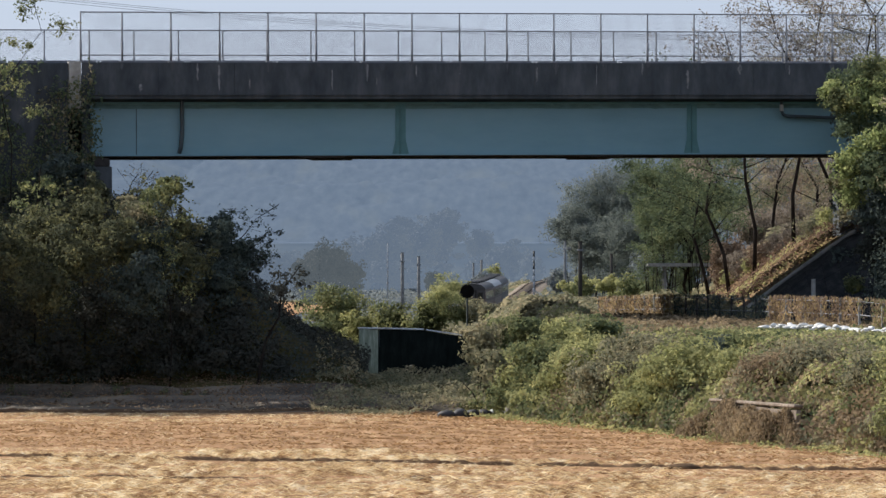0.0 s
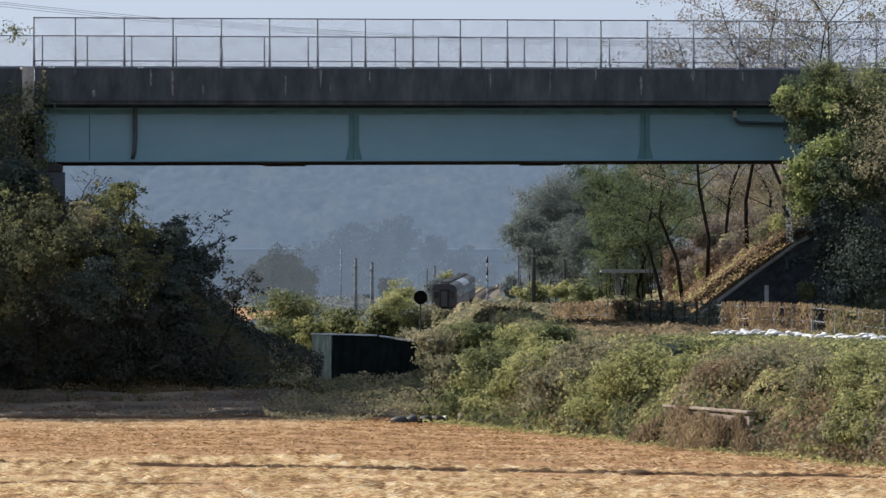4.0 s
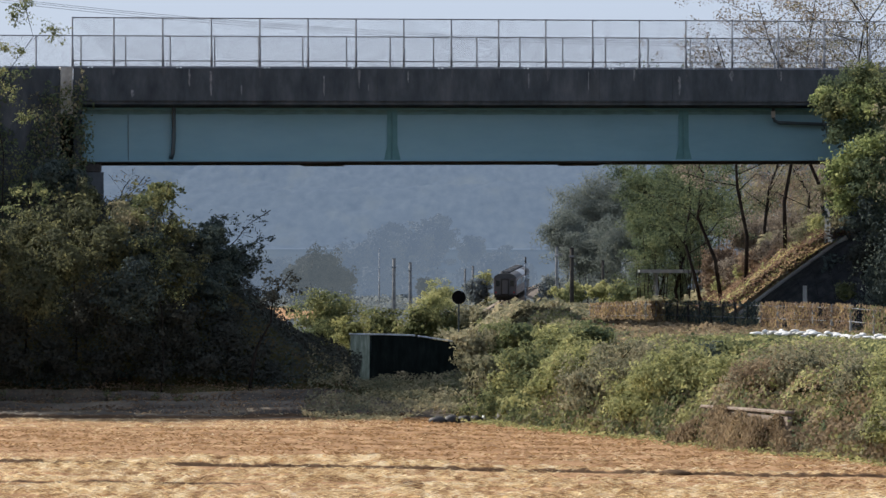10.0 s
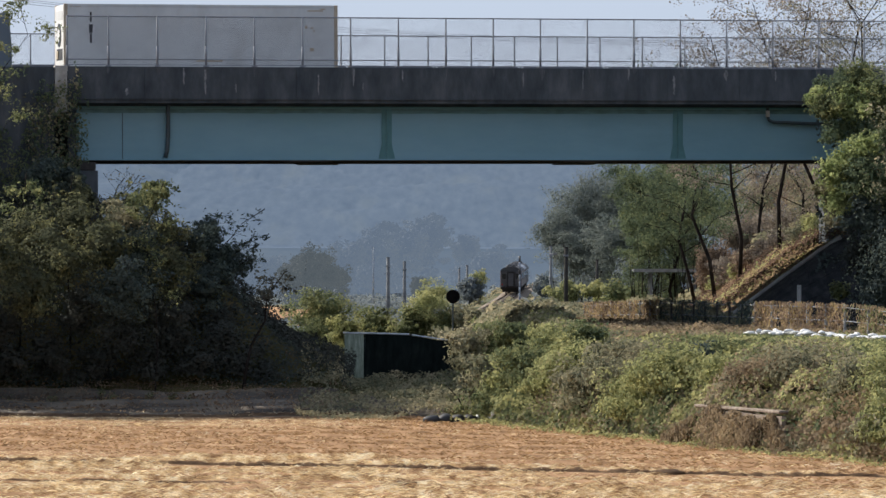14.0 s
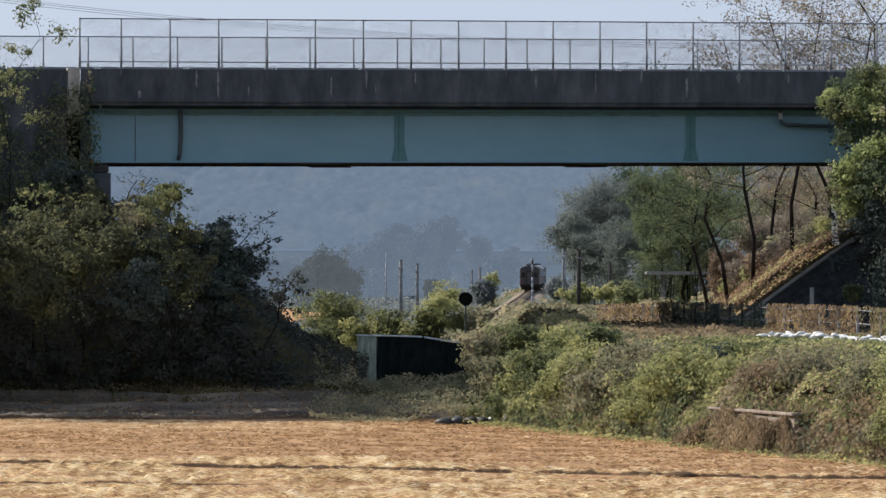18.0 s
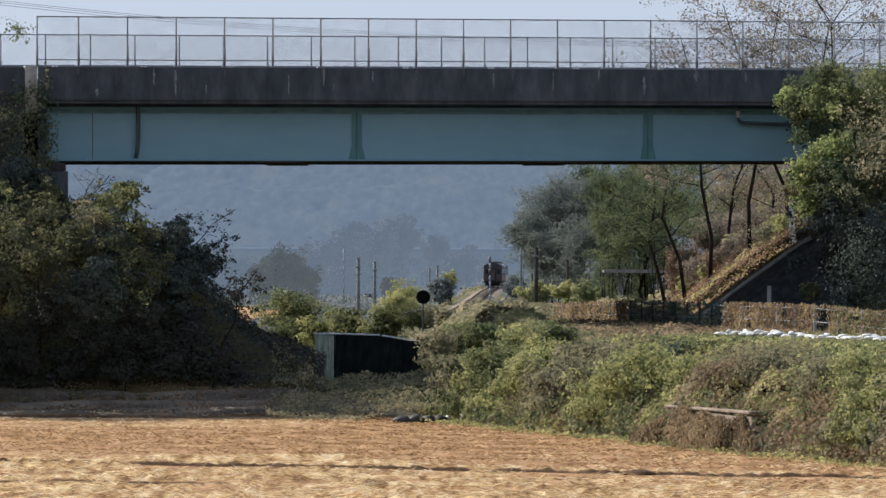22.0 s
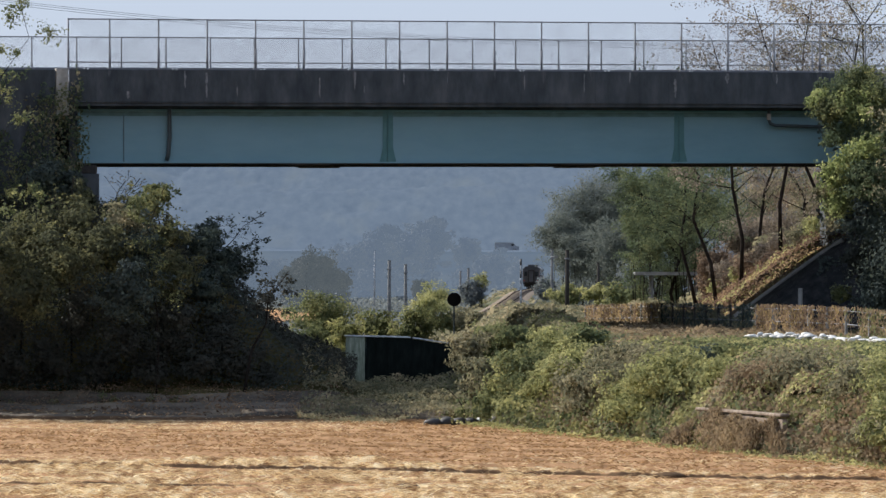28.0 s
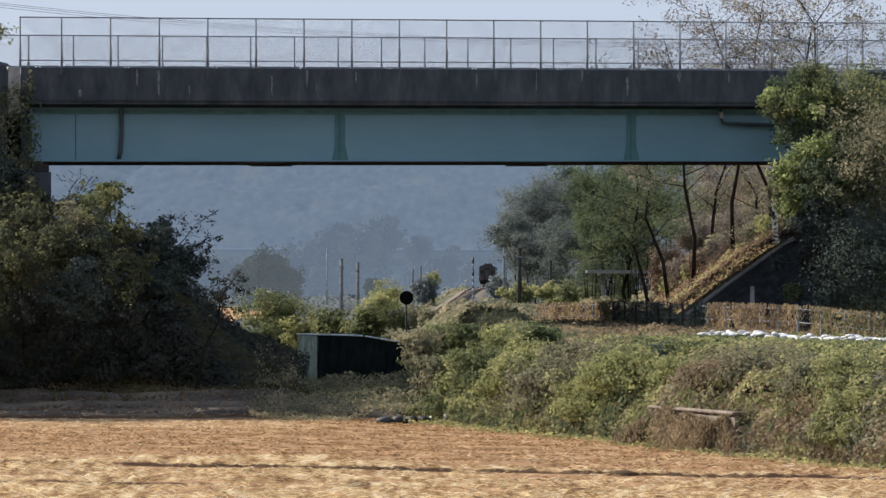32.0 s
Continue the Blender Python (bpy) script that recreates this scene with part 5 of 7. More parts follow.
def straw(name, n, y0, y1, high, size, label):
    sx, sy = rng.uniform(-20, 20, n), rng.uniform(y0, y1, n)
    swath = 0.5 + 0.5 * np.sin((sy + 0.9 * noise2(sx * 0.12, sy * 0.1, 70)) * 2 * math.pi / 4.6)
    heap = np.clip((0.25 + 0.75 * swath ** 1.5) * (0.55 + 0.7 * noise2(sx * 0.45, sy * 0.55, 71) + 0.45 * noise2(sx * 1.3, sy * 1.3, 72)), 0, 1)
    k = (bank_side(sx, sy) < -0.25) & off_bund(sx, sy) & (rng.random(n) < strewn(sx, sy) * (0.05 + 0.95 * heap ** 1.3))
    sx, sy, heap = sx[k], sy[k], heap[k]
    p = np.stack([sx, sy, land(sx, sy) + 0.01 + (0.02 + high * heap) * rng.random(len(sx))], 1)
    tagged(new(name, leaves(name, p, size * (0.6 + 0.8 * rng.random(len(sx))), M_STRAWBIT, rng, 0.0, 0.09, facing=np.array([0, -0.5, 1.0]), along=2.2)), label, "straw", kind="stuff")


straw("straw", 300000, 113, 151, 0.17, 0.26, "loose pale golden straw heaped in rows on the field")
straw("straw", 230000, 147, 193, 0.07, 0.15, "thin scattered straw on the brown raked field")
for (y0, kk, _, _), x0, x1, m in zip(BUNDS, (-20, -20, -20), (18, -6, -1), (4200, 1200, 400)):   # wisps that lie along the bunds' tops
    sx = rng.uniform(x0, x1, m)
    sy = bund_line(sx, y0, kk) * K - 0.06 + 0.6 * rng.random(m)
    k = bank_side(sx, sy) < -0.3
    sx, sy = sx[k], sy[k]
    p = np.stack([sx, sy, land(sx, sy) + 0.07 + 0.07 * rng.random(len(sx))], 1)
    tagged(new("straw", leaves("straw", p, 0.1 + 0.14 * rng.random(len(sx)), M_STRAWBIT, rng, 0.2, 0.12, facing=np.array([0, -0.5, 1.2]), along=1.5)), "wisps of straw lying on the bund", "straw", kind="stuff")

# cut stubble on the raked plot, in rows along the bank
n = 90000
sx, sy = rng.uniform(-20, 20, n), rng.uniform(128, 193, n)
row = np.sin((sy + 1.1 * sx + 0.8 * noise2(sx * 0.3, sy * 0.2, 90)) * 2 * math.pi / 2.3)
k = (bank_side(sx, sy) < -0.35) & off_bund(sx, sy) & (rng.random(n) > strewn(sx, sy) * 1.2) & (row + 0.9 * noise2(sx * 1.4, sy * 0.9, 91) > 0.1)
sx, sy = sx[k], sy[k]
p = np.stack([sx, sy, land(sx, sy) + 0.03 + 0.03 * rng.random(len(sx))], 1)
tagged(new("stubble", leaves("stubble", p, 0.10 + 0.10 * rng.random(len(sx)), M_STUBBLE, rng, -0.3, 0.2, along=1.6)), "short cut rice stubble in rows", "stubble", kind="stuff")

# stalks lying on the shaded soil below the embankment
n = 5000
sx, sy = rng.uniform(-22, -2.5, n), rng.uniform(193.6, 199.5, n)
k = np.sin((sy + 0.4 * noise2(sx * 0.3, sy, 92)) * 2 * math.pi / 1.53) + 0.8 * noise2(sx * 0.7, sy * 0.8, 93) > 0.3
sx, sy = sx[k], sy[k]
p = np.stack([sx, sy, land(sx, sy) + 0.02 + 0.05 * rng.random(len(sx))], 1)
tagged(new("stubble", leaves("stubble", p, 0.12 + 0.16 * rng.random(len(sx)), M_STUBBLE, rng, 0.0, 0.12, along=2.0)), "grey stalks lying in furrows on shaded soil", "stubble", kind="stuff")

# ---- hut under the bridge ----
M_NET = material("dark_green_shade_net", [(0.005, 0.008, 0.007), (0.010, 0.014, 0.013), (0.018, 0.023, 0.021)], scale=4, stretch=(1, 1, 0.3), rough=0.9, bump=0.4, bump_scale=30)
# pale sheet, with the light that shines through put into its colour
M_NET_PALE = material("lit_pale_green_sheet", [(0.14, 0.175, 0.13), (0.25, 0.29, 0.22), (0.42, 0.46, 0.38)], scale=5, stretch=(3, 1, 0.4), rough=0.8, bump=0.5, bump_scale=8)
M_PALEPIPE = plain("pale_pipe", (0.55, 0.58, 0.60), 0.4)
hut = thing("hut", pose(-1.15, 211.5, 0), "dark hut covered with green shade netting under the bridge", "hut")
HB = 1.0
for x in (-2.3, -1.5, 0.4, 2.2):
    for y in (0.0, 4.0):
        part("post", tube(B(), [(x, y, HB - 0.2), (x, y, 2.95 if x < 0 else 2.95 - 0.15 * x)], 0.03, 6), M_PIPE, hut)


def cloth(x0, x1, z0, z1, y, waves, seed, bottom=0.06):
    """A hanging sheet with folds and an uneven lower edge."""
    nx, nz = 24, 8
    xs = np.linspace(x0, x1, nx)
    v, q = [], []
    for back in (0, 1):
        for j in range(nz):
            for i, x in enumerate(xs):
                f = j / (nz - 1)
                zt = z1 if np.isscalar(z1) else z1[0] + (z1[1] - z1[0]) * i / (nx - 1)
                z = zt + (z0 + bottom * float(noise2(x * 3, seed, seed)) - zt) * f
                v.append((x, y + 0.05 * float(noise2(x * waves, f * 1.5, seed)) * (0.3 + f) + 0.012 * back, z))
    for j in range(nz - 1):
        for i in range(nx - 1):
            a = j * nx + i
            q.append((a, a + 1, a + nx + 1, a + nx))
            b = a + nx * nz
            q.append((b, b + nx, b + nx + 1, b + 1))
    return v, q


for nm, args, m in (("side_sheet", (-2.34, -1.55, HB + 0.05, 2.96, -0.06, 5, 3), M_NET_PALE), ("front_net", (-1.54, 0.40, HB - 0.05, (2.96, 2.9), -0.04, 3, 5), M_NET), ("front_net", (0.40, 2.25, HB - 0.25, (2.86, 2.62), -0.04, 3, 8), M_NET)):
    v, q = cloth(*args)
    part(nm, array_mesh(nm, v, q, m, smooth=True), None, hut, "pale green sheet, its colour lightened for light shining through" if m is M_NET_PALE else "")
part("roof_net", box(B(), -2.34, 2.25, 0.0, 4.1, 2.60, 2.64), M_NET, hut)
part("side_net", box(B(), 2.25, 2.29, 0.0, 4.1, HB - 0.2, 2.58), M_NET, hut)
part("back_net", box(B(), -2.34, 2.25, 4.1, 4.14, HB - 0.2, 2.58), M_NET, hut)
part("eaves_pipe", tube(B(), [(-2.4, -0.08, 3.0), (-0.6, -0.08, 2.97), (0.35, -0.08, 2.94)], 0.035, 6), M_PALEPIPE, hut, "pale pipe along the eaves")
part("eaves_pipe", tube(B(), [(0.45, -0.08, 2.92), (2.3, -0.08, 2.65)], 0.03, 6), M_PALEPIPE, hut, "pale pipe along the eaves")

# ---- rubble at the edge of the field ----
M_BLACK = plain("black_plastic", (0.02, 0.02, 0.022), 0.65)
M_WHITE = material("dirty_white_plastic", [(0.55, 0.55, 0.53), (0.72, 0.72, 0.70), (0.82, 0.82, 0.80)], scale=5, rough=0.5, bump=0.2)


def lump(name, x, y, sx, sy, sz, mat, seed, label, category, z=None, group=""):
    bm = B()
    bmesh.ops.create_icosphere(bm, subdivisions=2, radius=1.0)
    for w in bm.verts:
        k = 1 + 0.22 * noise.noise(w.co * 1.7 + Vector((seed, 0, 0))) + 0.1 * noise.noise(w.co * 4 + Vector((0, seed, 0)))
        w.co = Vector((w.co.x * sx * k, w.co.y * sy * k, max(-0.35, w.co.z) * sz * k))
    o = part(name, bm, mat, None, smooth=True)
    o.location = (x, y, (float(land(x, y)) if z is None else z) + sz * 0.33)
    o.rotation_euler.z = seed * 1.3
    return tagged(o, label, category, group)


for i, (px, w, m, lb, h) in enumerate([(790, 0.35, M_BLACK, "black plastic bag of refuse", 0.2), (815, 0.4, M_BLACK, "black plastic bag of refuse", 0.24), (838, 0.38, M_BLACK, "black plastic bag of refuse", 0.22), (858, 0.3, M_BLACK, "black plastic bag of refuse", 0.2), (880, 0.22, M_WHITE, "white plastic bag of refuse", 0.24)]):
    lump("refuse_bag", PX(px, 91.5), 187.3 + 0.2 * i, w, 0.3, h, m, i, lb, "bag", group="refuse bags")
lump("boulder", PX(905, 91), 186.2, 0.26, 0.24, 0.42, M_CONCRETE, 9, "pale grey boulder at the field's corner", "stone")
lump("boulder", PX(893, 91), 186.8, 0.12, 0.2, 0.40, M_CONCRETE, 12, "narrow pale stone at the field's corner", "stone")
stick = part("stick", tube(B(), [(0, 0, 0), (0.3, 0, 0.5), (0.75, 0.1, 0.95)], [0.03, 0.025, 0.015], 6), M_BARK, None)
stick.matrix_basis = pose(PX(850, 90), 188, 0.4, 0, 0, 150)
tagged(stick, "bare leaning stick by the refuse bags", "stick")

lump("soil_clod", -0.6, 131.0, 0.36, 0.5, 0.13, M_BUND, 15, "dark clod of earth among the straw", "earth")
lump("soil_clod", 6.6, 140.2, 0.5, 0.5, 0.12, M_BUND, 16, "dark clod of earth beside the bund", "earth")

# ---- low wall under dry creepers ----
M_COPING = material("dirty_brown_concrete", [(0.14, 0.11, 0.09), (0.22, 0.18, 0.145), (0.34, 0.29, 0.24)], scale=4, rough=0.9, bump=0.4)
low = thing("low_wall", pose(8.66, 164.4, 0, 0, 0, -74.2), "low concrete wall hung with dry brown creepers", "wall")
for i in range(3):
    part("panel", box(B(), i * 2.72, i * 2.72 + 2.7, 0, 0.16, -0.3, 1.2 - 0.03 * i, 0.015), M_COPING, low)
part("coping", box(B(), 0.0, 8.14, -0.08, 0.24, 1.204, 1.31, 0.03), M_COPING, low)
rng = np.random.default_rng(88)
n = 11000
a = rng.uniform(-1.8, 10.2, n)
z = (1.12 + 0.35 * noise2(a * 1.2, a * 0, 12)) * step(-1.9, 0.6, a) * (1 - step(7.4, 10.3, a)) * rng.random(n) ** 0.8
keep = noise2(a * 1.3, z * 0.9, 5) + 0.9 * rng.random(n) > 0.0
a, z = a[keep], z[keep]
n = len(a)
c = np.stack([a, -0.06 - 0.55 * rng.random(n) * (1.5 - z) * (0.8 + 0.6 * noise2(a * 1.1, a * 0, 9)), z], 1)
cr = new("hanging_creeper", leaves("hanging_creeper", c, 0.08 + 0.10 * rng.random(n), M_LEAF_BROWN, rng, 2.0, 0.4, facing=np.array([0, -1.0, 0.5])))
cr.matrix_basis = low.matrix_basis
tagged(cr, "dry brown creeper hanging over the low wall", "plants", kind="stuff")

# ---- sacks along the bank ----
M_SACK = material("white_woven_sack", [(0.40, 0.40, 0.38), (0.58, 0.58, 0.56), (0.78, 0.78, 0.76)], scale=6, rough=0.7, bump=0.3, bump_scale=30)
rr = random.Random(21)
for i in range(72):
    y = 187.0 - 0.23 * i + rr.uniform(-0.5, 0.5)
    x = (566 + 4.8 * i) / 9000 * y
    lump("sack", x, y, 0.15 * rr.uniform(0.5, 1.6), 0.2, 0.07 * rr.uniform(0.5, 1.5), M_SACK, i * 1.7, "white woven sack lying along the bank", "sack", z=float(land(x, y)) + rr.uniform(0.05, 0.2), group="row of sacks")

# ---- fence by the railway ----
M_POLE_DARK = material("dark_wooden_pole", [(0.03, 0.03, 0.028), (0.06, 0.055, 0.05)], scale=4, rough=0.9, bump=0.3)
M_POST = material("weathered_grey_post", [(0.14, 0.145, 0.145), (0.21, 0.215, 0.215), (0.28, 0.28, 0.27)], scale=4, rough=0.8, bump=0.2)
FENCE = [(7.65, 249.5), (10.27, 225.0), (13.05, 203.3), (15.6, 190.5), (18.2, 180.0), (21.0, 171.0)]


def fence_run(i, label, ground_z, vines, mats):
    (xa, ya), (xb, yb) = FENCE[i], FENCE[i + 1]
    ln = math.hypot(xb - xa, yb - ya)
    f = thing("wire_fence", pose(xa, ya, ground_z[0], 0, -math.degrees(math.atan2(ground_z[1] - ground_z[0], ln)), math.degrees(math.atan2(yb - ya, xb - xa))), label, "fence", "fence along the railway")
    k = max(2, round(ln / 2.9))
    for j in range(k + (i == 4)):
        # run 1 gets dark posts to paint in the bridge's shadow
        part("post", box(B(), j * ln / k - 0.045, j * ln / k + 0.045, -0.045, 0.045, -0.5, 1.22, 0.012), M_POLE_DARK if i == 1 else M_POST, f)
    for z in (0.1, 0.6, 1.1):
        part("rail", tube(B(), [(0, 0, z), (ln, 0, z)], 0.018, 5), M_GALV, f)
    w = np.arange(0, ln, 0.09)
    v = np.concatenate([np.stack([np.stack([w - 0.003, 0 * w, 0 * w + 0.05], -1), np.stack([w + 0.003, 0 * w, 0 * w + 0.05], -1), np.stack([w + 0.003, 0 * w, 0 * w + 1.12], -1), np.stack([w - 0.003, 0 * w, 0 * w + 1.12], -1)], 1).reshape(-1, 3)])
    part("wire_mesh", array_mesh("wire_mesh", v, np.arange(len(v)).reshape(-1, 4), M_WIRE), None, f)["kind"] = "stuff"
    r = np.random.default_rng(900 + i)
    for n, m, lb in zip(vines, mats, ("dry brown creeper covering the wire fence", "ochre creeper covering the wire fence")):
        if not n:
            continue
        a, z = r.uniform(0, ln, n * 2), -0.25 + 1.5 * r.random(n * 2)
        keep = noise2(a * 0.9, z * 1.2, i) + 0.5 * r.random(n * 2) > -0.15
        a, z = a[keep][:n], z[keep][:n]
        z = np.minimum(z, 1.2 + 0.12 * noise2(a * 2.5, a * 0, 4))
        c = np.stack([a, 0.02 + 0.08 * r.normal(size=len(a)), z], 1)
        o = new("fence_creeper", leaves("fence_creeper", c, 0.09 + 0.12 * r.random(len(a)), m, r, 2.5, 0.4, facing=np.array([0, -1.0, 0])))
        o.matrix_basis = f.matrix_basis
        tagged(o, lb, "plants", kind="stuff")


M_LEAF_OCHRE = leaf_material("ochre_leaves", [(0.22, 0.165, 0.085), (0.34, 0.25, 0.125), (0.46, 0.345, 0.17), (0.42, 0.36, 0.18)], through=0.45, cool=1.0)
fence_run(0, "wire fence smothered in ochre creepers", (2.8, 3.1), (3000, 2200), (M_LEAF_RUST, M_LEAF_OCHRE))
# dark creeper colour here stands for the bridge's shadow as well
fence_run(1, "wire fence darkened in colour for the bridge's shadow", (3.1, 3.15), (2600, 800), (M_LEAF_DARK, M_LEAF_MIX))
fence_run(2, "wire fence with grey posts and dry brown creepers", (3.15, 3.15), (3000, 1400), (M_LEAF_RUST, M_LEAF_OCHRE))
fence_run(3, "wire fence with grey posts and dry brown creepers", (3.15, 2.9), (2200, 1000), (M_LEAF_BROWN, M_LEAF_GREEN))
fence_run(4, "wire fence with grey posts and dry brown creepers", (2.9, 2.5), (500, 400), (M_LEAF_BROWN, M_LEAF_GREEN))
tagged(part("marker_post", tube(B(), [(0, 0, 0), (0, 0, 1.75)], 0.09, 8), M_POST, None), "short grey round marker post behind the fence", "post").location = (PX(1427, 103), 206.5, 3.3)

# ---- sign, poles and cables ----
M_MATT = plain("matt_black", (0.012, 0.012, 0.013), 0.95)
sg = thing("railway_sign", pose(PX(827, 120), 245.4, float(land(PX(827, 120), 245.4)) - 0.1), "round black railway sign on a thin post", "sign")
st = PZ(516, 120) - sg.location.z
part("post", tube(B(), [(0, 0, 0), (0, 0, st)], 0.045, 8), M_PIPE, sg)
part("disc", tube(B(), [(0, -0.06, st), (0, -0.03, st)], 0.335, 28), M_MATT, sg)
part("rim", tube(B(), [(0, -0.03, st), (0, 0.0, st)], 0.30, 28), M_PIPE, sg)
M_POLE = material("grey_concrete_pole", [(0.10, 0.105, 0.11), (0.15, 0.155, 0.16), (0.20, 0.205, 0.21)], scale=3, rough=0.9, bump=0.2)

# paled to blue-grey for the haze in front of it
M_POLE_FAR = plain("haze_paled_pole", (0.26, 0.29, 0.33), 0.9)


def pole(px, top, d, r, mat, label, arm=True):
    x, y = PX(px, d), d * K
    g = float(land(x, y)) - 0.2
    p = thing("utility_pole", pose(x, y, g), label, "pole", "utility poles")
    h = PZ(top, d) - g
    part("shaft", tube(B(), [(0, 0, 0), (0, 0, h * 0.5), (0, 0, h)], [r * 1.25, r * 1.1, r], 10), mat, p, smooth=True)
    part("cap", tube(B(), [(0, 0, h), (0, 0, h + 0.06)], r * 1.08, 10), mat, p)
    if arm:
        part("step_bolt", tube(B(), [(-r * 2.2, 0, h * 0.82), (r * 2.2, 0, h * 0.82)], 0.025, 5), M_GALV, p)
        part("bracket", box(B(), -r * 1.4, r * 1.4, -r * 1.4, r * 1.4, h * 0.9, h * 0.9 + 0.12, 0.01), M_GALV, p)


for px, top, d, r, m, lb, arm in [(712, 448, 225, 0.15, M_POLE, "grey concrete pole beside the railway", True), (741, 455, 230, 0.14, M_POLE, "grey concrete pole beside the railway", True),
        (1027, 429, 165, 0.13, M_POLE_DARK, "dark weathered wooden utility pole", True), (1000, 427, 230, 0.12, M_POLE, "grey pole with a small lamp", True), (1082, 451, 190, 0.1, M_POLE_DARK, "dark thin wooden utility pole", False),
        (852, 461, 345, 0.16, M_POLE, "pale round concrete utility pole", False), (838, 466, 350, 0.13, M_POLE, "pale round concrete utility pole", False), (1242, 352, 160, 0.07, M_POLE, "pale thin pole among the trees", True), (1287, 388, 150, 0.07, M_POLE, "pale thin pole among the trees", False), (686, 430, 420, 0.11, M_POLE_FAR, "pole on the far plain, paled for haze", False)]:
    pole(px, top, d, r, m, lb, arm)
lamp = thing("lamp_bracket", pose(PX(1007, 229), 229 * K, PZ(440, 229)), "small grey lamp on the pole", "lamp")
part("housing", box(B(), -0.18, 0.18, -0.15, 0.1, -0.12, 0.12, 0.04), M_POLE, lamp)
part("arm", tube(B(), [(-0.5, 0.3, 0.0), (-0.1, 0.0, 0.02)], 0.04, 6), M_GALV, lamp)
mast = thing("signal_mast", pose(PX(945, 330), 330 * K, float(land(PX(945, 330), 330 * K)) - 0.2), "black and white banded signal mast by the track", "signal")
mh = PZ(444, 330) - mast.location.z
for i in range(8):
    part("band", tube(B(), [(0, 0, mh * i / 8), (0, 0, mh * (i + 1) / 8)], 0.13, 10), M_BLACK if i in (5, 7) else M_POLE_FAR, mast, smooth=True)
M_CABLE = plain("cable", (0.22, 0.23, 0.25), 0.6)
for lift in (0.0, 3.2, 7.5):   # power lines far behind the bridge
    d = 260.0
    pts = []
    for k in range(25):
        px = -150 + 1900 * k / 24
        pts.append((PX(px, d), d * K, PZ(lift - 15 + 0.115 * px - 4.2e-5 * px * px, d)))
    tagged(part("power_cable", tube(B(), pts, 0.022, 5), M_CABLE, None), "thin dark power cable crossing the sky", "cable", "power lines")

for px in (-150, 1750):   # the pylons that carry the lines
    x, y = PX(px, 260), 260 * K
    py = thing("pylon", pose(x, y, -0.3), "grey lattice steel power pylon", "pylon", "power lines")
    for sx in (-1, 1):
        for sy_ in (-1, 1):
            part("leg", tube(B(), [(sx * 3, sy_ * 3, 0), (sx * 0.5, sy_ * 0.5, 36)], 0.14, 5), M_GALV, py)
    for z in range(4, 36, 4):
        w = 3 - 2.5 * z / 36
        for sy_ in (-1, 1):
            part("brace", tube(B(), [(-w, sy_ * w, z), (w - 0.28, sy_ * (w - 0.28), z + 4)], 0.06, 4), M_GALV, py)
    part("crossarm", box(B(), -4, 4, -0.15, 0.15, 33.4, 33.7), M_GALV, py)

# ---- shelter behind the fence, far houses ----
sh = thing("shelter", pose(PX(1205, 150), 150 * K, float(land(PX(1205, 150), 150 * K)) - 0.2), "open shelter with a pale flat roof", "shelter")
zt = PZ(469, 150) - sh.location.z
part("roof", box(B(), -2.0, 2.0, -1.6, 1.6, zt - 0.08, zt + 0.08, 0.02), M_POST, sh)
part("fascia", box(B(), -2.05, 2.05, -1.68, -1.605, zt - 0.1, zt + 0.1, 0.01), M_POST, sh)
for x in (-1.0, 1.7):
    for y in (-1.2, 1.2):
        part("post", box(B(), x - 0.07, x + 0.07, y - 0.07, y + 0.07, 0, zt - 0.12, 0.01), M_POLE, sh)
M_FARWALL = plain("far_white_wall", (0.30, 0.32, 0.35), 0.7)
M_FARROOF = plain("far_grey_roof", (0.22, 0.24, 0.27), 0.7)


def house(px, py, d, w, h, label):
    x, y = PX(px, d), d * K
    o = thing("house", pose(x, y, 0), label, "house", "far houses")
    z = 1.7
    part("wall", box(B(), -w / 2, w / 2, -2.5, 2.5, -0.3, z), M_FARWALL, o)
    part("roof", profile(B(), [(-3.0, z), (0, z + h), (3.0, z), (3.0, z - 0.15), (-3.0, z - 0.15)], -w / 2 - 0.3, w / 2 + 0.3), M_FARROOF, o)
    for i in range(int(w / 2)):
        part("window", box(B(), -w / 2 + 0.6 + 2 * i, -w / 2 + 1.6 + 2 * i, -2.56, -2.503, z * 0.4, z * 0.8), M_PIPE, o)


house(606, 487, 440, 3.6, 0.5, "small white house on the far plain")
house(590, 490, 460, 3.5, 0.8, "small white house on the far plain")
house(1300, 470, 330, 8, 1.2, "small pale house behind the trees")

# ---- railway ----
M_BALLAST = material("railway_ballast", [(0.15, 0.12, 0.095), (0.21, 0.175, 0.14), (0.27, 0.23, 0.19)], scale=2.5, rough=0.95, bump=0.9, bump_scale=10)
M_RAIL = plain("rusty_rail_steel", (0.03, 0.024, 0.022), 0.95)
ty = np.arange(382, 1330, 6.0)


def smooth_track(y):
    k = np.arange(-5, 6) * 9.0
    w = np.exp(-(k / 28) ** 2)
    return (track_x(np.asarray(y)[..., None] + k) * w).sum(-1) / w.sum(), (track_z(np.asarray(y)[..., None] + k) * w).sum(-1) / w.sum()


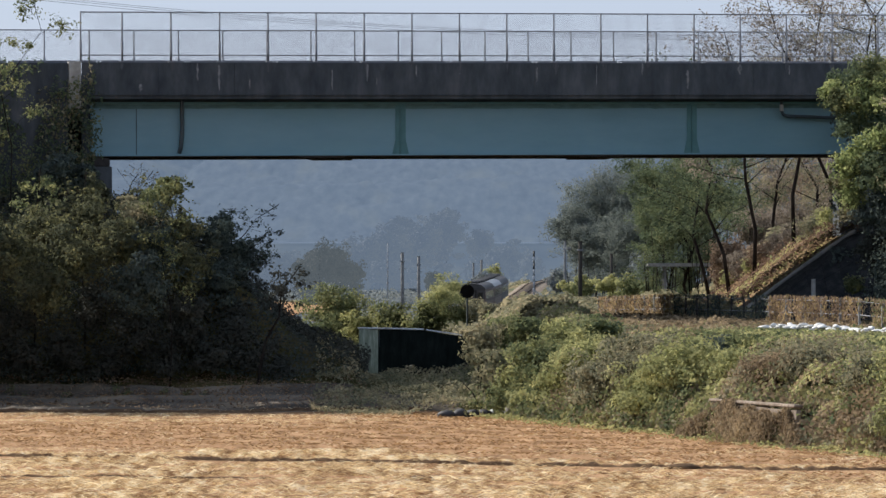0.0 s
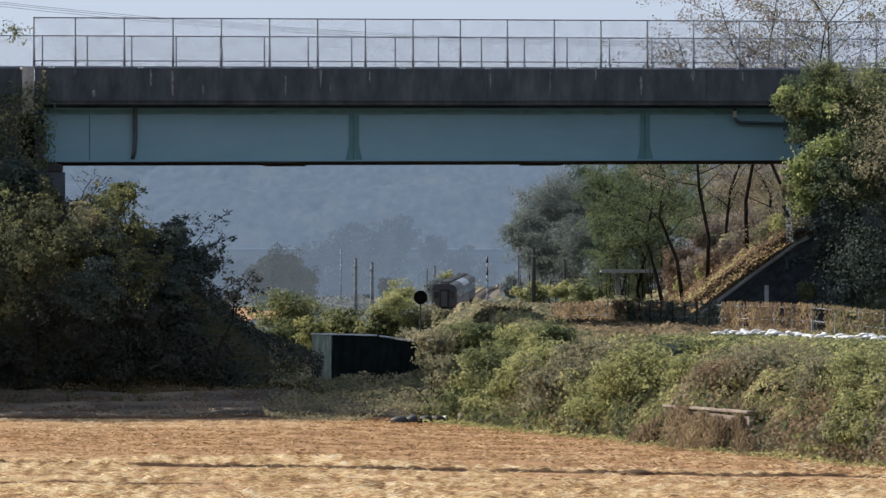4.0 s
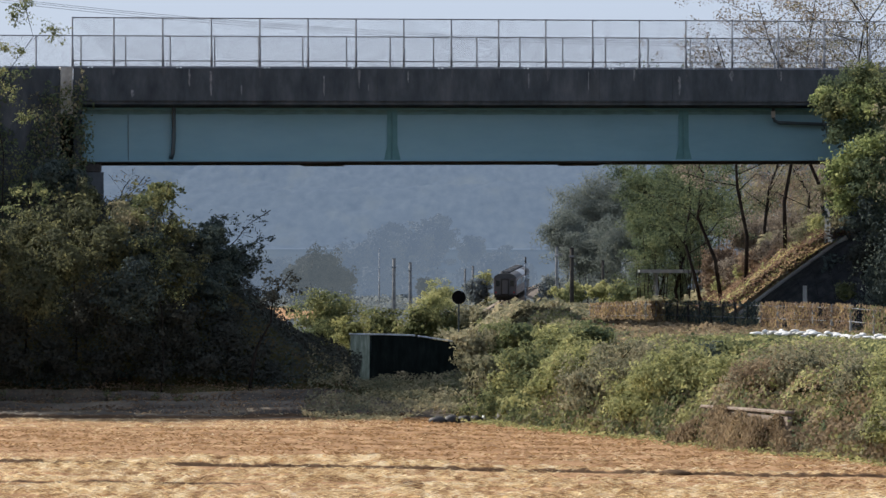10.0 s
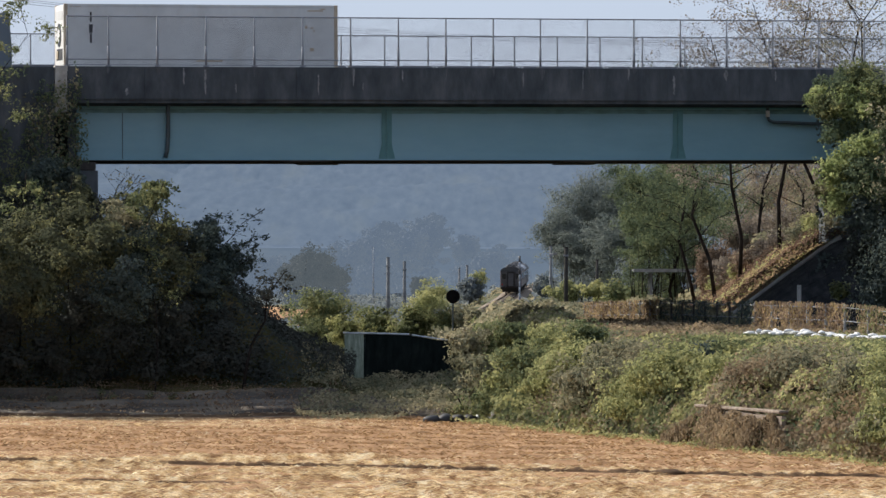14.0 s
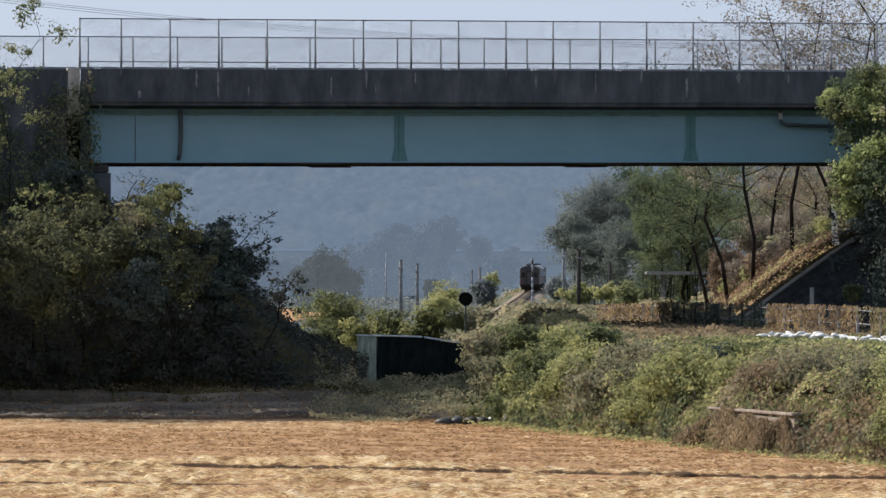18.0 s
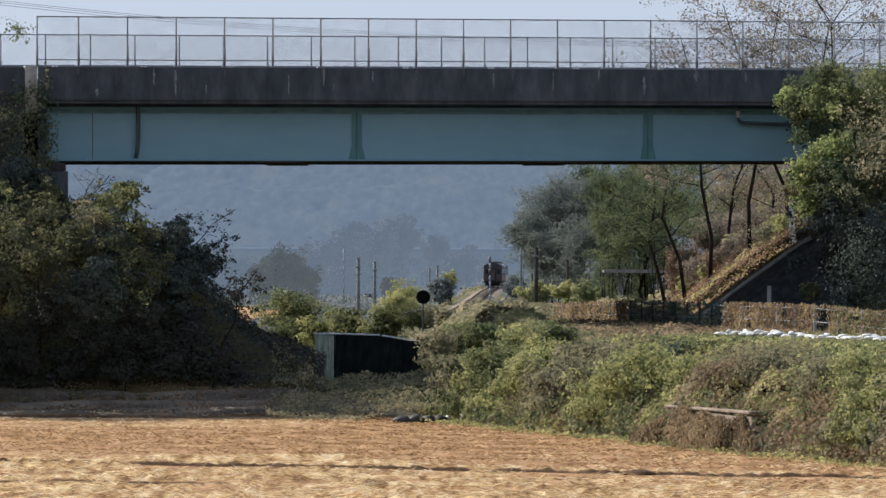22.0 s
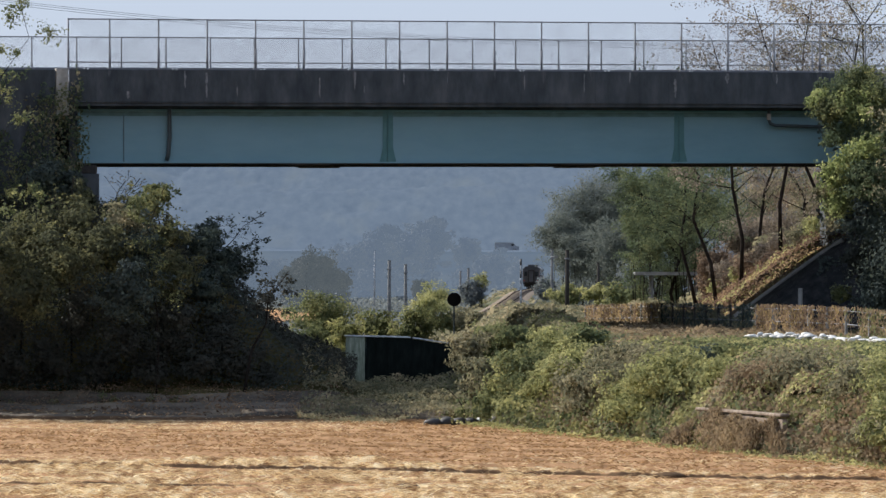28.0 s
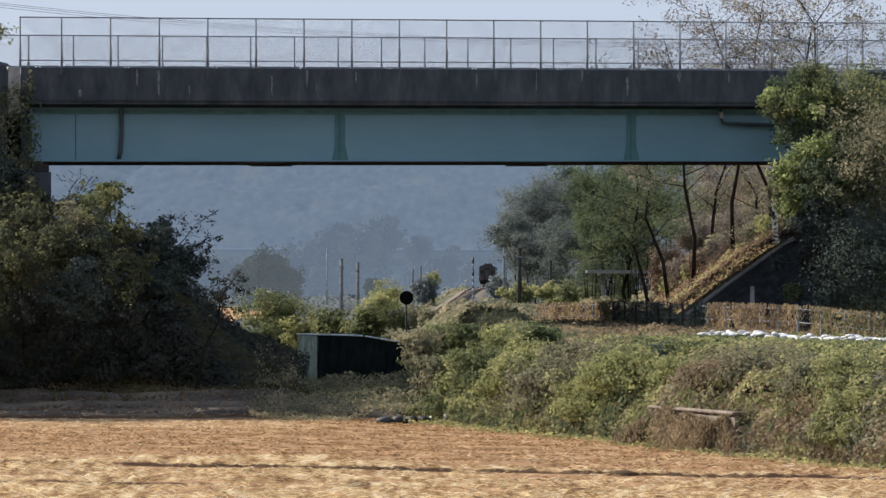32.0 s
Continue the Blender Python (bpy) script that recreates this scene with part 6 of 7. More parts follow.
tx, tz = smooth_track(ty)
way = np.gradient(tx, ty)
rail_line = thing("railway_track", Matrix.Identity(4), "single railway track on pale ballast", "railway", kind="structure")
ring = []
for o, dz in ((-2.6, -0.75), (-1.7, -0.18), (1.7, -0.18), (2.6, -0.75)):
    ring.append(np.stack([tx + o, ty - o * way, tz + dz], 1))
v = np.stack(ring, 1).reshape(-1, 3)
q = np.concatenate([np.stack([np.arange(len(ty) - 1) * 4 + a, np.arange(len(ty) - 1) * 4 + a + 1, np.arange(1, len(ty)) * 4 + a + 1, np.arange(1, len(ty)) * 4 + a], 1) for a in range(3)])
part("ballast", array_mesh("ballast", v, q, M_BALLAST), None, rail_line)
for o in (-0.75, 0.75):
    bm = B()
    rings = []
    for x, y, z, w in zip(tx, ty, tz, way):
        rings.append([bm.verts.new((x + o + a, y - o * w, z + c)) for a, c in ((-0.1, -0.15), (0.1, -0.15), (0.06, 0.0), (-0.06, 0.0))])
    for a, b in zip(rings, rings[1:]):
        for k in range(4):
            bm.faces.new((a[k], a[(k + 1) % 4], b[(k + 1) % 4], b[k]))
    part("rail", bm, M_RAIL, rail_line)
sy = np.arange(384, 1000, 0.65)
sxx, szz = smooth_track(sy)
v, q = [], []
for x, y, z in zip(sxx, sy, szz):
    b = len(v)
    v += [(x + a * 1.2, y + c * 0.11, z - 0.16 + e * 0.07) for a in (-1, 1) for c in (-1, 1) for e in (-1, 1)]
    q += [tuple(b + i for i in f) for f in ((0, 1, 3, 2), (4, 6, 7, 5), (0, 4, 5, 1), (2, 3, 7, 6), (1, 5, 7, 3))]
part("sleepers", array_mesh("sleepers", v, q, M_BALLAST), None, rail_line)["kind"] = "stuff"

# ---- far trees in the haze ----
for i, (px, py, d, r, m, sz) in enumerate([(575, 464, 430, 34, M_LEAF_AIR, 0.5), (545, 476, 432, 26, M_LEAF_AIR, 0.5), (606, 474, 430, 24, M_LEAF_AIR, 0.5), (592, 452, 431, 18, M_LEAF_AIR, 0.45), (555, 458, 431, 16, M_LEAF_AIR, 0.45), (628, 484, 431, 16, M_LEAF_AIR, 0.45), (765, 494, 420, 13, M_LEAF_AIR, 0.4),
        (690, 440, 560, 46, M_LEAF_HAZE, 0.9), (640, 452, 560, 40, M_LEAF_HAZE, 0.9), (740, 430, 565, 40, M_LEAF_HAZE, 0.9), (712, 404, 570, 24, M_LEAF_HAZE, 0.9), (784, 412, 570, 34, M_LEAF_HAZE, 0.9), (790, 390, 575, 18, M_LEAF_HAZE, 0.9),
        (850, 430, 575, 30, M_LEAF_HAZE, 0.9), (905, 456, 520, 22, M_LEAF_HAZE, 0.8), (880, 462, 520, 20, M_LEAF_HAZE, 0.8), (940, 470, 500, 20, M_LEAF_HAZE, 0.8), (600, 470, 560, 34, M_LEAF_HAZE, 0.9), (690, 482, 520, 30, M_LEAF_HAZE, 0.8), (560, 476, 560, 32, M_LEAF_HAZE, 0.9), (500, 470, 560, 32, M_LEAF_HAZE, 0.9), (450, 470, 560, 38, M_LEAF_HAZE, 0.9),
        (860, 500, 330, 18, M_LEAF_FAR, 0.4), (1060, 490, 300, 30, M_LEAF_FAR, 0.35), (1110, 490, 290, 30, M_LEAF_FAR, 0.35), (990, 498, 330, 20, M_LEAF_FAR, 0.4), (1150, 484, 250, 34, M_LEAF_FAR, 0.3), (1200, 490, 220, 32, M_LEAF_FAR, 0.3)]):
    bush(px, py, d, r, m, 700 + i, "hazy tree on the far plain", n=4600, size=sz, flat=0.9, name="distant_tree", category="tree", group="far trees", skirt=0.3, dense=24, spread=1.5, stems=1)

# ---- road vehicles ----
def paint(name, colour, rough=0.3, metal=0.3):
    return material(name, [tuple(c * 0.9 for c in colour), colour], scale=3, rough=rough, metal=metal, bump=0.0)


M_GLASS = paint("dark_tinted_glass", (0.012, 0.015, 0.018), 0.08, 0.0)
M_TYRE = plain("tyre_rubber", (0.018, 0.018, 0.019), 0.9)
M_RIM = plain("alloy_rim", (0.45, 0.45, 0.46), 0.3, 0.8)
M_RED = plain("red_lamp", (0.35, 0.015, 0.012), 0.2)
M_LAMP = plain("clear_lamp", (0.6, 0.62, 0.64), 0.15)


def loft(outline, half, roof_half, belt, top):
    """A body of a side outline (x, z), narrowing above the belt line."""
    bm = B()

    def hw(z):
        return half if z <= belt else half + (roof_half - half) * min(1, (z - belt) / (top - belt))
    a = [bm.verts.new((x, hw(z), z)) for x, z in outline]
    b = [bm.verts.new((x, -hw(z), z)) for x, z in outline]
    bm.faces.new(a)
    bm.faces.new(b[::-1])
    for i in range(len(a)):
        j = (i + 1) % len(a)
        bm.faces.new((a[j], a[i], b[i], b[j]))
    bmesh.ops.triangulate(bm, faces=[f for f in bm.faces if len(f.verts) > 4])
    return bm


def wheel(parent, x, y, r, w):
    t = part("wheel", tube(B(), [(x, y - w / 2, r), (x, y - w / 2 + 0.03, r), (x, y + w / 2 - 0.03, r), (x, y + w / 2, r)], [r * 0.92, r, r, r * 0.92], 24), M_TYRE, parent, smooth=False)
    s = 1 if y > 0 else -1
    part("rim", tube(B(), [(x, y + s * (w / 2 - 0.02), r), (x, y + s * (w / 2 + 0.012), r)], r * 0.62, 16), M_RIM, t)
    part("hub", tube(B(), [(x, y + s * (w / 2), r), (x, y + s * (w / 2 + 0.03), r)], r * 0.18, 10), M_TYRE, t)


def car(label, category, body, L, W, H, cabin, belt, colour, rails=False, spoiler=False):
    """cabin: fractions of the length for screen foot, roof front, roof rear and rear screen foot, from the nose."""
    t = thing("car" if category == "car" else "van", Matrix.Identity(4), label, category)
    m = paint("paint_" + body, colour)
    hf, hr = L / 2, -L / 2
    a, b, c, d = (hf - L * k for k in cabin)
    hood = belt - 0.06
    out = [(hr + 0.05, 0.3), (hr, 0.55), (hr + 0.06, belt), (d, belt + 0.02), (c, H - 0.06), (c + 0.25, H - 0.015), ((b + c) / 2, H), (b - 0.25, H - 0.03), (b, H - 0.10), (a, belt), (hf - 0.25, hood - 0.12), (hf - 0.03, 0.6), (hf, 0.45), (hf - 0.06, 0.25), (hf * 0.6, 0.2), (hr * 0.6, 0.2)]
    half, roof = W / 2, W / 2 * 0.77
    part("body", loft(out, half, roof, belt, H), m, t)

    def hw(z):
        return half if z <= belt else half + (roof - half) * min(1, (z - belt) / (H - belt))
    n = 3 if category == "van" or L > 4.6 else 2
    z0, z1 = belt + 0.05, H - 0.14
    xa0, xa1, xd0, xd1 = a - 0.22, b - 0.02, d + 0.2, c + 0.05
    for s in (-1, 1):
        for i in range(n):
            f0, f1 = i / n + 0.012, (i + 1) / n - 0.012
            q = [(xd0 + (xa0 - xd0) * f0, z0), (xd0 + (xa0 - xd0) * f1, z0), (xd1 + (xa1 - xd1) * f1, z1), (xd1 + (xa1 - xd1) * f0, z1)]
            bm = B()
            o = [bm.verts.new((x, s * (hw(z) + 0.008), z)) for x, z in q]
            k = [bm.verts.new((x, s * (hw(z) - 0.01), z)) for x, z in q]
            bm.faces.new(o)
            bm.faces.new(k[::-1])
            for e in range(4):
                bm.faces.new((o[e], k[e], k[(e + 1) % 4], o[(e + 1) % 4]))
            part("side_window", bm, M_GLASS, t)
        part("mirror", box(B(), a - 0.35, a - 0.2, s * (half + 0.02) - (0.16 if s < 0 else 0), s * (half + 0.02) + (0.16 if s > 0 else 0), belt + 0.02, belt + 0.17, 0.02), m, t)
        part("headlight", box(B(), hf - 0.32, hf - 0.09, s * half * 0.62 - 0.16, s * half * 0.62 + 0.16, 0.58, 0.70, 0.02), M_LAMP, t)
        part("tail_light", box(B(), hr + 0.0, hr + 0.12, s * half * 0.72 - 0.14, s * half * 0.72 + 0.14, belt - 0.25, belt - 0.05, 0.02), M_RED, t)
        for x in (hf - L * 0.19, hr + L * 0.2):
            wheel(t, x, s * (half - 0.1), 0.34, 0.22)
        if rails:
            part("roof_rail", tube(B(), [(b - 0.2, s * roof * 0.9, H - 0.02), (b - 0.35, s * roof * 0.9, H + 0.04), (c + 0.3, s * roof * 0.9, H + 0.05), (c + 0.1, s * roof * 0.9, H)], 0.018, 6), M_GALV, t)
    for nm, p, q in (("windscreen", (a, belt), (b, H - 0.1)), ("rear_window", (d, belt + 0.02), (c, H - 0.06))):
        bm = B()
        sgn = 1 if nm == "windscreen" else -1
        vs = []
        for off in (0.012, -0.012):
            for (x, z), f in ((p, 0.12), (q, 0.1)):
                xx, zz = x + (q[0] - p[0]) * f * (1 if (x, z) == p else -1), z + (q[1] - p[1]) * f * (1 if (x, z) == p else -1)
                for s in (-1, 1):
                    vs.append(bm.verts.new((xx + sgn * off, s * (hw(zz) - 0.07), zz + off)))
        for fc in ((0, 1, 3, 2), (4, 6, 7, 5), (0, 4, 5, 1), (2, 3, 7, 6), (0, 2, 6, 4), (1, 5, 7, 3)):
            bm.faces.new([vs[i] for i in fc])
        part(nm, bm, M_GLASS, t)
    if spoiler:
        part("spoiler", box(B(), c - 0.32, c + 0.06, -roof * 0.9, roof * 0.9, H - 0.07, H - 0.02, 0.015), m, t)
        part("aerial", tube(B(), [(c + 0.3, 0, H), (c + 0.12, 0, H + 0.09)], 0.02, 5), M_TYRE, t)
    return t


SUV = car("dark grey estate car with roof rails", "car", "dark_grey", 4.75, 1.88, 1.68, (0.28, 0.43, 0.90, 0.985), 1.02, (0.025, 0.028, 0.034), rails=True, spoiler=True)
VAN = car("silver grey passenger van with dark windows", "van", "silver_grey", 4.6, 1.95, 1.97, (0.10, 0.29, 0.93, 0.985), 1.1, (0.40, 0.42, 0.44))
SEDAN = car("black saloon car with a low curved roof", "car", "black", 4.7, 1.83, 1.47, (0.27, 0.44, 0.70, 0.90), 0.92, (0.014, 0.015, 0.018))
CAR_B = car("dark green-grey saloon car", "car", "green_grey", 4.8, 1.85, 1.60, (0.27, 0.42, 0.72, 0.90), 0.95, (0.05, 0.06, 0.06))
CAR_D = car("dark grey hatchback with a pale roof edge", "car", "mid_grey", 4.4, 1.82, 1.68, (0.27, 0.42, 0.80, 0.95), 0.95, (0.07, 0.075, 0.085))

# articulated lorry with a refrigerated container; its nose is at x = 0 and it points to -x
M_CAB = paint("slate_blue_cab", (0.11, 0.135, 0.16), 0.35)
M_CAB_DARK = paint("dark_slate_trim", (0.03, 0.036, 0.045), 0.5)
M_BOX = material("off_white_container", [(0.48, 0.48, 0.46), (0.56, 0.56, 0.54), (0.62, 0.62, 0.60)], scale=0.8, stretch=(1, 1, 0.5), rough=0.5, bump=0.06, spots=0.3, spot_colour=(0.40, 0.38, 0.34), spot_scale=1.5)
M_BOX_FRONT = material("white_container_front", [(0.66, 0.65, 0.62), (0.76, 0.75, 0.72)], scale=2, rough=0.4, bump=0.1)
M_FRAME = material("tan_container_frame", [(0.34, 0.26, 0.18), (0.46, 0.38, 0.28)], scale=3, rough=0.6, bump=0.1)
LORRY = thing("lorry", Matrix.Identity(4), "slate grey lorry with an off-white refrigerated container", "lorry")
cab = [(0.0, 0.45), (-0.04, 1.2), (0.10, 1.75), (0.42, 2.72), (0.62, 2.98), (0.95, 3.22), (1.5, 3.5), (2.25, 3.78), (2.40, 3.70), (2.50, 2.2), (2.52, 1.0), (2.52, 0.95), (0.5, 0.45)]
part("cab", loft(cab, 1.24, 1.14, 2.6, 3.8), M_CAB, LORRY)
bm = B()
for s in (-1, 1):
    for x, z in ((0.085, 1.78), (0.40, 2.64)):
        bm.verts.new((x - 0.025, s * 1.12, z + 0.004))
bm.verts.ensure_lookup_table()
vs = list(bm.verts)
bm.faces.new((vs[0], vs[1], vs[3], vs[2]))
bmesh.ops.solidify(bm, geom=list(bm.faces), thickness=0.02)
part("windscreen", bm, paint("pale_windscreen", (0.16, 0.19, 0.20), 0.05, 0.0), LORRY)
part("sun_visor", box(B(), 0.18, 0.50, -1.15, 1.15, 2.80, 2.88, 0.02), M_LAMP, LORRY, "pale sun visor")
part("roof_lamp_bar", tube(B(), [(0.62, -0.9, 3.06), (0.62, 0.9, 3.06)], 0.05, 6), M_RIM, LORRY)
for s in (-1, 1):
    part("side_window", box(B(), 0.55, 1.12, s * 1.245 - 0.012, s * 1.245 + 0.012, 1.78, 2.42, 0.01), M_GLASS, LORRY)
    part("door_seam", box(B(), 0.40, 0.44, s * 1.246 - 0.012, s * 1.246 + 0.012, 1.1, 2.55), M_CAB_DARK, LORRY)
    part("side_deflector", box(B(), 1.95, 2.75, s * 1.225 - 0.03, s * 1.225 + 0.03, 1.0, 3.55, 0.02), M_CAB, LORRY)
    part("trim_strip", box(B(), 0.7, 1.75, s * 1.25 - 0.012, s * 1.25 + 0.012, 2.58, 2.64), M_CAB_DARK, LORRY)
    arm = part("mirror_arm", tube(B(), [(0.12, s * 1.2, 2.45), (-0.1, s * 1.3, 2.5), (-0.32, s * 1.36, 2.44)], 0.03, 6), M_CAB_DARK, LORRY)
    part("mirror", box(B(), -0.42, -0.24, s * 1.36 - 0.12, s * 1.36 + 0.12, 2.26, 2.46, 0.03), M_CAB_DARK, arm)
    part("door_mirror", box(B(), 0.50, 0.62, s * 1.36 - 0.1, s * 1.36 + 0.1, 1.70, 2.38, 0.03), M_LAMP, LORRY)
    part("headlight", box(B(), -0.05, 0.1, s * 0.95 - 0.2, s * 0.95 + 0.2, 0.75, 0.98, 0.03), M_LAMP, LORRY)
    for x, r in ((1.35, 0.5), (4.3, 0.5), (13.0, 0.5), (14.3, 0.5), (15.6, 0.5)):
        wheel(LORRY, x, s * 1.02, r, 0.36)
part("bumper", box(B(), -0.1, 0.35, -1.22, 1.22, 0.32, 0.72, 0.05), M_CAB_DARK, LORRY)
part("tractor_frame", box(B(), 1.0, 6.4, -0.42, 0.42, 0.7, 1.0, 0.02), M_TYRE, LORRY)
part("trailer_frame", box(B(), 4.6, 17.0, -0.6, 0.6, 0.98, 1.22, 0.02), M_TYRE, LORRY)
C0, C1, CB, CT = 5.12, 17.31, 1.235, 4.13
ct = part("container", box(B(), C0 + 0.05, C1 - 0.05, -1.20, 1.20, CB + 0.05, CT - 0.03, 0.01), M_BOX, LORRY, "off-white refrigerated container")
for x in (C0, C1 - 0.16):
    for y in (-1.22, 1.08):
        part("corner_post", box(B(), x, x + 0.16, y, y + 0.14, CB, CT, 0.015), M_FRAME, ct)
for y in (-1.222, 1.15):
    part("top_rail", box(B(), C0 + 0.162, C1 - 0.162, y, y + 0.07, CT - 0.11, CT - 0.002, 0.01), M_FRAME if y < -9 else M_BOX, ct)
    part("bottom_rail", box(B(), C0 + 0.162, C1 - 0.162, y, y + 0.07, CB, CB + 0.14, 0.01), M_BOX_FRONT, ct)
fr = part("front_unit", box(B(), C0 - 0.005, C0 + 0.045, -1.07, 1.07, CB + 0.05, CT - 0.06, 0.01), M_BOX_FRONT, ct, "white refrigeration unit with dark fans")
for i, (z, y, r) in enumerate(((CB + 1.55, 0.0, 0.52),)):
    part("fan_grille", tube(B(), [(C0 - 0.03, y, z), (C0 - 0.006, y, z)], r, 20), M_CAB_DARK, fr)
    part("fan_hub", tube(B(), [(C0 - 0.05, y, z), (C0 - 0.031, y, z)], r * 0.62, 16), M_BOX_FRONT, fr)
part("compressor_bay", box(B(), C0 - 0.02, C0 - 0.006, -0.85, 0.6, CB + 0.45, CB + 0.95), M_BLACK, fr)
part("control_box", box(B(), C0 - 0.06, C0 - 0.021, 0.1, 0.55, CB + 0.5, CB + 0.85, 0.01), M_FRAME, fr)
part("unit_panel", box(B(), C0 - 0.018, C0 - 0.006, -0.9, 0.9, CB + 2.2, CB + 2.6, 0.005), M_BOX, fr)
for i, (z, h, w) in enumerate(((3.35, 0.42, 0.1), (2.85, 0.38, 0.2), (2.42, 0.4, 0.12))):   # marks that cannot be read
    part("dark_mark", box(B(), 6.3 - w * 0.4, 6.3 + w * 0.4, -1.212, -1.201, z, z + h, 0.0), M_BLACK, ct)
for x, z, w, h in ((15.2, 3.85, 0.7, 0.06), (15.75, 3.93, 0.25, 0.05), (15.1, 3.1, 0.1, 0.14), (15.35, 3.08, 0.1, 0.1), (15.45, 2.95, 0.08, 0.1), (15.3, 2.1, 0.2, 0.15), (10.2, 1.62, 1.2, 0.07), (4.62, 4.0, 0.5, 0.06)):
    part("faint_mark", box(B(), x + 0.75, x + 0.75 + w, -1.209, -1.201, z, z + h), M_FRAME, ct)

for o in LORRY.children:   # the cab stands a little back on its frame
    if o.name.split(".")[0] in ("cab", "windscreen", "sun_visor", "roof_lamp_bar", "side_window", "door_seam", "trim_strip", "mirror_arm", "door_mirror", "headlight", "bumper"):
        o.location.x += 0.32

# white vehicle on the far highway
# white dulled towards blue-grey to put haze into the paint
M_FARVAN = plain("far_white_paint", (0.26, 0.28, 0.31), 0.9)
FARVAN = thing("far_van", Matrix.Identity(4), "small white van on the far highway", "van")
part("body", loft([(-3, 0.4), (-3, 2.3), (1.6, 2.3), (2.2, 1.5), (3, 1.3), (3, 0.4)], 1.0, 0.9, 1.3, 2.3), M_FARVAN, FARVAN)
part("window_band", box(B(), 1.0, 1.7, -1.02, 1.02, 1.45, 1.95), M_GLASS, FARVAN)
for x in (-1.9, 1.9):
    for y in (-0.9, 0.9):
        wheel(FARVAN, x, y, 0.4, 0.25)

# ---- train ----
M_CARBODY = material("deep_red_coach_side", [(0.055, 0.034, 0.036), (0.07, 0.042, 0.044), (0.09, 0.055, 0.057)], scale=1.2, rough=0.5, bump=0.05)
M_CAREND = material("grey_coach_end", [(0.030, 0.028, 0.031), (0.040, 0.037, 0.040), (0.052, 0.048, 0.050)], scale=1.5, rough=0.6, bump=0.1)
M_ROOF = material("grey_coach_roof", [(0.026, 0.027, 0.030), (0.042, 0.043, 0.046)], scale=1.0, rough=0.7, bump=0.1)
# pale tone paints the sky's reflection on the second coach's roof
M_ROOF_GLINT = material("glint_coach_roof", [(0.15, 0.165, 0.18), (0.22, 0.235, 0.25)], scale=1.0, rough=0.4, bump=0.1)
M_BOGIE = plain("grimy_bogie", (0.03, 0.028, 0.026), 0.9)


def coach(label, roof, side, engine=False):
    """A railway vehicle 20 m long whose rear end is at y = 0 and which points along y; z = 0 is the rail's top."""
    t = thing("locomotive" if engine else "railway_coach", Matrix.Identity(4), label, "train", "train")
    L, hw_ = 20.0, 1.48
    part("body", box(B(), -hw_, hw_, 0.1, L - 0.3, 1.05, 3.30, 0.06), side, t)
    bm = B()
    arc = [(-hw_ - 0.02, 3.28)] + [(-(hw_ - 0.05) * math.cos(a), 3.32 + 0.62 * math.sin(a)) for a in [math.pi * k / 10 for k in range(1, 10)]] + [(hw_ + 0.02, 3.28)]
    f = [bm.verts.new((x, 0.0, z)) for x, z in arc]
    g = [bm.verts.new((x, L - 0.2, z)) for x, z in arc]
    bm.faces.new(f)
    bm.faces.new(g[::-1])
    for i in range(len(f) - 1):
        bm.faces.new((f[i + 1], f[i], g[i], g[i + 1]))
    bm.faces.new((f[0], f[-1], g[-1], g[0]))
    part("roof", bm, roof, t)
    for y in (2.5, 7.5, 12.5, 17.0):
        part("roof_vent", box(B(), -0.6, 0.6, y - 0.8, y + 0.8, 3.88, 4.16, 0.08), M_ROOF, t)
    part("end_wall", box(B(), -1.42, 1.42, 0.02, 0.095, 1.1, 3.26, 0.02), M_CAREND, t)
    part("gangway", box(B(), -0.52, 0.52, -0.28, 0.015, 1.12, 3.2, 0.05), M_BOGIE, t)
    part("gangway_door", box(B(), -0.36, 0.36, -0.31, -0.285, 1.2, 3.0, 0.01), M_CAREND, t)
    for s in (-1, 1):
        part("end_window", box(B(), s * 0.95 - 0.25, s * 0.95 + 0.25, -0.005, 0.016, 2.2, 2.95, 0.01), M_GLASS, t)
        part("tail_light", box(B(), s * 1.2 - 0.09, s * 1.2 + 0.09, -0.03, 0.016, 1.35, 1.5, 0.01), M_RED, t)
        part("buffer", tube(B(), [(s * 0.9, -0.55, 1.02), (s * 0.9, 0.05, 1.02)], 0.16, 10), M_BOGIE, t)
        part("waist_band", box(B(), s * 1.484 - 0.01, s * 1.484 + 0.01, 0.2, L - 0.4, 2.0, 2.12), M_CAREND, t)
        for i in range(8):
            part("side_window", box(B(), s * 1.486 - 0.012, s * 1.486 + 0.012, 1.7 + 2.15 * i, 3.0 + 2.15 * i, 2.2, 3.0, 0.01), M_GLASS, t)
    part("headstock", box(B(), -1.4, 1.4, 0.0, 0.3, 0.75, 1.045, 0.02), M_BOGIE, t)
    for y in (3.0, 17.0):
        b = part("bogie", box(B(), -1.25, 1.25, y - 1.5, y + 1.5, 0.35, 0.95, 0.05), M_BOGIE, t)
        for dy in (-1.0, 1.0):
            for s in (-1, 1):
                part("train_wheel", tube(B(), [(s * 0.68, y + dy, 0.45), (s * 0.82, y + dy, 0.45)], 0.45, 16), M_RUST, b)
    return t


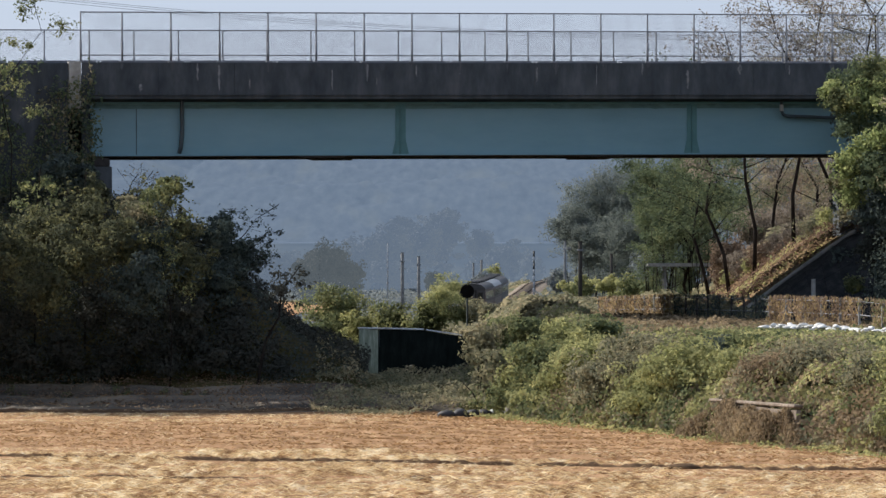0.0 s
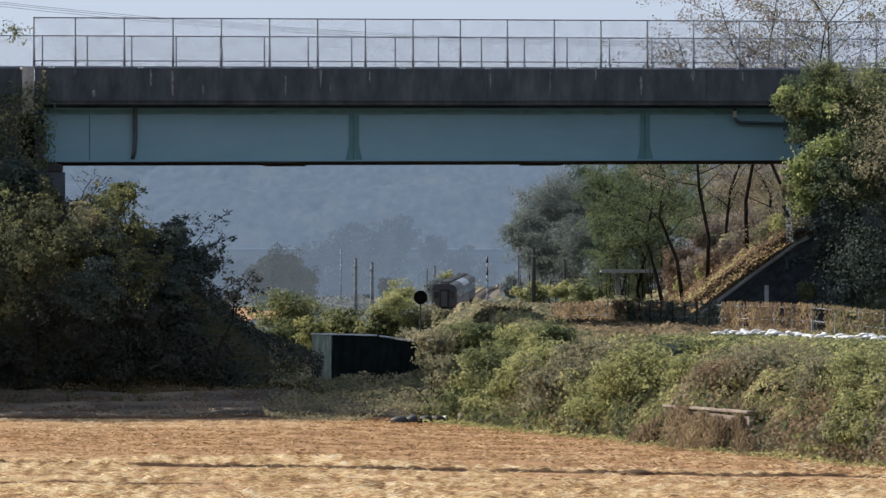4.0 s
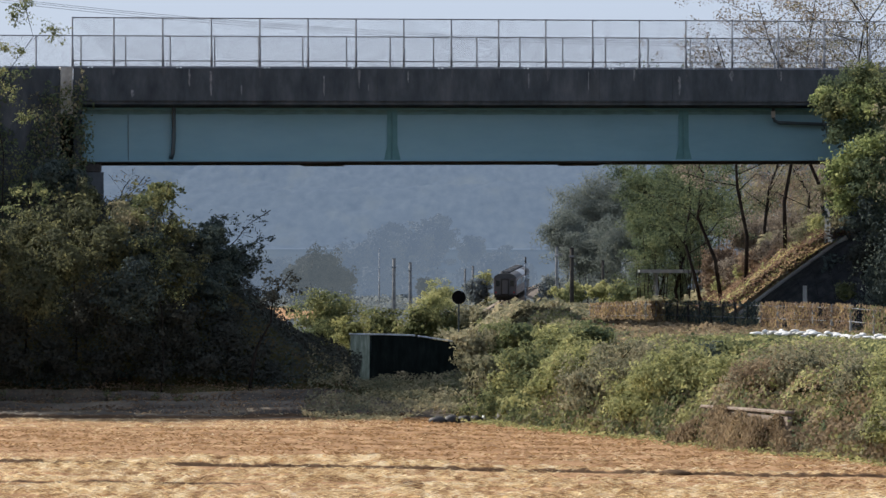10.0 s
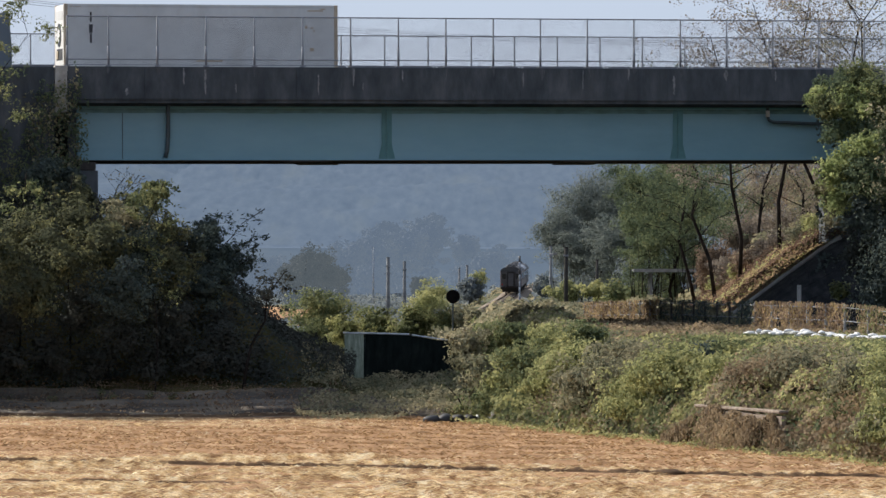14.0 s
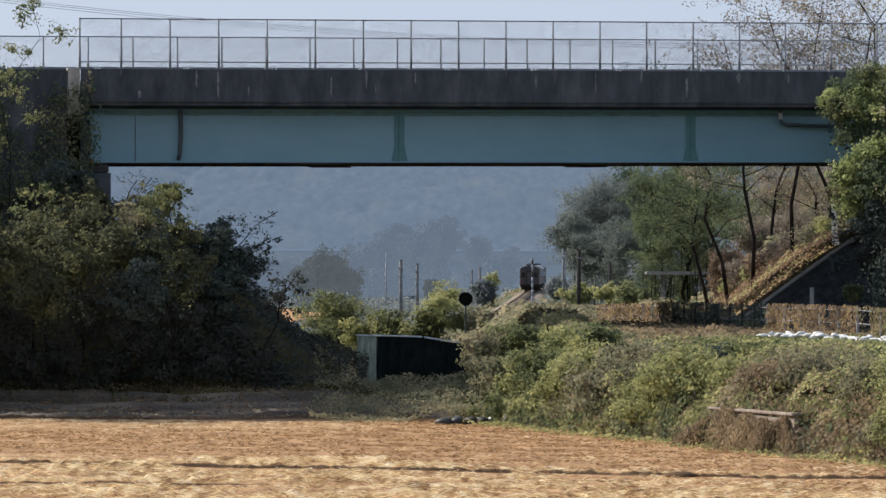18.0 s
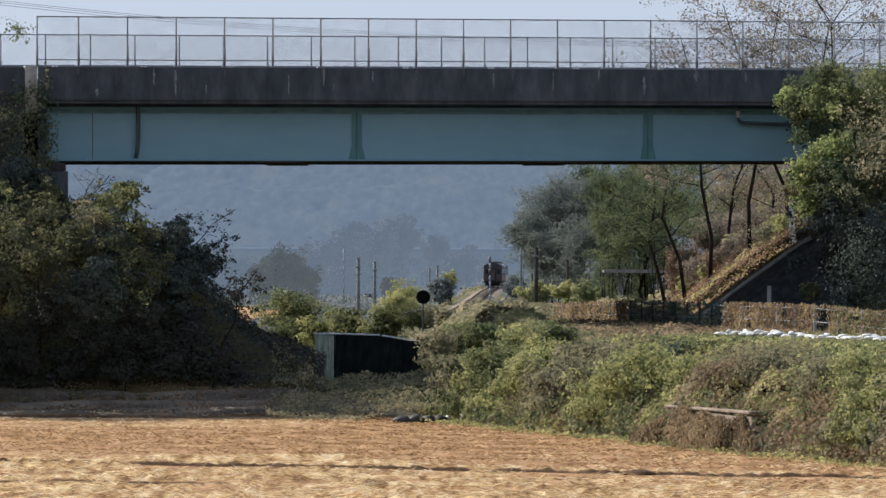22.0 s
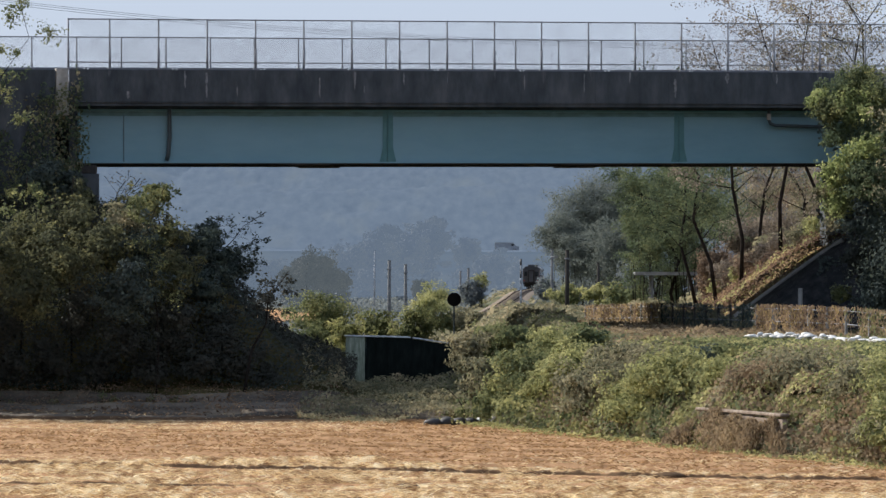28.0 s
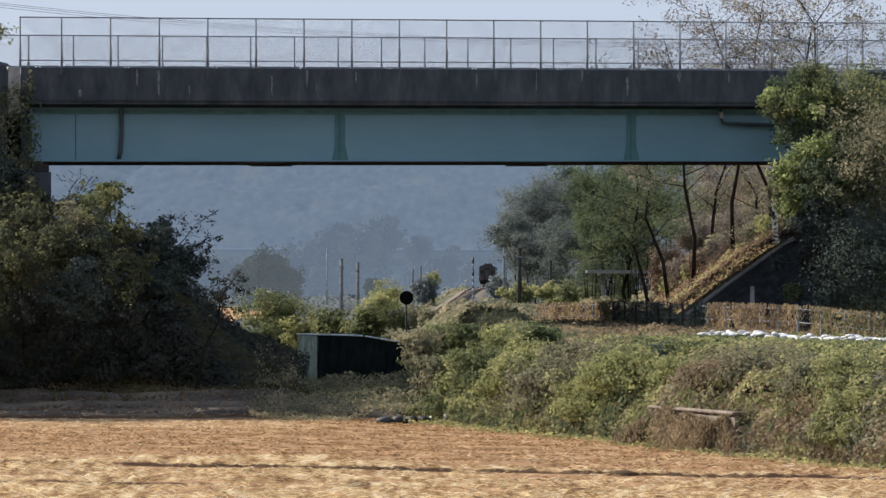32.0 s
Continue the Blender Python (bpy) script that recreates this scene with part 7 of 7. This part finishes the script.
TRAIN = [coach("deep red coach with a grey end and dark roof", M_ROOF, M_CARBODY), coach("deep red coach, its roof paled for a sky glint", M_ROOF_GLINT, M_CARBODY), coach("dark diesel locomotive with a dark roof", M_ROOF, M_CAREND, True)]


# ---- everything that moves ----
def drive(ob, lane, speed, t_ref, u_ref, hold_in, hold_out, flip):
    """Along the bridge's road at an even speed while near, waiting far up and down the road before and after."""
    s = 1 if speed > 0 else -1
    t0, t1 = t_ref + (-s * 46 - u_ref) / speed, t_ref + (s * 46 - u_ref) / speed
    first, last = max(0, math.ceil(t0 * 10)), min(320, math.floor(t1 * 10))
    keys = [(0.0, hold_in)] if first > 0 else []
    for k in list(range(first, last, 2)) + [last]:
        keys.append((k / 10, u_ref + speed * (k / 10 - t_ref)))
    if t1 < 31.9:
        keys.append((min(round(t1 + 1.2, 1), 31.9), (keys[-1][1] + hold_out) / 2 + s * 4))
        keys.append((32.0, hold_out))
    if keys[-1][0] < 31.99:
        keys.append((32.0, hold_out))
    walk(ob, [(t, BRIDGE @ pose(u, lane, ROAD + 0.005, 0, 0, 180 if flip else 0)) for t, u in keys])


def motions():
    drive(SUV, 4.2, 20.38, 0.9, -6.25, -50, 62, False)
    drive(SEDAN, 4.6, 23.4, 20.0, 0.8, -60, 54, False)
    drive(VAN, 14.5, -24.61, 12.0, 3.92, 54, -70, True)
    drive(LORRY, 13.2, -16.15, 13.0, -3.14, 62, -100, False)
    drive(CAR_B, 12.5, -29.20, 19.5, -1.54, 82, -60, True)
    drive(CAR_D, 14.0, -25.94, 31.3, 2.43, 72, -54, True)
    walk(FARVAN, [(t, pose(-55 + 13.7 * (t - 22.6), 1259 - 3.5, 11.0)) for t in np.arange(0, 32.1, 2.0)])
    for i, c in enumerate(TRAIN):
        rows = []
        for t in np.arange(0, 32.5, 1.0):
            y = 552 + 11.45 * t + 20.4 * i
            x0, z0 = smooth_track(np.array([y]))
            x1, z1 = smooth_track(np.array([y + 19.0]))
            turn = -math.degrees(math.atan2(x1[0] - x0[0], 19.0))
            rise = math.degrees(math.atan2(z1[0] - z0[0], 19.0))
            rows.append((float(t), pose(x0[0], y, z0[0] + 0.02, rise, 0, turn)))
        walk(c, rows)


motions()
